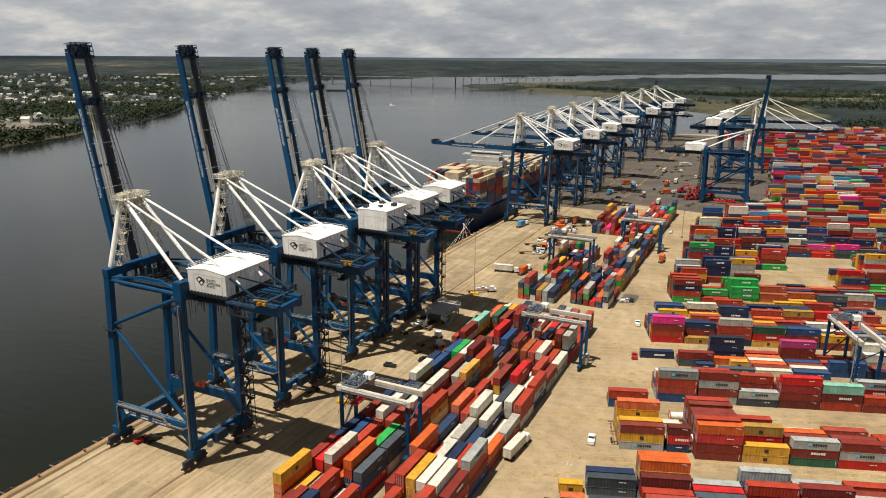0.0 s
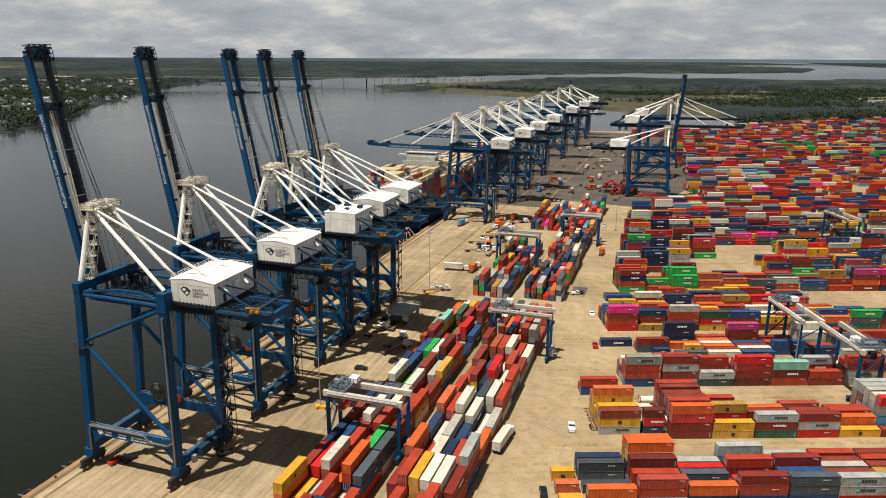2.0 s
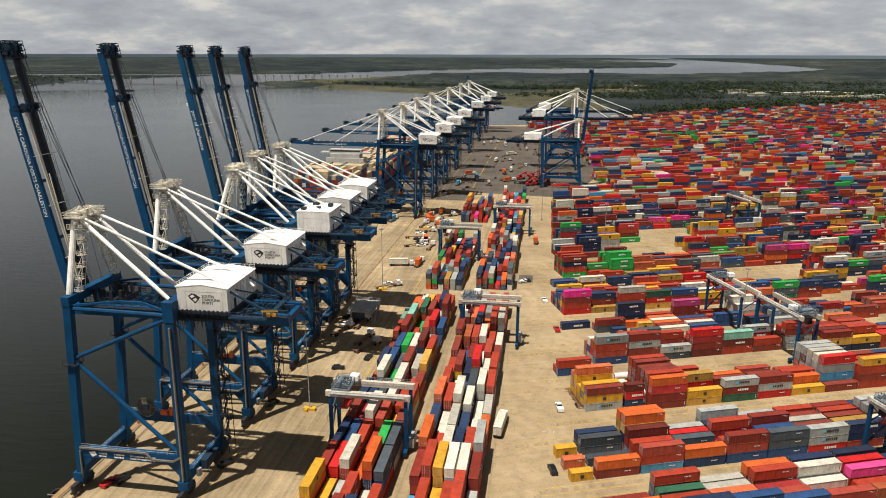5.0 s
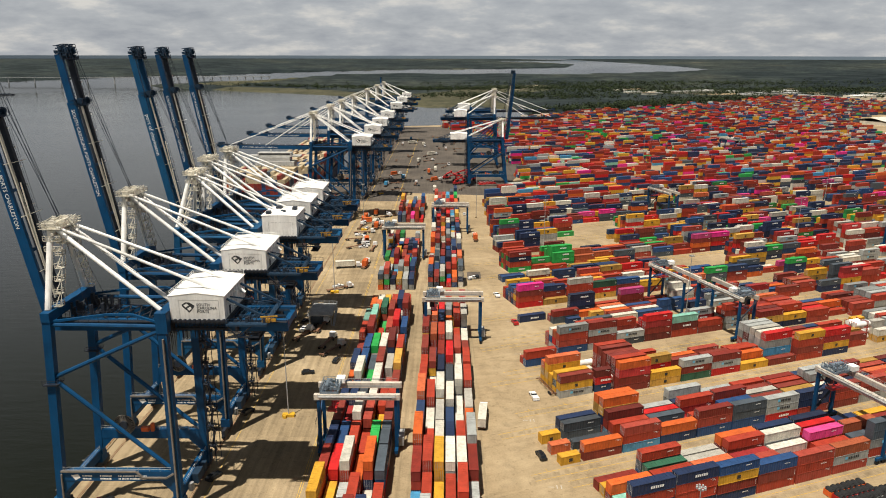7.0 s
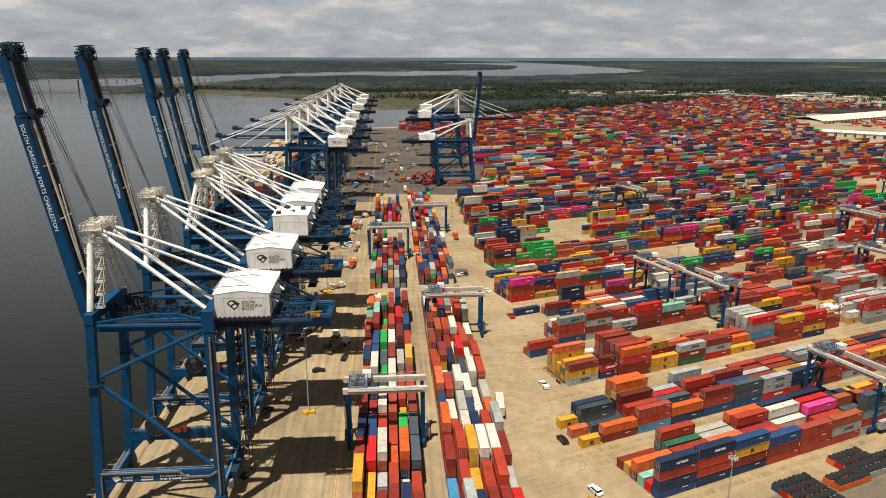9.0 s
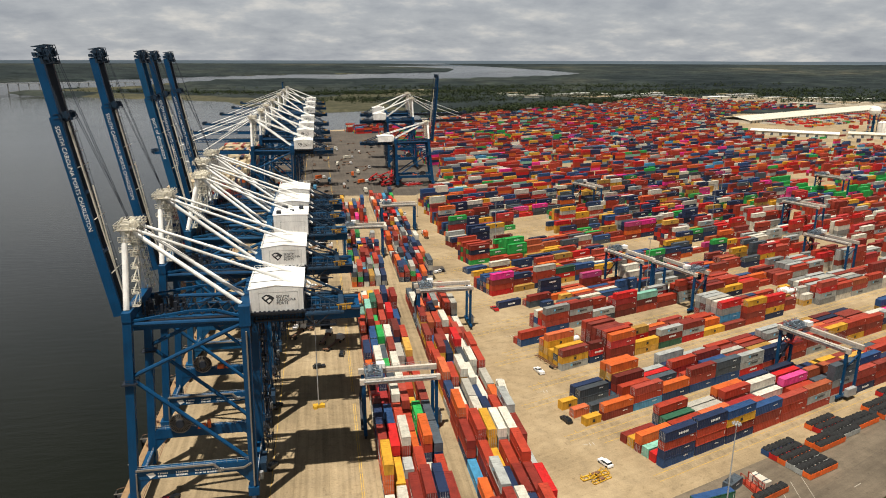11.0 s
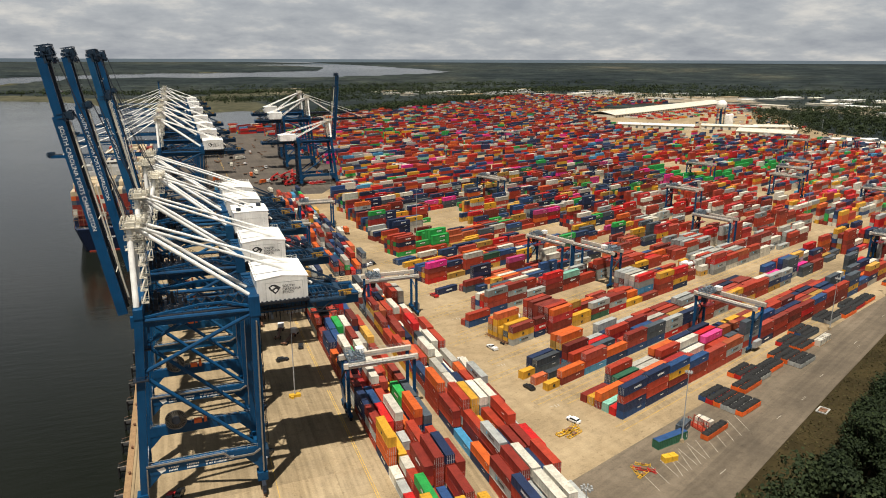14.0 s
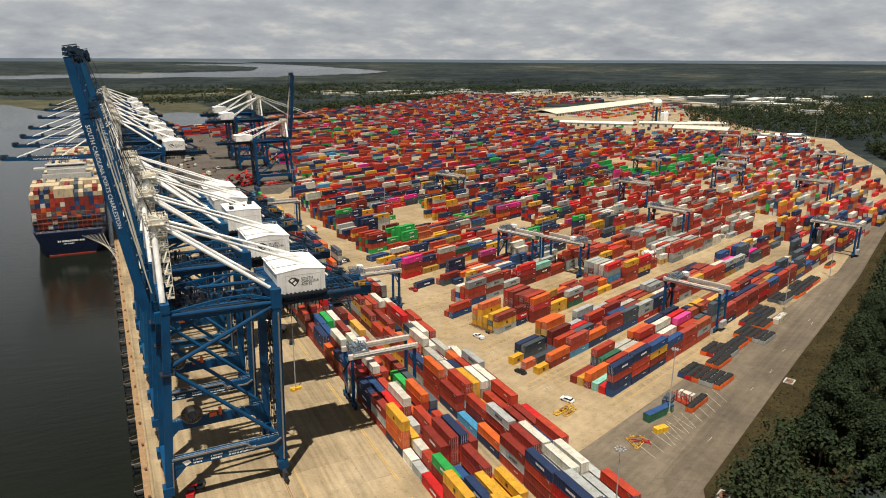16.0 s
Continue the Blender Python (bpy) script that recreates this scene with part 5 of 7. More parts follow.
# the same blocks farther along the quay
far, far2, far3 = Mesh(), Mesh(), Mesh()
for bx, y0, y1 in ((66.9, 168, 262), (66.9, 306, 374), (90.65, 172, 392)):
    for b in range(int((y1 - y0) / 12.7)):
        for k in range(6):
            tiers = rng.choices((1, 2, 3, 4), (0.2, 0.38, 0.3, 0.12))[0]
            yy = y0 + 6.3 + b * 12.7
            if y0 < 300 and b < 11:
                pal = "rrddoonnnbbkggwwyyGsR"
                if rng.random() < 0.25:
                    for e in (-3.12, 3.12):
                        stack("".join(rng.choices(pal, k=max(1, tiers - rng.randrange(2)))), bx + 2.93 * k, yy + e, 90, 6.06, False, rng, "")
                else:
                    stack("".join(rng.choices(pal, k=tiers)), bx + 2.93 * k, yy, 90, 12.19, False, rng, "")
            else:
                for t in range(tiers):
                    far_stack(far, bx + 2.93 * k, yy, 0.02 + 2.6 * t, 0, 1, 12.19, 2.6)

# yard blocks, rows turned against the quay
YA = radians(19.5)
UC, US = math.cos(YA), math.sin(YA)


def yard_xy(u, v):
    return UC * u - US * v, US * u + UC * v


def in_poly(x, y, poly):
    c = False
    for (ax, ay), (bx, by) in zip(poly, poly[1:] + poly[:1]):
        if (ay > y) != (by > y) and x < ax + (y - ay) * (bx - ax) / (by - ay):
            c = not c
    return c


# one line a bay from the lane eastwards, one word a row from the south, "." is bare ground, "~" stands for short containers
YARD_PLAN = {
    "A": (133.1, -50.5, """
bnrn R t do y d
nrrn rr r rr ke bkr
ndyb rr rr ro ww gw
rrb rr rr rR drr ddo
rrr rr R gw ngw nnn
rgo rr rr rrm ddR nnn
grgkk rr rk ddo dr rn
ndr rr yr kr rd ny
drr dd rrb rn oy yr
rdd rR nn dyr rr bk
dRd rr kn rrd ny rr
rrb dy rr gr nn dr
ddr rr yy rr rn rr
drr Rr rn rb yr rr
"""),
    "B": (124.0, -23.0, """
~y . ~o . ~y .
ro . k . kk nn
srr y rr sdd rnyo ryyo
bo b gk rR kg .
brd rr R RRr rn ggg
bkk rb bb rdd rr gg
Rgg dr rr bw yr rr
rnn rr ry dr gr nd
rrr dr rw rrg rdg bb
gdr rr nn kr rrd yr
rry rr dr bo rr ry
yrr gr Rr rr nn rd
rrr rd yr wr rr bn
"""),
    "C": (142.8, 8.5, """
. gyr yky yy yyyo yyo
. ~bRd ~w . . ~w
ddRo dddr dddd dddr dddr drrr
yy . rRy rr . rr
edg . rr ro . w
Rgd gG gr w rr .
y ro rr rr . .
r gsgR gggw gggw ggdg grgg
rrry rrr rrr ndr rr rr
nyRR rr yy rd rr nb
. rr wy . . dr
. ~yw ~yww ~ww ~gg ~wy
ggRr grr ggg gRr ggw rgg
wgr ggr grg ggw rrg ggg
gro rrg ggw grr wgg rr
ggr RR gg grr gw gr
"""),
    "D": (151.3, 36.3, """
br r . . . .
. . brrg gRo gbw rr
. . grgd rr oo dgr
. . kg . rrr rr
. . ddRR ddR rr r
. . rdt . wr .
. . rr . gRg gg
. . ggrr ggr rw .
nyd dyd ndr rnd rr rr
ny rdr rrr drr nrr rr
rr rR rr . . r
. r oo w . b
rr rr yr . dd gr
ggr grg Rgg rgg rr ggg
rrg ggr gwg grr ggg Rr
"""),
    "E": (164.0, 64.5, """
. . . . n .
. ~b kd r . .
k . ~y o . nnn
w r o w o r
b w r b . rdm
. bb . r . d
. n r . ww gww
g gg nn kk . rr
. kn R . rr .
o . wR r . b
rr . b o r .
. rr Go rr . nr
"""),
    "F": (170.7, 91.6, """
Rrdm dyr nrb rnb nb rr
y rrn rr . nn .
nrrw rr rb wr . rr
yRe rr gd rr by r
brb rr n nn . yr
ry rb gw . . rw
. gg bb wr rr nr
bo rdb yr . ny rr
ekG dr . rr nb w
rdb rr Gr rn . .
"""),
    "G": (179.0, 116.0, """
. . y . b n
r y . rw y .
. . nb . y gr
o rr . gn ny r
. ry bn nb . yy
r rR . b . rr
rr . bn rd y .
"""),
    "H": (188.9, 140.4, """
Grnd nrGr rdr GrGr rnr .
r GG d R . r
GGG rGGG GrGG rGG d GrG
oo ndo r yy dr .
y ro kn rr R rn
nk nr . dd ro r
. rw r kk rr nd
kb . wr rG dR .
"""),
}
SHIFT = {("C", 0): 5.0, ("D", 0): -3.6}
for name, (u0, v0, plan) in YARD_PLAN.items():
    for b, row in enumerate(plan.split("\n")[1:-1]):
        for k, word in enumerate(row.split()):
            if word == ".":
                continue
            short = word[0] == "~"
            u, v = u0 + 6.1 + b * 12.67 + (2.5 if short else 0) + SHIFT.get((name, b), 0), v0 + 1.22 + k * 2.85
            stack(word.lstrip("~"), *yard_xy(u, v), math.degrees(YA), 6.06 if short else 12.19, name in "AB" and b < 8, rng, "containers stacked in yard rows")

YARD = [(131, -40), (300, 22), (438, 92), (600, 195), (735, 325), (835, 470), (780, 560), (640, 690), (690, 800), (765, 1015), (985, 1275), (1200, 1320), (1010, 1690), (600, 1345), (330, 1145), (215, 1000), (95, 962), (95, 915), (150, 830), (156, 640), (172, 560), (168, 440), (150, 410), (131, 380)]
FRONTS = [-50.5, -23.0, 8.5, 36.3, 64.5, 91.6, 116.0, 140.4, 168.5, 197.0, 225.0, 253.0] + [281.0 + 28 * k for k in range(44)]
for bi, v0 in enumerate(FRONTS):
    letter = "ABCDEFGH"[bi] if bi < 8 else ""
    done = len(YARD_PLAN[letter][2].split("\n")) - 2 if letter else 0
    u0 = YARD_PLAN[letter][0] if letter else (95 + US * v0) / UC
    for bay in range(done, 110):
        u = u0 + 6.1 + bay * 12.67
        x, y = yard_xy(u, v0 + 8)
        if not in_poly(x, y, YARD):
            continue
        if noise.noise(Vector((x * 0.02, y * 0.02, 3.3))) < -0.38 or rng.random() < 0.05:
            continue
        dense = 0.5 + 0.5 * noise.noise(Vector((x * 0.008, y * 0.008, 9.1)))
        pale = 0 < v0 < 130 and 300 < x < 560
        far_out = y > 500 and x < 420
        for r in range(6):
            tiers = rng.choice((0, 0, 1, 2, 2, 3, 4) if dense < 0.5 else (1, 2, 3, 3, 4, 4, 5))
            z = 0.02
            cx, cy = yard_xy(u + rng.uniform(-0.1, 0.1), v0 + 1.22 + r * 2.85)
            if bi < 12 and x < 430:
                pal = "gwRrrRwrdgr" if pale else "rrrdddRRonnnnbbgwwyyykmGk"
                first = rng.choice(pal)
                stack("".join(first if rng.random() < 0.4 else rng.choice(pal) for t in range(tiers)), cx, cy, math.degrees(YA), 12.19, False, rng, "")
            else:
                green = math.hypot(x - 465, y - 346) < 36 or math.hypot(x - 560, y - 367) < 24 or math.hypot(x - 285, y - 793) < 30
                for t in range(tiers):
                    far_stack(far3 if green and rng.random() < 0.7 else far2 if x > 400 and y < 0.5 * x + 60 and rng.random() < 0.75 else far, cx, cy, z, UC, US, 12.19, 2.62)
                    z += 2.64
thing("container_stack", "rows of stacked mixed-colour shipping containers in the yard", "containers", kind="stuff", data=joined.data("container_stack"))
thing("container_stack", "distant yard of stacked mixed-colour shipping containers", "containers", kind="stuff", data=far.data("container_stack", M["mixed"]))
thing("container_stack", "distant yard of stacked red, white and grey shipping containers", "containers", kind="stuff", data=far2.data("container_stack", M["mixed_pale"]))

thing("container_stack", "bright green shipping containers stacked together in the far yard", "containers", kind="stuff", data=far3.data("container_stack", M["G"]))


def tank_container(x, y, z, turn):
    t = thing("tank_container", "white tank container in a rusty steel frame", "tank container", "tank containers", at=pose(x, y, z, 0, 0, turn))
    tk = Mesh().tube((-2.7, 0, 1.25), (2.7, 0, 1.25), 1.12, 16).tube((-2.95, 0, 1.25), (-2.7, 0, 1.25), 0.7, 16, 1.12).tube((2.7, 0, 1.25), (2.95, 0, 1.25), 1.12, 16, 0.7)
    part("tank", tk, M["white"], t)
    for x in (-3.0, 3.0):
        fr = Mesh()
        for y in (-1.15, 1.15):
            fr.box(x - 0.07, x + 0.07, y - 0.07, y + 0.07, 0, 2.55)
        fr.box(x - 0.07, x + 0.07, -1.15, 1.15, 0, 0.14).box(x - 0.07, x + 0.07, -1.15, 1.15, 2.41, 2.55)
        part("end_frame", fr, M["r"], t)
    for y in (-1.15, 1.15):
        part("side_rail", Mesh().box(-3.0, 3.0, y - 0.06, y + 0.06, 0, 0.14), M["r"], t)
    return t


for u, v, n in ((168.6, 13.2, 2), (168.6, 30.6, 1), (283, 16.4, 3), (289.4, 16.4, 3), (283, 19.3, 3)):
    for k in range(n):
        tank_container(*yard_xy(u, v), 0.02 + 2.58 * k, math.degrees(YA))


# ---------------- rubber-tyred gantry cranes ----------------
def yard_gantry(span, white_beam=True):
    """A rubber-tyred yard gantry; its span is local x, its travel local y."""
    c = thing("yard_gantry_crane", "rubber-tyred yard gantry with blue legs and white girders", "gantry crane", "yard gantry cranes")
    hs, hb, top = span / 2, 3.6, 18.4
    for x in (-hs, hs):
        for y in (-hb, hb):
            part("leg", Mesh().beam((x, y, 1.9), (x, y, top - 1.6), 0.75, 0.95, (1, 0, 0)), BLUE, c)
        part("sill_beam", Mesh().box(x - 0.5, x + 0.5, -hb - 2.4, hb + 2.4, 1.3, 2.1), BLUE, c)
        part("brace", Mesh().beam((x, -hb, 11), (x, hb, 15), 0.3, 0.3), BLUE, c)
        for y in (-hb - 1.7, -hb + 0.6, hb - 0.6, hb + 1.7):
            part("wheel", Mesh().tube((x - 0.35, y, 0.75), (x + 0.35, y, 0.75), 0.75, 14), M["rubber"], c)
    part("power_unit", Mesh().box(hs + 0.5, hs + 1.9, -2.4, 2.4, 1.6, 4.2), M["steel"], c)
    part("stairs", Mesh().beam((-hs - 0.9, -hb, 2), (-hs - 0.9, hb, 9.5), 0.7, 0.15).beam((-hs - 0.9, hb, 9.5), (-hs - 0.9, -hb, 16.5), 0.7, 0.15).rail([(-hs - 1.2, -hb, 9), (-hs - 1.2, hb, 9)], 1.1, 1.5, 0.07), DARK, c)
    for y in (-hb, hb):
        g = part("main_girder", Mesh().box(-hs - 1.2, hs + 1.2, y - 0.55, y + 0.55, top - 1.6, top), M["girder"], c, "dirty white box girder")
        part("walkway", Mesh().box(-hs, hs, y - 1.2 if y < 0 else y + 0.56, y - 0.56 if y < 0 else y + 1.2, top - 0.5, top - 0.42).rail([(-hs, y * 1.3, top - 0.42), (hs, y * 1.3, top - 0.42)], 1.0, 1.7, 0.06), M["steel"], g)
        part("stripe", Mesh().box(-hs + 1, hs - 1, y - 0.57, y + 0.57, top - 1.15, top - 0.75), M["steel"], g)
    tr = Mesh().box(-hs + 0.4, -hs + 0.9, -hb - 0.2, hb + 0.2, top + 0.1, top + 0.7).box(-hs + 5.1, -hs + 5.6, -hb - 0.2, hb + 0.2, top + 0.1, top + 0.7)
    for y in (-hb, -1.2, 1.2, hb):
        tr.box(-hs + 0.9, -hs + 5.1, y - 0.2, y + 0.2, top + 0.15, top + 0.65)
    tr.rail([(-hs + 0.4, -hb, top + 0.7), (-hs + 5.6, -hb, top + 0.7), (-hs + 5.6, hb, top + 0.7), (-hs + 0.4, hb, top + 0.7), (-hs + 0.4, -hb, top + 0.7)], 1.1, 0.9, 0.09)
    tr.tube((-hs + 2.0, -2.2, top + 1.3), (-hs + 2.0, 2.2, top + 1.3), 0.62, 12)
    rnd = random.Random(2)
    for k in range(24):
        x, y, w = rnd.uniform(-hs + 0.7, -hs + 4.8), rnd.uniform(-3.2, 2.8), rnd.uniform(0.2, 0.6)
        tr.box(x, x + w, y, y + w, top + 0.6, top + 0.8 + rnd.uniform(0.2, 1.2))
    part("trolley", tr, M["trolley"], c, "grey-blue trolley frame with hoist drum and cabinets")
    part("electric_house", Mesh().box(-hs + 4.2, -hs + 6.6, hb - 2.0, hb + 0.4, top + 0.6, top + 2.1), M["white"], c)
    part("operator_cabin", Mesh().box(-hs + 1.6, -hs + 3.4, -hb + 0.9, -hb + 3.0, top - 4.2, top - 1.9), M["glass"], c)
    sp = Mesh().box(-hs + 2.2, -hs + 4.6, -3.0, 3.0, 12.6, 13.0)
    for y in (-1.5, 1.5):
        sp.tube((-hs + 3.4, y, 13), (-hs + 3.4, y, top), 0.06, 5)
    part("spreader", sp, M["red"], c, "red lifting spreader")
    return c


g1 = yard_gantry(21.4)
g1.matrix_basis = pose(73.7, 31.4, 0)
for x, y in ((101, 110), (75, 224), (101, 281)):
    copy_thing(g1, pose(x, y, 0))
g2 = yard_gantry(23.5)
g2.matrix_basis = pose(0, 0, 0)
yard_spots = [(218, 36, 0), (198, 143, 0), (212, 120, 1), (317, 155, 0), (364, 239, 0), (497, 186, 0), (521, 288, 0), (376, 83, 0), (461, 334, 0), (558, 317, 0), (653, 281, 0), (482, 257, 1), (745, 437, 0), (774, 416, 1), (706, 455, 0), (250, 330, 0), (420, 640, 1)]
for k, (x, y, flip) in enumerate(yard_spots):
    m = pose(x, y, 0, 0, 0, math.degrees(YA) - 90 + 180 * flip)
    if k == 0:
        g2.matrix_basis = m
    else:
        copy_thing(g2, m)


# ---------------- the ship ----------------
def container_ship():
    s = thing("container_ship", "dark blue container ship moored at the quay, loaded with containers", "ship")
    x0, x1, y0, y1, deck = -43.0, -3.2, 281.0, 610.0, 10.5
    hull = Mesh()
    rows = []
    for y, ins, flare in ((y0, 3.0, 0), (y0 + 8, 0.4, 0), (y0 + 40, 0, 0), (y1 - 70, 0, 0), (y1 - 25, 9, 0), (y1, 21, 0)):
        low = ins + (5.5 if y < y0 + 30 else 0.6)
        rows.append([(x0 + ins, y, deck), (x0 + low, y + (4 if y == y0 else 0), -6), (x1 - low, y + (4 if y == y0 else 0), -6), (x1 - ins, y, deck)])
    i = 0
    for r in rows:
        hull.v += r
    for k in range(len(rows) - 1):
        a, b = 4 * k, 4 * k + 4
        hull.f += [(a, a + 1, b + 1, b), (a + 1, a + 2, b + 2, b + 1), (a + 2, a + 3, b + 3, b + 2), (a + 3, a, b, b + 3)]
    hull.f += [(3, 2, 1, 0)]
    part("hull", hull, M["n"], s)
    part("boot_top", Mesh().box(x0 + 7.6, x1 - 7.6, y0 + 3.0, y0 + 3.6, -4.4, -3.4), M["r"], s)
    nm = Mesh()
    bars(nm, (x0 + 13, y0 - 0.03, 4.6), (1, 0, 0), (0, 0, 1), 14, 0.75, 1.0, 0.25, random.Random(2))
    bars(nm, (x0 + 16, y0 - 0.03, 3.2), (1, 0, 0), (0, 0, 1), 8, 0.5, 0.6, 0.2, random.Random(3))
    part("stern_writing", nm, M["letter"], s)
    br = Mesh()
    br.box(x0 + 6, x1 - 6, y0 + 58, y0 + 68, deck, 36).box(x0 + 9, x1 - 9, y0 + 58.5, y0 + 67, 36, 39).box(x0 + 1.5, x1 - 1.5, y0 + 60, y0 + 66, 39, 40.0).box(x0 + 8, x1 - 8, y0 + 60, y0 + 66, 40.0, 42.0)
    br.box(-32, -20, y0 + 70, y0 + 82, deck, 38).tube((-26, y0 + 63, 41), (-26, y0 + 63, 48), 0.4, 8)
    part("superstructure", br, M["ship_grey"], s, "grey-white accommodation block")
    win = Mesh()
    for fl in range(6):
        for k in range(11):
            win.box(x0 + 7.5 + k * 2.7, x0 + 8.5 + k * 2.7, y0 + 57.95, y0 + 58, 17 + fl * 3, 18.2 + fl * 3)
    part("window", win, M["glass"], s)
    part("bridge_window", Mesh().box(x0 + 9, x1 - 9, y0 + 59.93, y0 + 59.99, 40.5, 41.5), M["glass"], s)
    ra = Mesh().rail([(x0 + 3, y0 + 0.3, deck), (x1 - 3, y0 + 0.3, deck)], 1.2, 2.0, 0.08)
    part("stern_rail", ra, M["cream"], s)
    for b in range(3):
        yb = y0 + 3 + b * 14.2
        lash = Mesh()
        for k in range(15):
            lash.box(x0 + 1.4 + k * 2.56, x0 + 1.6 + k * 2.56, yb, yb + 0.4, deck, deck + 11)
        for z in (5.2, 8.0, 10.8):
            lash.box(x0 + 1.4, x0 + 37.4, yb, yb + 0.4, deck + z, deck + z + 0.25)
        part("lashing_bridge", lash, M["rail"], s)
    rnd = random.Random(31)
    cargo = Mesh()
    beige = Mesh()
    for b in range(21):
        y = y0 + 10.5 + b * 14.2
        if 56 < y - y0 < 84:
            continue
        hmax = 9 if b < 3 else 6
        for k in range(15):
            x = x0 + 1.6 + 1.25 + k * 2.52
            for t in range(hmax - (1 if rnd.random() < 0.3 else 0)):
                tgt = beige if (t >= hmax - 2 and rnd.random() < 0.7) or rnd.random() < 0.04 else cargo
                far_stack(tgt, x, y, deck + 1.2 + t * 2.6, 0, 1, 12.19, 2.56)
    thing("container_stack", "mixed-colour deck cargo on the container ship", "containers", kind="stuff", data=cargo.data("container_stack", M["mixed_dark"]))
    thing("container_stack", "pale beige refrigerated containers atop the ship's deck cargo", "containers", kind="stuff", data=beige.data("container_stack", M["beige"]))
    rope = Mesh()
    for k in range(6):
        rope.tube((-6 - k * 2.2, y0 + 0.5, 7.5), (0.6, y0 - 52 + k * 7, 0.6), 0.09, 5)
    thing("mooring_rope", "pale mooring ropes from the ship's stern to the quay", "rope", data=rope.data("mooring_rope", M["cream"]))
    return s


container_ship()


# ---------------- quay edge ----------------
thing("quay_timber", "weathered tan timber bull rail along the quay edge", "quay edge", kind="structure", data=Mesh().box(-0.6, 1.1, -110, 950, -0.1, 0.22).data("quay_timber", M["timber"]))
thing("quay_kerb", "worn concrete kerb behind the timber edge", "kerb", kind="structure", data=Mesh().box(1.6, 1.9, -110, 950, 0.004, 0.3).data("quay_kerb", M["apron"]))
fender = thing("fender", "black rubber fender panel hanging on the quay wall", "fender", "quay fenders", at=pose(-0.6, -70, 0))
part("panel", Mesh().box(-2.4, -2.0, -1.0, 1.0, -3.6, -0.6), M["rubber"], fender)
part("cone", Mesh().tube((-2.0, 0, -1.8), (0, 0, -1.8), 0.7, 10), M["rubber"], fender)
for y in (-1.2, 1.2):
    part("chain", Mesh().tube((-2.2, y, -0.4), (0, y, 0.1), 0.06, 5), M["rail"], fender)
part("beam", Mesh().box(-2.3, 0.0, -1.5, -1.2, -0.3, -0.1), M["tray"], fender)
bollard = thing("bollard", "rusty cast mooring bollard on the quay edge", "bollard", "mooring bollards", at=pose(0.5, -65, 0.22))
part("post", Mesh().tube((0, 0, 0), (0, 0, 0.6), 0.28, 10, 0.22), M["rail"], bollard)
part("head", Mesh().tube((0, 0, 0.55), (0, 0, 0.85), 0.42, 10, 0.34), M["rail"], bollard)
for k in range(1, 27):
    copy_thing(fender, pose(-0.6, -70 + k * 13.6, 0))
    copy_thing(bollard, pose(0.5, -63 + k * 13.6, 0.22))
rails = Mesh()
for x in (4.93, 33.43):
    rails.box(x, x + 0.14, -105, 940, 0.0, 0.13)
    rails.box(x - 0.45, x - 0.35, -105, 940, 0.0, 0.1)
thing("crane_rail", "rusty crane rails set in the apron", "rail", kind="structure", data=rails.data("crane_rail", M["rail"]))
lines = Mesh()
for x in (36.8, 60.2, 60.8):
    for k in range(110):
        if x < 40 or k % 9:
            lines.box(x, x + 0.15, -95 + k * 8, -95 + k * 8 + 7.6, 0.004, 0.066)
thing("lane_line", "faded yellow lane lines on the apron", "road marking", kind="structure", data=lines.data("lane_line", M["line_yellow"]))
marks = Mesh()
for x, y in ((123, 95), (123, 128), (121, 46), (124, 12), (122, 165), (124, 205)):
    marks.box(x + 1.0, x + 2.6, y, y + 0.22, 0.004, 0.012)
    for j in range(2):
        marks.box(x + 3.2 + j * 1.1, x + 3.45 + j * 1.1, y - 0.6, y + 0.9, 0.004, 0.012)
# slanted parking bays beside the bins
for k in range(9):
    ax, ay = yard_xy(126.0 + k * 4.6, -71.5)
    bx, by = yard_xy(126.0 + k * 4.6 - 5.6, -79.0)
    marks.beam((ax, ay, 0.01), (bx, by, 0.01), 0.14, 0.01)
for k in range(6):
    ax, ay = yard_xy(110.0 + k * 4.6, -78.5)
    bx, by = yard_xy(110.0 + k * 4.6 + 3.4, -70.5)
    marks.beam((ax, ay, 0.012), (bx, by, 0.012), 0.14, 0.01)
for x, y in ((206, -13), (262, 12)):
    for j in range(3):
        marks.box(x + j * 1.1, x + 0.3 + j * 1.1, y + j * 0.5, y + 0.5 + j * 0.5, 0.012, 0.018)
for k in range(5):
    ax, ay = 150 + k * 38, -37 + k * 17.4
    marks.beam((ax, ay, 0.015), (ax + 3.0, ay + 1.2, 0.015), 0.16, 0.006)
thing("bay_marking", "white lane marks, arrows and slanted parking bays", "road marking", kind="structure", data=marks.data("bay_marking", M["line_white"]))
patch = Mesh().prism([(106.5, 183), (116, 183), (116, 197), (106.5, 197)], -0.2, 0.008)
thing("asphalt_patch", "square dark asphalt repair in the lane", "paving repair", kind="structure", data=patch.data("asphalt_patch", M["patch"]))
strip = Mesh()
for x0, x1, y0, y1 in ((61.6, 64.4, -100, 410), (83.3, 88.6, -100, 410), (107.6, 109.0, -100, 410)):
    strip.box(x0, x1, y0, y1, -0.2, 0.01)
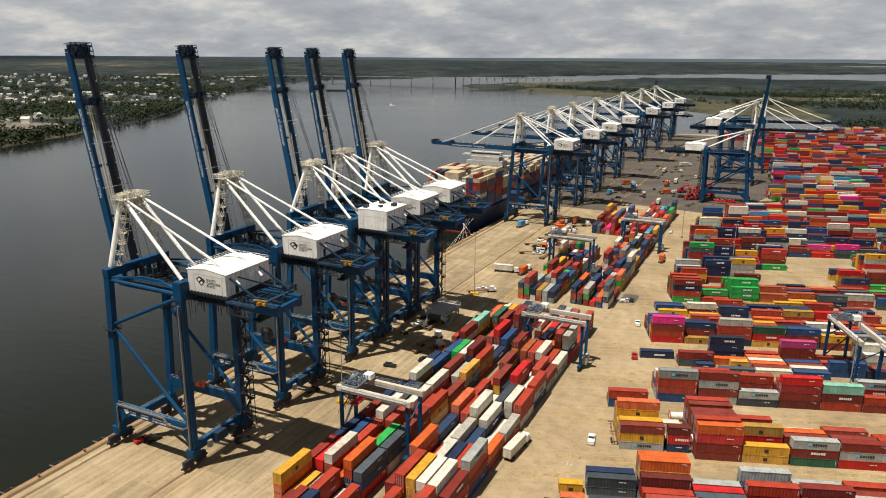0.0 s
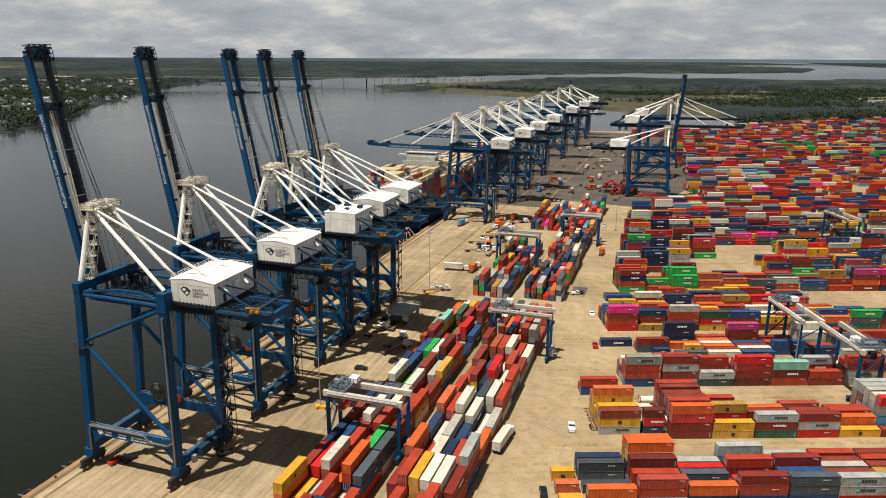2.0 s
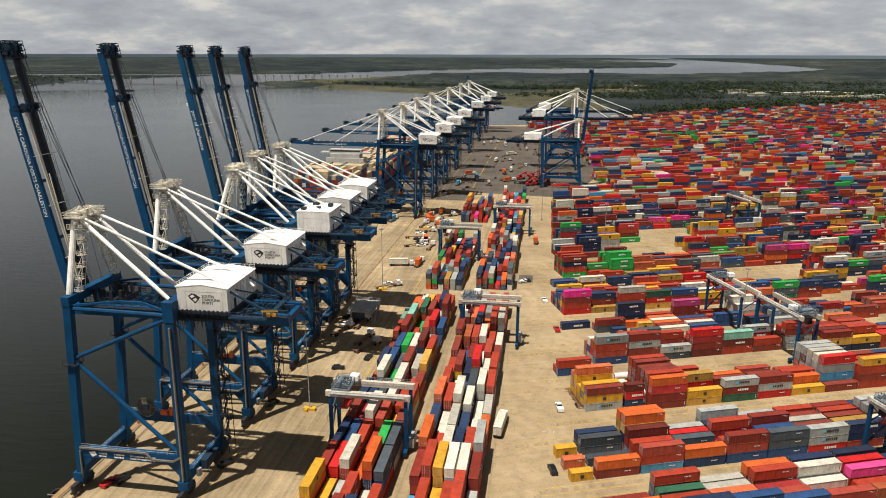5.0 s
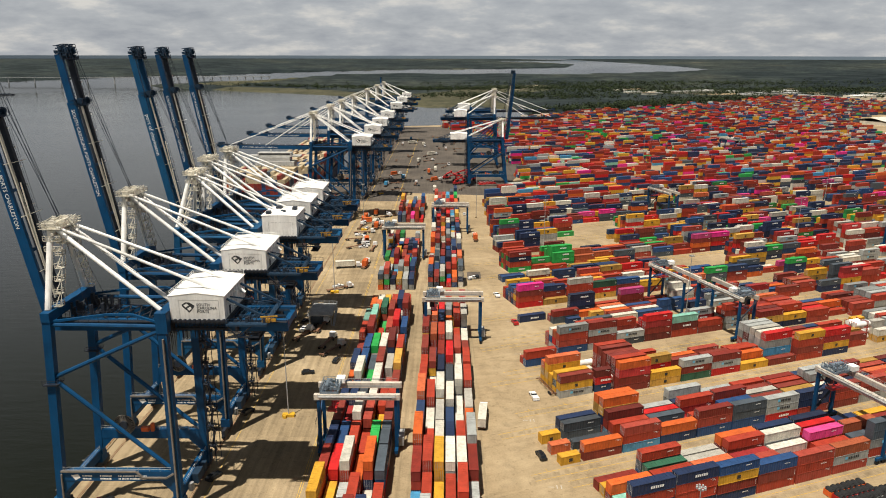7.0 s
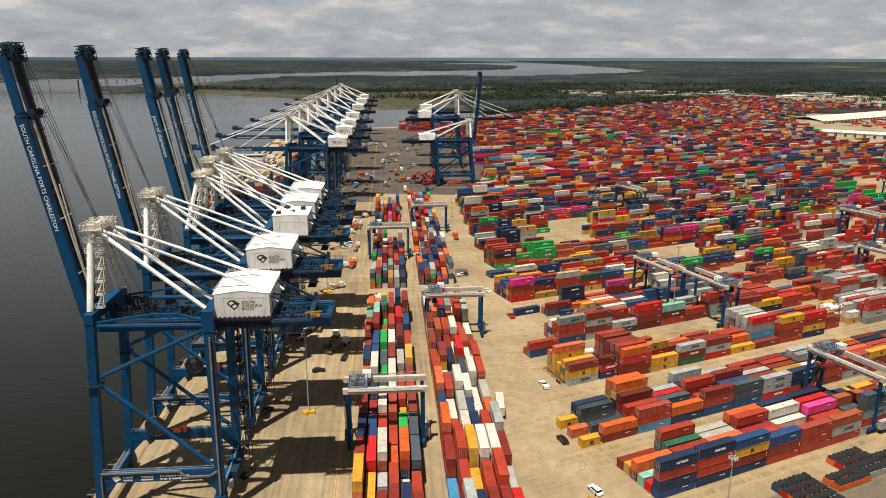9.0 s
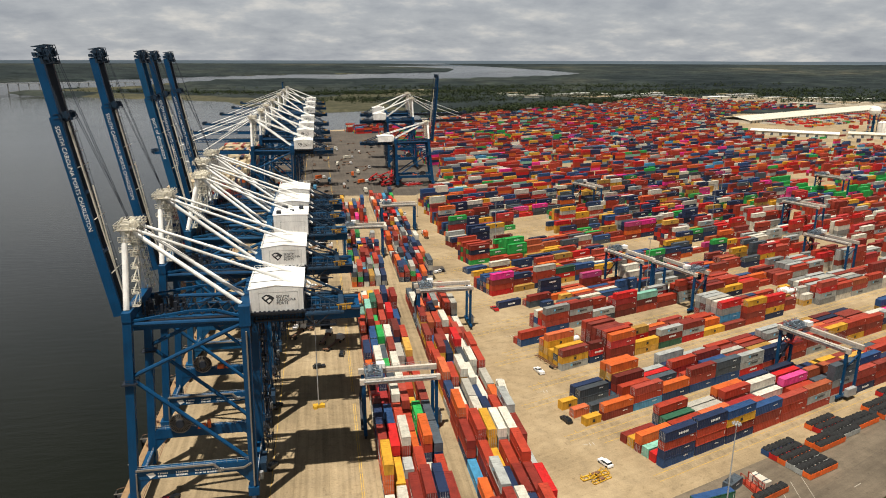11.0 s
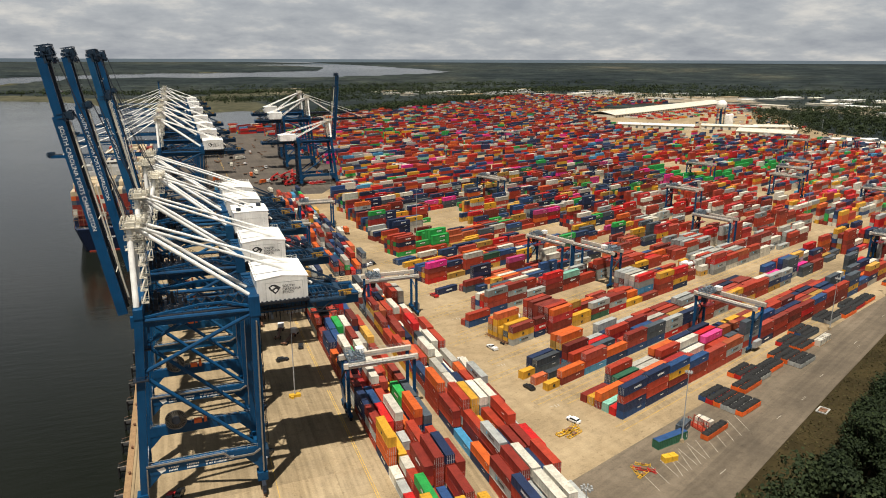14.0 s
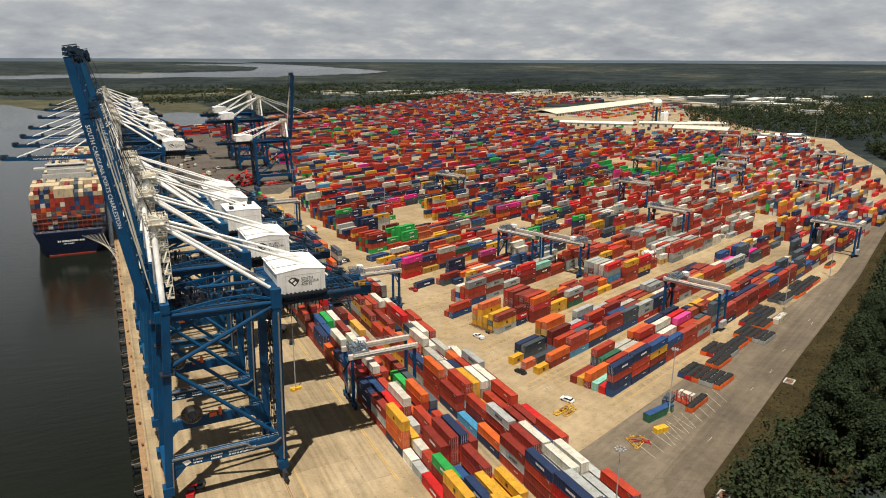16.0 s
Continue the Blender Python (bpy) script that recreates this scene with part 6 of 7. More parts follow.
# strips and yellow lines beside every yard block
ylines = Mesh()
for v0, ua, ub in ((-50.5, 128, 330), (-23.0, 120, 350), (8.5, 130, 380), (36.3, 138, 400), (64.5, 150, 420), (91.6, 158, 440), (116.0, 166, 460), (140.4, 176, 480), (168.5, 190, 500), (197.0, 200, 520)):
    for va, vb in ((v0 - 3.4, v0 - 2.0), (v0 + 18.6, v0 + 20.0)):
        p = [yard_xy(ua, va), yard_xy(ub, va), yard_xy(ub, vb), yard_xy(ua, vb)]
        strip.prism(p, -0.2, 0.01)
    for v in (v0 - 4.0, v0 - 1.2, v0 + 17.8, v0 + 20.6):
        a, b = yard_xy(ua, v), yard_xy(ub, v)
        ylines.beam((*a, 0.012), (*b, 0.012), 0.16, 0.01)
    for k in range(int((ub - ua) / 12.67)):
        a, b = yard_xy(ua + 5 + k * 12.67, v0 - 1.2), yard_xy(ua + 5 + k * 12.67, v0 + 0.2)
        ylines.beam((*a, 0.012), (*b, 0.012), 0.16, 0.01)
thing("yard_line", "faded yellow lines along the container rows", "road marking", kind="structure", data=ylines.data("yard_line", M["line_yellow"]))
# old asphalt; part of its dark brown is cloud shade put into the colour
thing("old_paving", "dusty brown old asphalt with cloud shade in its colour round the far cranes", "paving", kind="structure", data=Mesh().prism([(2.2, 376), (62.5, 376), (63, 410), (128, 400), (150, 440), (185, 560), (205, 955), (2.2, 945)], -0.2, 0.012).data("old_paving", M["lot"]))
thing("runway_strip", "pale concrete runway strips for the gantry wheels", "paving", kind="structure", data=strip.data("runway_strip", M["apron"]))


# ---------------- small buildings, masts, vehicles ----------------
def light_mast(h, base_yellow):
    m = thing("light_mast", "tall galvanised floodlight mast", "light mast", "floodlight masts")
    part("pole", Mesh().tube((0, 0, 0), (0, 0, h), 0.2, 8, 0.1), M["steel"], m)
    hd = Mesh()
    for k in range(8):
        a = math.pi * k / 4
        hd.box(0.9 * math.cos(a) - 0.17, 0.9 * math.cos(a) + 0.17, 0.9 * math.sin(a) - 0.17, 0.9 * math.sin(a) + 0.17, h - 0.4, h)
        hd.beam((0, 0, h - 0.2), (0.9 * math.cos(a), 0.9 * math.sin(a), h - 0.2), 0.08, 0.08)
    part("lamp_ring", hd, M["steel"], m, kind="stuff")
    if base_yellow:
        part("base", Mesh().box(-1.9, 1.9, -0.7, 0.7, 0, 1.0).box(-1.5, -0.5, -1.5, -0.7, 0, 0.9).box(0.6, 1.4, 0.7, 1.4, 0, 0.9), M["yellow"], m, "yellow concrete barrier base")
    else:
        part("base", Mesh().tube((0, 0, 0), (0, 0, 1.0), 0.7, 10, 0.55), M["apron"], m)
    return m


mast = light_mast(30.0, True)
mast.matrix_basis = pose(49.3, 48, 0)
for y in (164, 285, 405):
    copy_thing(mast, pose(45.5, y, 0))
mast2 = light_mast(32.0, False)
mast2.matrix_basis = pose(153, 228, 0)
for x, y in ((196, 119), (119, 320), (300, 240), (420, 180), (380, 360), (520, 300), (640, 400), (560, 560), (300, 560), (420, 700), (620, 760), (820, 520), (900, 480), (780, 380)):
    copy_thing(mast2, pose(x, y, 0))


mast3 = light_mast(22.6, False)
mast3.matrix_basis = pose(151.1, -20.0, 0)
mast4 = light_mast(38.0, False)
mast4.matrix_basis = pose(80.8, -76.2, 0)
copy_thing(mast3, pose(267.2, 29.4, 0))
copy_thing(mast3, pose(330, 52, 0))


def car(paint_mat, label, pickup=False, van=False):
    c = thing("pickup_truck" if pickup else "car", label, "car", "parked vehicles")
    L, w = (5.6, 0.98) if pickup else (4.7, 0.92)
    body = Mesh()
    body.hexa([(-L / 2, -w, 0.35), (L / 2, -w, 0.35), (L / 2, w, 0.35), (-L / 2, w, 0.35), (-L / 2 + 0.1, -w, 0.95), (L / 2 - 0.15, -w, 0.88), (L / 2 - 0.15, w, 0.88), (-L / 2 + 0.1, w, 0.95)])
    if pickup:
        body.box(-L / 2 + 0.1, -0.35, -w, -w + 0.1, 0.9, 1.2).box(-L / 2 + 0.1, -0.35, w - 0.1, w, 0.9, 1.2).box(-L / 2 + 0.05, -L / 2 + 0.15, -w, w, 0.9, 1.2)
    part("body", body, paint_mat, c)
    a, b = (-0.35, 1.5) if pickup else (-1.9, 1.1)
    part("cabin", Mesh().hexa([(a, -w + 0.06, 0.9), (b, -w + 0.06, 0.9), (b, w - 0.06, 0.9), (a, w - 0.06, 0.9), (a + 0.25, -w + 0.2, 1.45), (b - 0.6, -w + 0.2, 1.45), (b - 0.6, w - 0.2, 1.45), (a + 0.25, w - 0.2, 1.45)]), M["glass"], c)
    part("roof", Mesh().box(a + 0.25, b - 0.6, -w + 0.2, w - 0.2, 1.45, 1.5), paint_mat, c)
    for x in (-L / 2 + 0.9, L / 2 - 0.9):
        for y in (-w + 0.05, w - 0.05):
            part("wheel", Mesh().tube((x, y - 0.12, 0.34), (x, y + 0.12, 0.34), 0.34, 10), M["rubber"], c)
    return c


white_p = car(M["car_white"], "white pickup truck parked on the yard paving", True)
white_p.matrix_basis = pose(127.3, 61, 0, 0, 0, 100)
black_c = car(M["car_black"], "black car parked on the paving")
black_c.matrix_basis = pose(125, 26, 0, 0, 0, 105)
red_p = car(M["red"], "red pickup truck parked on the paving", True)
red_p.matrix_basis = pose(127.2, 126, 0, 0, 0, 100)
white_c = car(M["car_white"], "white car parked on the paving")
white_c.matrix_basis = pose(127.5, 1.5, 0, 0, 0, 110)
copy_thing(red_p, pose(10.5, 3.2, 0, 0, 0, 75))
copy_thing(black_c, pose(12.9, 4.4, 0, 0, 0, 75))
for x, y, a in ((36.6, 15.5, 60), (36, 50, 60), (49.5, 78, 10), (114, 188, 95), (58, 88, 80), (39, 126, 70), (44, 122, 85), (50, 245, 60)):
    copy_thing(black_c, pose(x, y, 0, 0, 0, a))
for x, y, a in ((46, 172, 40), (50, 243, 20), (50, 259, 15), (112, 186, 30), (40, 118, 80), (122, 160, 100), (111, 330, 90), (47, 288, 80), (60, 470, 90), (95, 480, 10)):
    copy_thing(white_p, pose(x, y, 0, 0, 0, a))


def yard_truck(load, label):
    t = thing("yard_truck", label, "truck", "yard trucks")
    part("cab", Mesh().box(4.6, 6.4, -1.15, 1.15, 0.9, 2.9).box(6.4, 7.4, -1.1, 1.1, 0.8, 1.7), M["car_white"], t)
    part("window", Mesh().box(6.41, 6.45, -1.0, 1.0, 1.9, 2.7), M["glass"], t)
    part("chassis", Mesh().box(-6.2, 6.2, -0.5, 0.5, 0.95, 1.25).box(-6.2, -5.9, -1.2, 1.2, 0.9, 1.3).box(3.4, 3.8, -1.2, 1.2, 0.9, 1.3), M["rail"], t)
    for x in (-5.2, -4.0, 3.6, 6.4):
        for y in (-1.0, 1.0):
            part("wheel", Mesh().tube((x, y - 0.22, 0.5), (x, y + 0.22, 0.5), 0.5, 10), M["rubber"], t)
    if load:
        part("load", container_body(10.0 if load == "w" else 6.06, 2.7), M[load], t).matrix_basis = Matrix.Translation((-1.3, 0, 1.3))
    return t


tr_w = yard_truck("w", "yard truck with a white box trailer beside the stack")
tr_w.matrix_basis = pose(109.6, 46, 0, 0, 0, 84)
tr_e = yard_truck("", "white yard truck pulling an empty skeletal trailer")
tr_e.matrix_basis = pose(47, 168, 0, 0, 0, 35)
tr_o = yard_truck("o", "yard truck carrying a short orange container")
tr_o.matrix_basis = pose(116, 262, 0, 0, 0, 92)
tr_s = yard_truck("s", "yard truck carrying a short blue container")
tr_s.matrix_basis = pose(20, 303, 0, 0, 0, 80)
rng = random.Random(17)
for k in range(52):
    x, y = rng.choice(((rng.uniform(42, 60), rng.uniform(270, 820)), (rng.uniform(66, 100), rng.uniform(415, 760)), (rng.uniform(40, 57), rng.uniform(200, 330))))
    src = rng.choice((tr_e, tr_e, tr_e, tr_e, tr_o, black_c, black_c, white_p, tr_s, tr_w))
    copy_thing(src, pose(x, y, 0, 0, 0, rng.choice((88, 92, 85, 40, 10, -80))))
for x, y, a in ((41, 111, 70), (55, 97, 60), (47, 120, 80), (52, 104, 75)):
    copy_thing(tr_e, pose(x, y, 0, 0, 0, a))


def spreader_frame(mat, label, name="spreader_frame"):
    f = thing(name, label, "lifting frame")
    fr = Mesh().box(-6.0, 6.0, -1.2, -0.9, 0.3, 0.7).box(-6.0, 6.0, 0.9, 1.2, 0.3, 0.7)
    for x in (-6.0, -3.0, 0, 3.0, 5.7):
        fr.box(x, x + 0.3, -1.2, 1.2, 0.3, 0.65)
    part("frame", fr, mat, f)
    lg = Mesh()
    for x in (-5.8, -2, 2, 5.6):
        for y in (-1.05, 1.05):
            lg.box(x, x + 0.2, y - 0.1, y + 0.1, 0, 1.6)
        lg.box(x, x + 0.2, -1.05, 1.05, 1.5, 1.65)
    part("upright", lg, mat, f)
    part("head_block", Mesh().box(-1.4, 1.4, -0.8, 0.8, 0.7, 1.5), M["rail"], f)
    return f


sf = spreader_frame(M["yellow"], "yellow steel lifting frame standing on the paving")
sf.matrix_basis = pose(122.5, -3.5, 0, 0, 0, 15) @ Matrix.Scale(0.72, 4)
copy_thing(sf, pose(123.6, -5.6, 0, 0, 0, 22) @ Matrix.Scale(0.72, 4))
copy_thing(sf, pose(122.8, -4.4, 1.19, 0, 0, 40) @ Matrix.Scale(0.66, 4))
copy_thing(sf, pose(133.0, -26.0, 0, 0, 0, -35) @ Matrix.Scale(0.5, 4))
sr = spreader_frame(M["red"], "red steel lifting frame on the paving")
sr.matrix_basis = pose(131.8, -28.2, 0, 0, 0, -35) @ Matrix.Scale(0.5, 4)
for x, y, a, k, src in ((130.2, -30.0, 25, 0.55, sf), (133.4, -29.4, -75, 0.55, sr), (129.2, -27.6, 80, 0.5, sf)):
    copy_thing(src, pose(x, y, 0, 0, 0, a) @ Matrix.Scale(k, 4))
yb = thing("equipment_case", "yellow steel equipment case on the paving", "case", at=pose(141.5, -26.6, 0, 0, 0, 0))
part("body", Mesh().box(-2.2, 2.2, -1.0, 1.0, 0, 1.6), M["yellow"], yb)
part("rib", Mesh().box(-1.5, -1.3, -1.06, 1.06, 0, 1.7).box(0, 0.2, -1.06, 1.06, 0, 1.7).box(1.4, 1.6, -1.06, 1.06, 0, 1.7), M["yellow"], yb)


def reach_stacker(m):
    r = thing("reach_stacker", "red reach stacker parked on the dusty lot", "reach stacker", "reach stackers", at=m)
    part("body", Mesh().box(-3.6, 3.2, -1.4, 1.4, 1.0, 2.3).box(-3.8, -2.4, -1.5, 1.5, 1.2, 3.0), M["red"], r)
    part("cabin", Mesh().box(-1.2, 0.6, -0.9, 0.9, 2.3, 4.0), M["glass"], r)
    part("boom", Mesh().beam((-3.0, 0, 3.6), (5.6, 0, 6.6), 0.9, 0.9), M["red"], r)
    part("spreader", Mesh().box(5.0, 6.0, -3.6, 3.6, 4.6, 5.2).box(5.3, 5.7, -0.5, 0.5, 5.2, 6.6), M["red"], r)
    for x, rad in ((-2.6, 0.8), (2.3, 0.95)):
        for y in (-1.6, 1.6):
            part("wheel", Mesh().tube((x, y - 0.4, rad), (x, y + 0.4, rad), rad, 12), M["rubber"], r)
    return r


rs = reach_stacker(pose(108, 447, 0, 0, 0, 30))
for x, y, a in ((114, 452, 60), (107, 462, 110), (110, 486, 10), (118, 492, 80), (121, 470, 150), (99, 476, 40)):
    copy_thing(rs, pose(x, y, 0, 0, 0, a))
for k in range(5):
    container("R", pose(127 + k * 3.0, 452 + k * 1.2, 0.02, 0, 0, 110), 12.19, 0.65, 0, "red flat racks on the lot")
skel = thing("skeletal_trailer", "rust-brown empty skeletal trailer on the paving", "trailer", at=pose(132.3, 67.4, 0, 0, 0, 108))
part("frame", Mesh().box(-6.0, 6.0, -0.5, -0.3, 0.9, 1.2).box(-6.0, 6.0, 0.3, 0.5, 0.9, 1.2).box(-6.0, -5.7, -1.2, 1.2, 0.9, 1.2).box(5.7, 6.0, -1.2, 1.2, 0.9, 1.2).box(-0.2, 0.2, -1.1, 1.1, 0.95, 1.15), M["rail"], skel)
for x in (-4.8, -3.6):
    for y in (-0.95, 0.95):
        part("wheel", Mesh().tube((x, y - 0.22, 0.5), (x, y + 0.22, 0.5), 0.5, 10), M["rubber"], skel)
part("landing_leg", Mesh().box(3.2, 3.4, -0.6, -0.4, 0, 0.9).box(3.2, 3.4, 0.4, 0.6, 0, 0.9), M["rail"], skel)

for k in range(26):
    x, y = rng.choice(((rng.uniform(38, 60), rng.uniform(330, 800)), (rng.uniform(68, 125), rng.uniform(415, 820))))
    copy_thing(skel, pose(x, y, 0, 0, 0, rng.choice((90, 85, 95, 20, 70))))

# open-top bins with covered loads, along the edge of the yard
BINS = "bRogkogoogokoog"
rng = random.Random(6)


def bin_box(code, label):
    b = thing("open_bin", label, "bin", "open bins")
    L, w, h, t = 6.0, 1.2, 1.7, 0.1
    shell = Mesh().box(-L, L, -w, w, 0.15, 0.3).box(-L, L, -w, -w + t, 0.3, h).box(-L, L, w - t, w, 0.3, h).box(-L, -L + t, -w + t, w - t, 0.3, h).box(L - t, L, -w + t, w - t, 0.3, h)
    for k in range(10):
        x = -L + 0.6 + k * 1.2
        shell.box(x, x + 0.12, -w - 0.06, -w, 0.3, h).box(x, x + 0.12, w, w + 0.06, 0.3, h)
    part("shell", shell, M["orange"] if code == "o" else M[code], b)
    for k in range(7):
        x = -5.15 + k * 1.72
        r = 0.86 + 0.1 * math.sin(k * 2.1)
        load = Mesh().tube((x, -0.7, 1.55), (x, 0.7, 1.55), r, 9).tube((x, -1.08, 1.5), (x, -0.7, 1.55), r * 0.72, 9, r).tube((x, 0.7, 1.55), (x, 1.08, 1.5), r, 9, r * 0.72)
        part("covered_load", load, M["tarp"], b, "lumpy black tarpaulin cover")
    return b


bins = {c: bin_box(c, lab) for c, lab in (("o", "orange open-top bin with a black covered load"), ("g", "grey open-top bin with a black covered load"), ("k", "slate open-top bin with a black covered load"), ("R", "red open-top bin with a black covered load"), ("b", "blue open-top bin with a black covered load"))}
first = set()
# bay start u, south side v, bins from south to north
groups = [(141.5, -74.3, "o"), (163.2, -74.0, "oggoRb"), (178.5, -67.0, "oo"), (187.5, -66.0, "ggRo"), (199.0, -65.2, "ok"), (213.5, -70.5, "ggoko"), (228.0, -64.5, "ookR"), (243.0, -60.0, "kbo"),
          (267.5, -59.4, "gkk"), (280.2, -61.0, "ok"), (293.0, -60.2, "Rkk"), (306.2, -60.0, "ok"), (344.0, -56.4, "o")]
for u, v, row in groups:
    for k, code in enumerate(row):
        m = pose(*yard_xy(u + 6.0 + rng.uniform(-0.15, 0.15), v + 1.3 + k * 2.56), 0, 0, 0, math.degrees(YA) + rng.uniform(-1, 1))
        if code in first:
            copy_thing(bins[code], m)
        else:
            bins[code].matrix_basis = m
            first.add(code)
gc = container("e", pose(147.5, -19.2, 0.02, 0, 0, 10), 12.19, 2.59, 0, "containers at the yard edge")
part("tarpaulin", Mesh().box(-6.0, 6.0, -1.15, 1.15, 2.6, 2.68), M["b"], gc, "blue tarpaulin roof cover")
container("k", pose(156.0, -14.5, 0.02, 0, 0, 30), 6.06, 2.59, 0, "containers at the yard edge")
wc = thing("wrapped_crate", "white wrapped crate with straps beside the bins", "crate", "wrapped crates", at=pose(*yard_xy(242.0, -65.2), 0, 0, 0, math.degrees(YA)))
part("pallet", Mesh().box(-2.6, 2.6, -1.3, 1.3, 0, 0.2), M["timber"], wc)
part("wrapping", Mesh().box(-2.5, 2.5, -1.2, 1.2, 0.2, 2.5), M["cream"], wc)
for x in (-1.4, 1.4):
    part("strap", Mesh().box(x - 0.15, x + 0.15, -1.23, 1.23, 0.2, 2.53), M["k"], wc)
copy_thing(wc, pose(*yard_xy(248.0, -65.0), 0, 0, 0, math.degrees(YA)))
copy_thing(wc, pose(*yard_xy(149.5, -68.6), 0, 0, 0, math.degrees(YA) + 90))
cage = thing("steel_cage", "rusty red open steel cage on the paving", "cage", at=pose(*yard_xy(147.0, -68.0), 0, 0, 0, math.degrees(YA) + 75))
for x in (-3.0, -1.0, 1.0, 3.0):
    for y in (-1.2, 1.2):
        part("post", Mesh().box(x - 0.1, x + 0.1, y - 0.1, y + 0.1, 0, 2.6), M["r"], cage)
part("base", Mesh().box(-3.1, 3.1, -1.3, 1.3, 0.0, 0.3), M["r"], cage)
for y in (-1.2, 1.2):
    for z in (1.3, 2.5):
        part("bar", Mesh().box(-3.1, 3.1, y - 0.07, y + 0.07, z, z + 0.14), M["r"], cage)

# concrete drain surrounds in the verge
drain = thing("drain_inlet", "pale concrete drain surround in the verge", "drain", "drain inlets", at=pose(206.3, -20.6, -0.16, 0, 0, 24))
for x0, x1, y0, y1 in ((-2.2, 2.2, -1.6, -1.2), (-2.2, 2.2, 1.2, 1.6), (-2.2, -1.8, -1.2, 1.2), (1.8, 2.2, -1.2, 1.2)):
    part("kerb", Mesh().box(x0, x1, y0, y1, 0, 0.35), M["ship_grey"], drain)
part("grate", Mesh().box(-1.8, 1.8, -1.2, 1.2, 0.05, 0.12), M["rail"], drain)
copy_thing(drain, pose(133.5, -58.0, -0.16, 0, 0, 24))

# grey platform building on the apron
pb = thing("platform_building", "grey steel platform building with outside stairs on the apron", "building", at=pose(46, 129, 0))
for x in (-4.5, 4.5):
    for y in (-6, 6):
        part("column", Mesh().box(x - 0.25, x + 0.25, y - 0.25, y + 0.25, 0, 4.4), M["steel"], pb)
part("deck", Mesh().box(-5.2, 5.2, -7, 7, 4.4, 5.0), M["steel"], pb)
part("parapet", Mesh().rail([(-5.2, -7, 5), (5.2, -7, 5), (5.2, 7, 5), (-5.2, 7, 5), (-5.2, -7, 5)], 1.1, 1.5, 0.1), M["steel"], pb)
part("stair", Mesh().beam((5.6, -7, 0.2), (5.6, 3, 4.7), 1.0, 0.25).beam((6.1, -7, 1.2), (6.1, 3, 5.7), 0.08, 0.1), M["steel"], pb)
part("cabin", Mesh().box(-4.2, 1.0, -5, 4.6, 0.1, 4.4), M["k"], pb)


# ---------------- warehouses, water tower, far buildings ----------------
def shed(x, y, turn, length, width, h, mat, label, rise=2.0):
    s = thing("warehouse", label, "warehouse", "warehouses", at=pose(x, y, 0, 0, 0, turn))
    part("wall", Mesh().box(-length / 2, length / 2, -width / 2, width / 2, 0, h), M["cream"], s)
    hw = width / 2 + 0.8
    rf = Mesh().hexa([(-length / 2 - 0.8, -hw, h), (length / 2 + 0.8, -hw, h), (length / 2 + 0.8, 0, h + rise), (-length / 2 - 0.8, 0, h + rise), (-length / 2 - 0.8, -hw, h + 0.3), (length / 2 + 0.8, -hw, h + 0.3), (length / 2 + 0.8, 0, h + rise + 0.3), (-length / 2 - 0.8, 0, h + rise + 0.3)])
    rf.hexa([(-length / 2 - 0.8, 0, h + rise), (length / 2 + 0.8, 0, h + rise), (length / 2 + 0.8, hw, h), (-length / 2 - 0.8, hw, h), (-length / 2 - 0.8, 0, h + rise + 0.3), (length / 2 + 0.8, 0, h + rise + 0.3), (length / 2 + 0.8, hw, h + 0.3), (-length / 2 - 0.8, hw, h + 0.3)])
    part("roof", rf, mat, s)
    for k in range(int(length / 12)):
        xx = -length / 2 + 6 + k * 12
        part("dock_door", Mesh().box(xx - 1.8, xx + 1.8, -width / 2 - 0.06, -width / 2, 0.3, 4.4), M["k"], s)
    return s


shed(1037, 1124, 27, 550, 64, 5, M["cream"], "very long pale-roofed warehouse beyond the container yard", 6.0)
shed(748, 772, -42, 118, 17, 6, M["white"], "low pale-roofed shed beside the yard", 2.5)
shed(848, 716, -40, 84, 14, 6, M["cream"], "low grey-roofed shed behind the yard", 2.5)
shed(838, 628, -54, 80, 42, 6, M["cream"], "pale workshop roof behind the yard", 3.5)
shed(840, 497, -25, 74, 46, 6, M["white"], "white-roofed maintenance shed at the yard edge", 4.0)
shed(912, 690, -30, 60, 30, 6, M["cream"], "small pale depot behind the yard", 2.5)
tower = thing("water_tower", "white and blue water tower on legs behind the yard", "water tower", at=pose(905, 800, 0))
bulb = Mesh()
ring = [(0.6, 26), (5, 27), (8, 30), (8.8, 34), (7.6, 37.6), (4.6, 40), (0.4, 41)]
for (ra, za), (rb, zb) in zip(ring, ring[1:]):
    for k in range(20):
        a, b = 2 * math.pi * k / 20, 2 * math.pi * (k + 1) / 20
        bulb.quad((ra * math.cos(a), ra * math.sin(a), za), (ra * math.cos(b), ra * math.sin(b), za), (rb * math.cos(b), rb * math.sin(b), zb), (rb * math.cos(a), rb * math.sin(a), zb))
part("tank", bulb, M["white"], tower)
part("riser", Mesh().tube((0, 0, 0), (0, 0, 27), 1.6, 12), M["crane_teal"], tower)
for k in range(6):
    a = math.pi * k / 3
    part("leg", Mesh().tube((7.5 * math.cos(a), 7.5 * math.sin(a), 0), (6.5 * math.cos(a), 6.5 * math.sin(a), 30), 0.5, 8), M["crane_teal"], tower)
silo = thing("silo", "white cylindrical silo beside the water tower", "silo", "silos", at=pose(900, 780, 0))
part("shell", Mesh().tube((0, 0, 0), (0, 0, 17), 3.4, 16).tube((0, 0, 17), (0, 0, 19), 3.4, 16, 0.6), M["white"], silo)
copy_thing(silo, pose(908, 783, 0))
copy_thing(silo, pose(916, 786, 0))

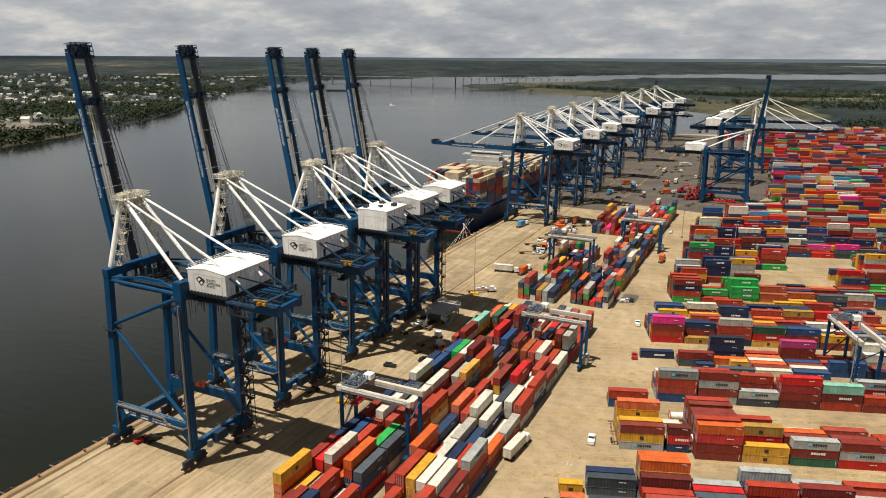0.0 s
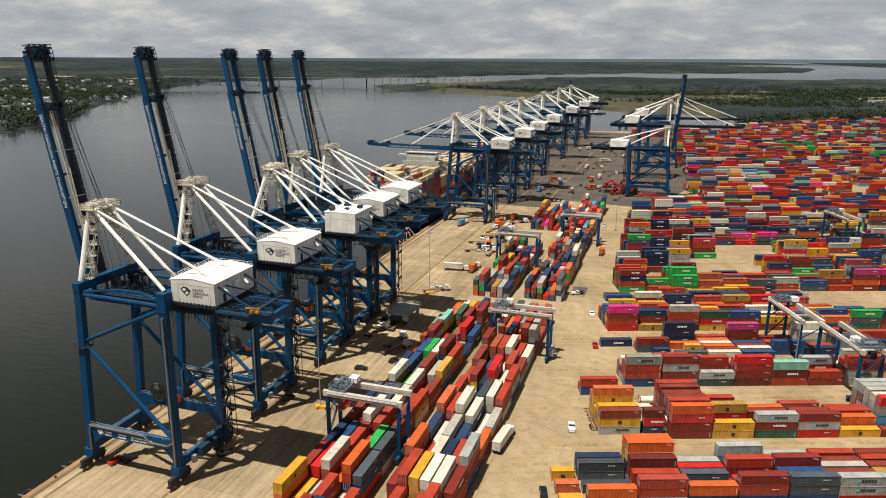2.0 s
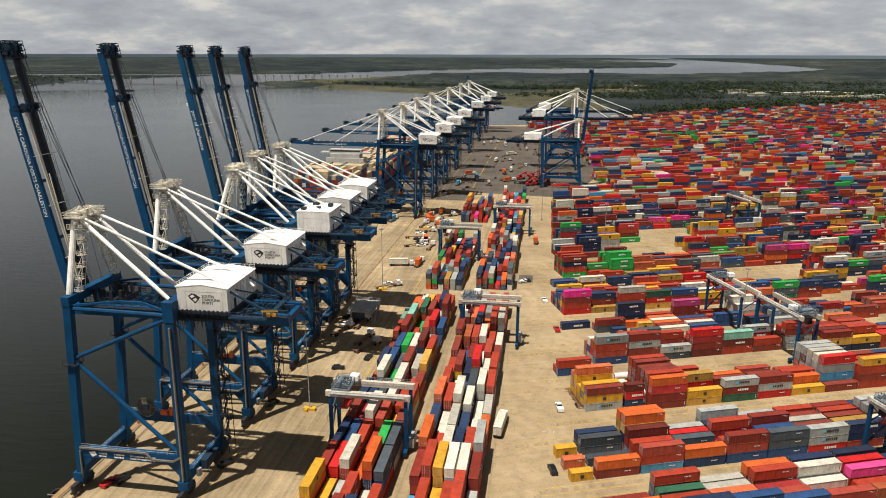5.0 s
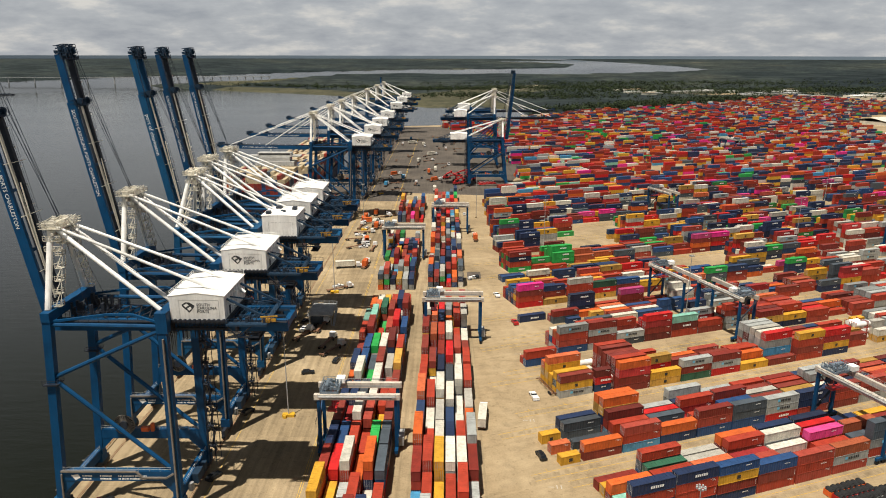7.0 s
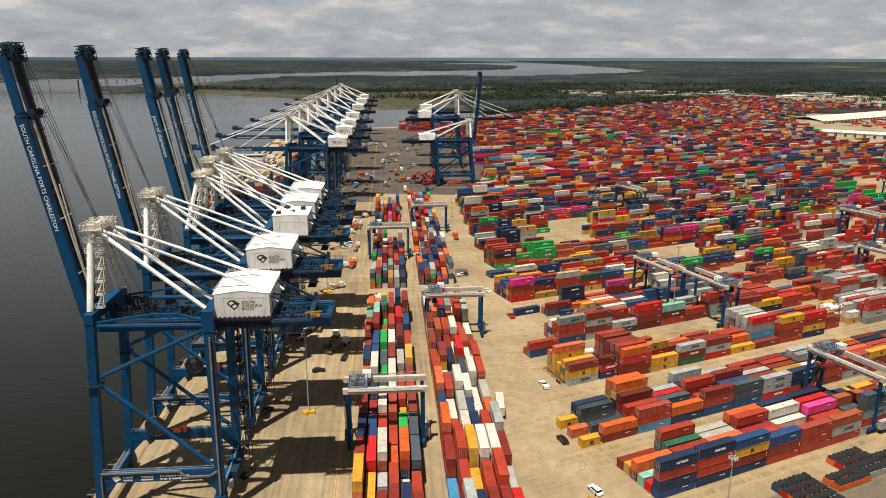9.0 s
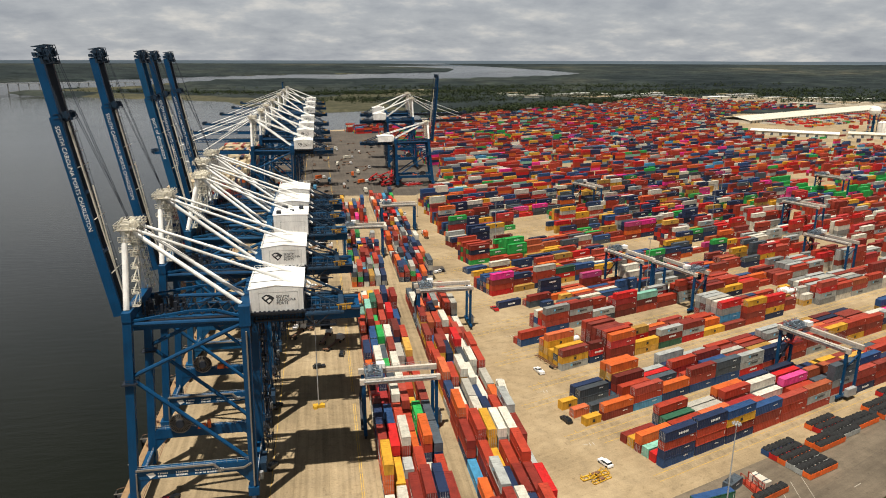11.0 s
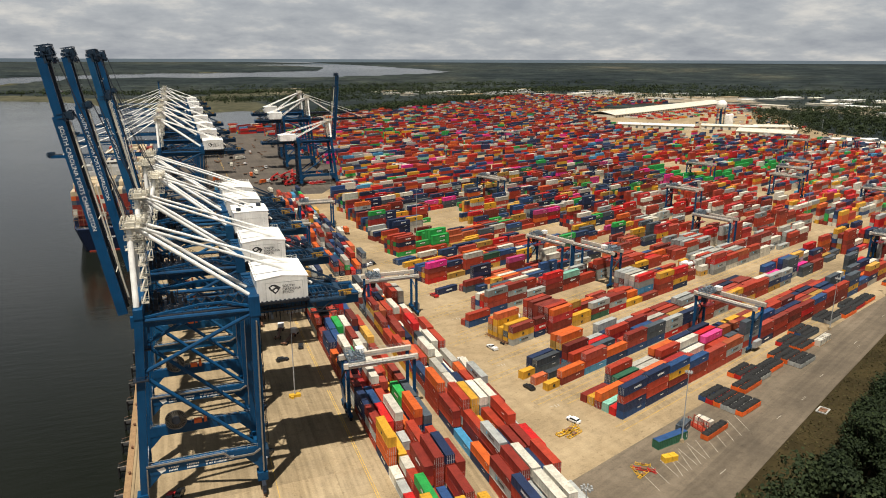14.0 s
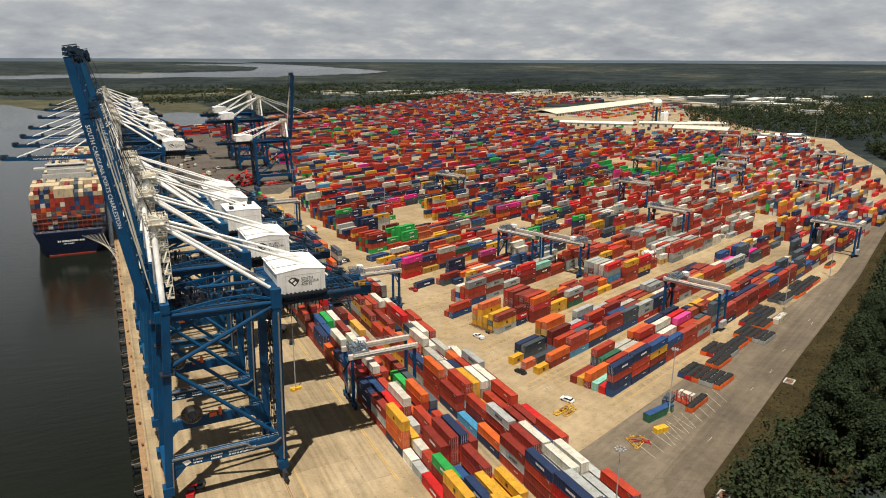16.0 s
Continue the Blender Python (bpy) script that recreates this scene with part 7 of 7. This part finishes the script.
rng = random.Random(52)
trailers = Mesh()
ca, sa = math.cos(radians(27)), math.sin(radians(27))
for off in (-48, -66, -96, -128):
    for k in range(96):
        a = -262 + k * 5.4
        if rng.random() < 0.62:
            x, y = 1037 + a * ca - off * sa, 1124 + a * sa + off * ca
            if not in_poly(x, y, YARD) and math.hypot(x - 905, y - 795) > 26:
                far_stack(trailers, x, y, 1.0 if rng.random() < 0.6 else 0.05, -sa, ca, 12.19, 2.7)
for k in range(240):
    x, y = rng.uniform(760, 1250), rng.uniform(560, 1040)
    if in_poly(x, y, PAVED) and not in_poly(x, y, YARD) and y - 760 < (x - 760) * 0.75 and math.hypot(x - 905, y - 795) > 26:
        far_stack(trailers, x, y, 0.05, math.cos(0.35), math.sin(0.35), rng.choice((6.06, 12.19)), rng.choice((2.6, 2.6, 5.2)))
thing("trailer_row", "rows of parked red and white trailers beside the warehouse", "trailers", kind="stuff", data=trailers.data("trailer_row", M["mixed_pale"]))
rng = random.Random(44)
blds = []
for k in range(80):
    area = rng.choice(((1020, 1500, 1300, 1900), (1300, 2200, 800, 1250), (1250, 1800, 1100, 1700), (600, 1300, 1750, 2100)))
    x, y = rng.uniform(area[0], area[1]), rng.uniform(area[2], area[3])
    if in_poly(x, y, YARD) or math.hypot(x - 1000, y - 1105) < 270:
        continue
    L, w, h = rng.uniform(25, 90), rng.uniform(15, 40), rng.uniform(4, 8)
    b = thing("industrial_building", "distant pale flat-roofed industrial building", "building", "industrial buildings", at=Matrix.Translation(settle(x, y, -0.3)) @ pose(0, 0, 0, 0, 0, rng.choice((20, 25, 110))))
    part("wall", Mesh().box(-L / 2, L / 2, -w / 2, w / 2, 0, h), M["cream"], b)
    part("roof", Mesh().box(-L / 2 - 0.5, L / 2 + 0.5, -w / 2 - 0.5, w / 2 + 0.5, h, h + 0.6), rng.choice((M["white"], M["cream"], M["apron"], M["steel"])), b)
lots = Mesh()
for x, y, a, b in ((1180, 1560, 330, 200), (1700, 1000, 420, 160), (1500, 1350, 260, 150), (880, 1900, 300, 60), (600, 2380, 160, 50)):
    p = [settle(x + dx * a / 2 - dy * b / 4, y + dy * b / 2 + dx * a / 5, 0.4) for dx, dy in ((-1, -1), (1, -1), (1, 1), (-1, 1))]
    lots.quad(*p)
thing("lot", "bare tan gravel lots among the woods", "lot", kind="structure", data=lots.data("lot", M["yard"]))

# houses on the far bank
house_n = 0
for k in range(105):
    u, w = rng.uniform(0, 1), rng.uniform(0, 1)
    x, y = -900 - 700 * u - 330 * w, 540 + 900 * w - 130 * u
    s, roofm = rng.uniform(5, 8.5), rng.choice((M["white"], M["cream"], M["steel"], M["k"], M["k"], M["timber"], M["k"]))
    h = thing("house", "white clapboard house among trees on the far bank", "house", "riverside houses", at=pose(x, y, -0.4, 0, 0, rng.uniform(0, 180)))
    hh = rng.uniform(4.5, 8)
    part("wall", Mesh().box(-s, s, -s * 0.6, s * 0.6, 0, hh), M["white"], h)
    part("roof", Mesh().hexa([(-s - 0.5, -s * 0.6 - 0.5, hh), (s + 0.5, -s * 0.6 - 0.5, hh), (s + 0.5, 0, hh + s * 0.45), (-s - 0.5, 0, hh + s * 0.45), (-s - 0.5, -s * 0.6 - 0.5, hh + 0.2), (s + 0.5, -s * 0.6 - 0.5, hh + 0.2), (s + 0.5, 0, hh + s * 0.45 + 0.2), (-s - 0.5, 0, hh + s * 0.45 + 0.2)])
         .hexa([(-s - 0.5, 0, hh + s * 0.45), (s + 0.5, 0, hh + s * 0.45), (s + 0.5, s * 0.6 + 0.5, hh), (-s - 0.5, s * 0.6 + 0.5, hh), (-s - 0.5, 0, hh + s * 0.45 + 0.2), (s + 0.5, 0, hh + s * 0.45 + 0.2), (s + 0.5, s * 0.6 + 0.5, hh + 0.2), (-s - 0.5, s * 0.6 + 0.5, hh + 0.2)]), roofm, h)

town, town_roof = Mesh(), Mesh()
for k in range(210):
    u, w = rng.random(), rng.random()
    cx, cy = -1250 - 1500 * u * (0.3 + w) - 700 * w, 720 + 1750 * w - 120 * u
    if signed_distance(WEST, np.array([cx]), np.array([cy]))[0] < 60 or noise.noise(Vector((cx * 0.003, cy * 0.003, 1.7))) < -0.12:
        continue
    x, y, z = settle(cx, cy, 0.5)
    a, hw, hd, hh = rng.uniform(0, 3.14), rng.uniform(4, 9), rng.uniform(3.5, 6), rng.uniform(4.5, 8.0)
    c1, s1 = math.cos(a), math.sin(a)
    p = [(x + c1 * i - s1 * j, y + s1 * i + c1 * j) for i, j in ((-hw, -hd), (hw, -hd), (hw, hd), (-hw, hd))]
    town.hexa([(*q, z - 3) for q in p] + [(*q, z + hh) for q in p])
    ridge = [(x - c1 * hw, y - s1 * hw, z + hh + 2.6), (x + c1 * hw, y + s1 * hw, z + hh + 2.6)]
    town_roof.quad((*p[0], z + hh + 0.1), (*p[1], z + hh + 0.1), ridge[1], ridge[0]).quad((*p[2], z + hh + 0.1), (*p[3], z + hh + 0.1), ridge[0], ridge[1])
thing("distant_houses", "small white and cream houses scattered among trees far off", "houses", kind="stuff", data=town.data("distant_houses", M["cream"]))
thing("distant_roofs", "pale grey pitched roofs of the scattered far houses", "roofs", kind="stuff", data=town_roof.data("distant_roofs", M["steel"]))
lawn = Mesh()
for k in range(46):
    u, w = rng.random(), rng.random()
    cx, cy = -860 - 640 * u - 330 * w, 545 + 880 * w - 130 * u
    if signed_distance(WEST, np.array([cx]), np.array([cy]))[0] < 45:
        continue
    r, n = rng.uniform(18, 55), 11
    lawn.prism([(cx + r * rng.uniform(0.55, 1.1) * math.cos(6.283 * j / n) * 1.4, cy + r * rng.uniform(0.55, 1.1) * math.sin(6.283 * j / n)) for j in range(n)], -0.8, -0.2 + 0.004 * k)
thing("lawn", "patches of mown green grass among the riverside houses", "grass", kind="structure", data=lawn.data("lawn", M["lawn"]))
mud = Mesh()
for cx, cy, rx, ry in ((-905, 575, 105, 62), (-1010, 600, 80, 50), (-1080, 520, 70, 55)):
    mud.prism([(cx + rx * rng.uniform(0.75, 1.1) * math.cos(6.283 * j / 14), cy + ry * rng.uniform(0.75, 1.1) * math.sin(6.283 * j / 14)) for j in range(14)], -0.9, -0.18 + 0.001 * rx)
thing("mudflat", "pale tan mudflats along the far bank", "mudflat", kind="structure", data=mud.data("mudflat", M["mud"]))

# road bridge over the river mouth
br = thing("road_bridge", "long grey road bridge on piers across the river mouth", "bridge")
for A, B, N, za, zb in ((Vector((-1110, 2660)), Vector((-670, 2935)), 15, 23, 19), (Vector((-2250, 2790)), Vector((-1110, 2660)), 10, 14, 23)):
    deck = Mesh()
    prev = None
    for k in range(N + 1):
        p = A.lerp(B, k / N)
        z = za + (zb - za) * k / N
        lo, hi = Vector(settle(p.x, p.y, z - 2.0)), Vector(settle(p.x, p.y, z))
        off = Vector((4, 11, 0))
        if prev:
            deck.hexa([prev[0], lo, lo + off, prev[0] + off, prev[1], hi, hi + off, prev[1] + off])
        prev = (lo, hi)
        base = Vector(settle(p.x, p.y, -5.5))
        part("pier", Mesh().beam(base + Vector((0, 3, 0)), lo + Vector((0, 3, 0)), 3.0, 3.0, (0, 1, 0)), M["steel"], br)
    part("deck", deck, M["steel"], br)
barge = thing("barge", "low dark barge lying in the river", "barge", at=pose(-1190, 1870, -4, 0, 0, 8))
part("hull", Mesh().box(-42, 42, -9, 9, -1, 3.0), M["crane_dark"], barge)
part("cargo", Mesh().box(-36, 30, -7, 7, 3.0, 5.0), M["k"], barge)

boat = thing("motor_boat", "small white motor boat on the river with a pale wake", "boat", at=pose(-700, 1370, -4.0, 0, 0, 125))
part("hull", Mesh().hexa([(-5, -1.4, -0.3), (5, -0.3, -0.3), (5, 0.3, -0.3), (-5, 1.4, -0.3), (-5, -1.6, 1.2), (6.2, -0.2, 1.5), (6.2, 0.2, 1.5), (-5, 1.6, 1.2)]), M["car_white"], boat)
part("cabin", Mesh().box(-2.5, 1.0, -1.0, 1.0, 1.2, 2.6), M["car_white"], boat)
part("wake", Mesh().quad((-5, -1.5, 0.06), (-5, 1.5, 0.06), (-52, 7, 0.06), (-52, -7, 0.06)), M["steel"], boat, "pale foamy wake")


# ---------------- trees ----------------
def leaf_cluster(m, c, r, n, size, rnd):
    for k in range(n):
        d = Vector((rnd.gauss(0, 1), rnd.gauss(0, 1), rnd.gauss(0, 1))).normalized()
        p = Vector(c) + d * r * rnd.uniform(0.55, 1.0)
        a = (d + Vector((rnd.uniform(-0.7, 0.7), rnd.uniform(-0.7, 0.7), rnd.uniform(0.0, 0.9)))).normalized()
        s = a.cross(Vector((0.3, 0.2, 1))).normalized() * size * rnd.uniform(0.6, 1.2)
        t = a.cross(s).normalized() * size * rnd.uniform(0.6, 1.2)
        m.quad(p - s - t * 0.4, p + s * 0.3 - t, p + s + t * 0.4, p - s * 0.3 + t)


def tree_meshes(seed, h, spread):
    rnd = random.Random(seed)
    trunk = Mesh().tube((0, 0, 0), (0.2, 0.1, h * 0.55), 0.28, 7, 0.16)
    crown = Mesh()
    for k in range(13):
        a, f = rnd.uniform(0, 6.28), rnd.uniform(0.35, 1.0)
        z = h * (0.42 + 0.5 * rnd.random())
        r = spread * f * (1.15 - z / h * 0.7)
        tip = (r * math.cos(a), r * math.sin(a), z)
        trunk.tube((0.1, 0.05, h * rnd.uniform(0.3, 0.5)), tip, 0.12, 5, 0.03)
        leaf_cluster(crown, tip, spread * rnd.uniform(0.4, 0.62), 120, 0.3, rnd)
    leaf_cluster(crown, (0, 0, h * 0.88), spread * 0.5, 150, 0.3, rnd)
    return trunk.data("trunk", M["bark"]), crown.data("crown", M["leaf_dark"])


TREES = [tree_meshes(s, h, sp) for s, h, sp in ((1, 13, 4.2), (2, 16, 4.8), (3, 11, 4.0), (4, 18, 5.0), (5, 9, 3.4))]
WOODS = [(128, -65), (150, -56.5), (184.5, -47.5), (234.5, -23), (285.5, 1.5), (352, 36.5), (461, 92), (606, 168), (741, 261), (861, 383), (960, 300), (760, 60), (520, -90), (300, -170), (140, -200), (105, -90)]
rng = random.Random(9)
spots = []
for k in range(15000):
    x, y = rng.uniform(100, 960), rng.uniform(-200, 380)
    if in_poly(x, y, WOODS) and all((x - a) ** 2 + (y - b) ** 2 > 19 for a, b in spots[-500:]):
        spots.append((x, y))
# a closed edge along the road
for (ax, ay), (bx, by) in zip(WOODS[:7], WOODS[1:8]):
    n = int(math.hypot(bx - ax, by - ay) / 3.0)
    for k in range(n):
        f, o = (k + rng.random()) / n, rng.uniform(0, 3.0)
        spots.append((ax + (bx - ax) * f + o * 0.42, ay + (by - ay) * f - o * 0.9))
spots.sort(key=lambda p: math.hypot(p[0] - 235, p[1] + 45))
canopy = Mesh()
for k, (x, y) in enumerate(spots):
    if k < 300:
        tk, cr = TREES[rng.randrange(5)]
        t = thing("tree", "dense dark green broadleaf tree beside the road", "tree", "roadside woods", at=pose(x, y, -0.4, 0, 0, rng.uniform(0, 360)) @ Matrix.Scale(rng.uniform(0.8, 1.15), 4))
        part("trunk", tk, None, t)
        part("crown", cr, None, t)
    else:
        close = math.hypot(x - 235, y + 45) < 260
        for j in range(3 if close else 2):
            leaf_cluster(canopy, (x + rng.uniform(-3, 3), y + rng.uniform(-3, 3), rng.uniform(5, 12)), 3.4, 50 if close else 14, 0.5 if close else 1.3, rng)
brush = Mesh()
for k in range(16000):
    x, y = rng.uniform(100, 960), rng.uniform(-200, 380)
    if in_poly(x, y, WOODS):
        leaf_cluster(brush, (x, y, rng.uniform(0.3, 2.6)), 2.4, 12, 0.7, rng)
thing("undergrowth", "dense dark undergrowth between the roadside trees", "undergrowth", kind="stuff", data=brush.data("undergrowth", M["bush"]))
EAST_WOODS = [(930, 480), (915, 620), (930, 740), (1010, 830), (1180, 1010), (1560, 960), (1720, 890), (1450, 560), (1000, 380)]
for k in range(2600):
    x, y = rng.uniform(880, 1720), rng.uniform(370, 1020)
    if in_poly(x, y, EAST_WOODS):
        leaf_cluster(canopy, (x, y, rng.uniform(4, 9)), 6.5, 34, 1.15, rng)
# belts of trees behind the yard, on the marsh and on the far bank
for cx, cy, lx, ly, ang, cnt in ((700, 1560, 420, 70, 35, 500), (420, 1330, 260, 60, 35, 240), (1000, 2050, 700, 160, 10, 1100), (300, 1750, 330, 90, -10, 330), (-300, 2280, 420, 60, -20, 260), (500, 2250, 500, 110, 5, 600), (1700, 1600, 500, 200, 0, 800), (-760, 500, 60, 130, 20, 240), (-960, 900, 90, 260, 38, 380), (-1200, 800, 260, 330, 30, 900), (-1550, 1500, 300, 400, 30, 900), (-1900, 1300, 700, 500, 30, 900), (-2300, 2200, 900, 700, 20, 1000), (1500, 2000, 700, 300, 10, 700), (1900, 1000, 400, 300, 0, 700), (150, 2150, 420, 60, 0, 400), (900, 2600, 900, 250, 5, 700)):
    ca, sa = math.cos(radians(ang)), math.sin(radians(ang))
    for k in range(cnt):
        a, b = rng.gauss(0, 0.5) * lx, rng.gauss(0, 0.5) * ly
        x, y = cx + a * ca - b * sa, cy + a * sa + b * ca
        if in_poly(x, y, PAVED) or not (in_poly(x, y, EAST) or in_poly(x, y, WEST)):
            continue
        px, py, pz = settle(x, y, rng.uniform(2, 6))
        leaf_cluster(canopy, (px, py, pz), 8.0, 16, 1.8, rng)
thing("woodland", "dense dark green woodland beyond the yard and on the far bank", "woods", kind="stuff", data=canopy.data("woodland", M["leaf"]))
verge = Mesh()
rng = random.Random(12)
thing("verge", "brown grassy verge between the road and the woods", "verge", kind="structure", data=Mesh().prism([(106, -80), (129, -52), (174, -30.5), (224, -7), (276, 17), (343, 48), (453, 103), (608, 183), (630, 165), (470, 90), (360, 26), (293, -6), (241, -33), (191, -57), (141, -84), (114, -108)], -1.0, -0.16).data("verge", M["soil"]))
EDGE = [(112, -82), (131, -54.5), (176, -33), (226, -9.6), (278, 14), (345, 45), (455, 100), (606, 180)]
for (ax, ay), (bx, by) in zip(EDGE, EDGE[1:]):
    n = int(math.hypot(bx - ax, by - ay) * 16)
    for k in range(n):
        f, o = rng.random(), rng.uniform(0, 19)
        x, y = ax + (bx - ax) * f + o * 0.42, ay + (by - ay) * f - o * 0.9
        leaf_cluster(verge, (x, y, -0.14), 0.3, 2, 0.32, rng)
thing("grass", "rough brown-green grass verge beside the road", "grass", kind="stuff", data=verge.data("grass", M["grass"]))


# ---------------- apron slabs ----------------
SLAB = {}
rng = random.Random(3)
for i, (x0, x1) in enumerate(((2.0, 4.3), (5.3, 14.0), (14.0, 23.5), (23.5, 32.9), (34.0, 43.0), (43.0, 52.2), (52.2, 61.5))):
    me = Mesh()
    w, d, e = x1 - x0 - 0.1, 11.9, 0.05
    me.hexa([(0, 0, -0.2), (w, 0, -0.2), (w, d, -0.2), (0, d, -0.2), (0, 0, 0.02), (w, 0, 0.02), (w, d, 0.02), (0, d, 0.02)])
    me.hexa([(0, 0, 0.02), (w, 0, 0.02), (w, d, 0.02), (0, d, 0.02), (e, e, 0.05), (w - e, e, 0.05), (w - e, d - e, 0.05), (e, d - e, 0.05)])
    data = me.data("slab", M["apron"])
    for k in range(38):
        ob = new("slab", data)
        ob.parent = pave
        ob.matrix_basis = pose(x0 + 0.05, -84 + k * 12.0, rng.uniform(-0.012, 0.008))
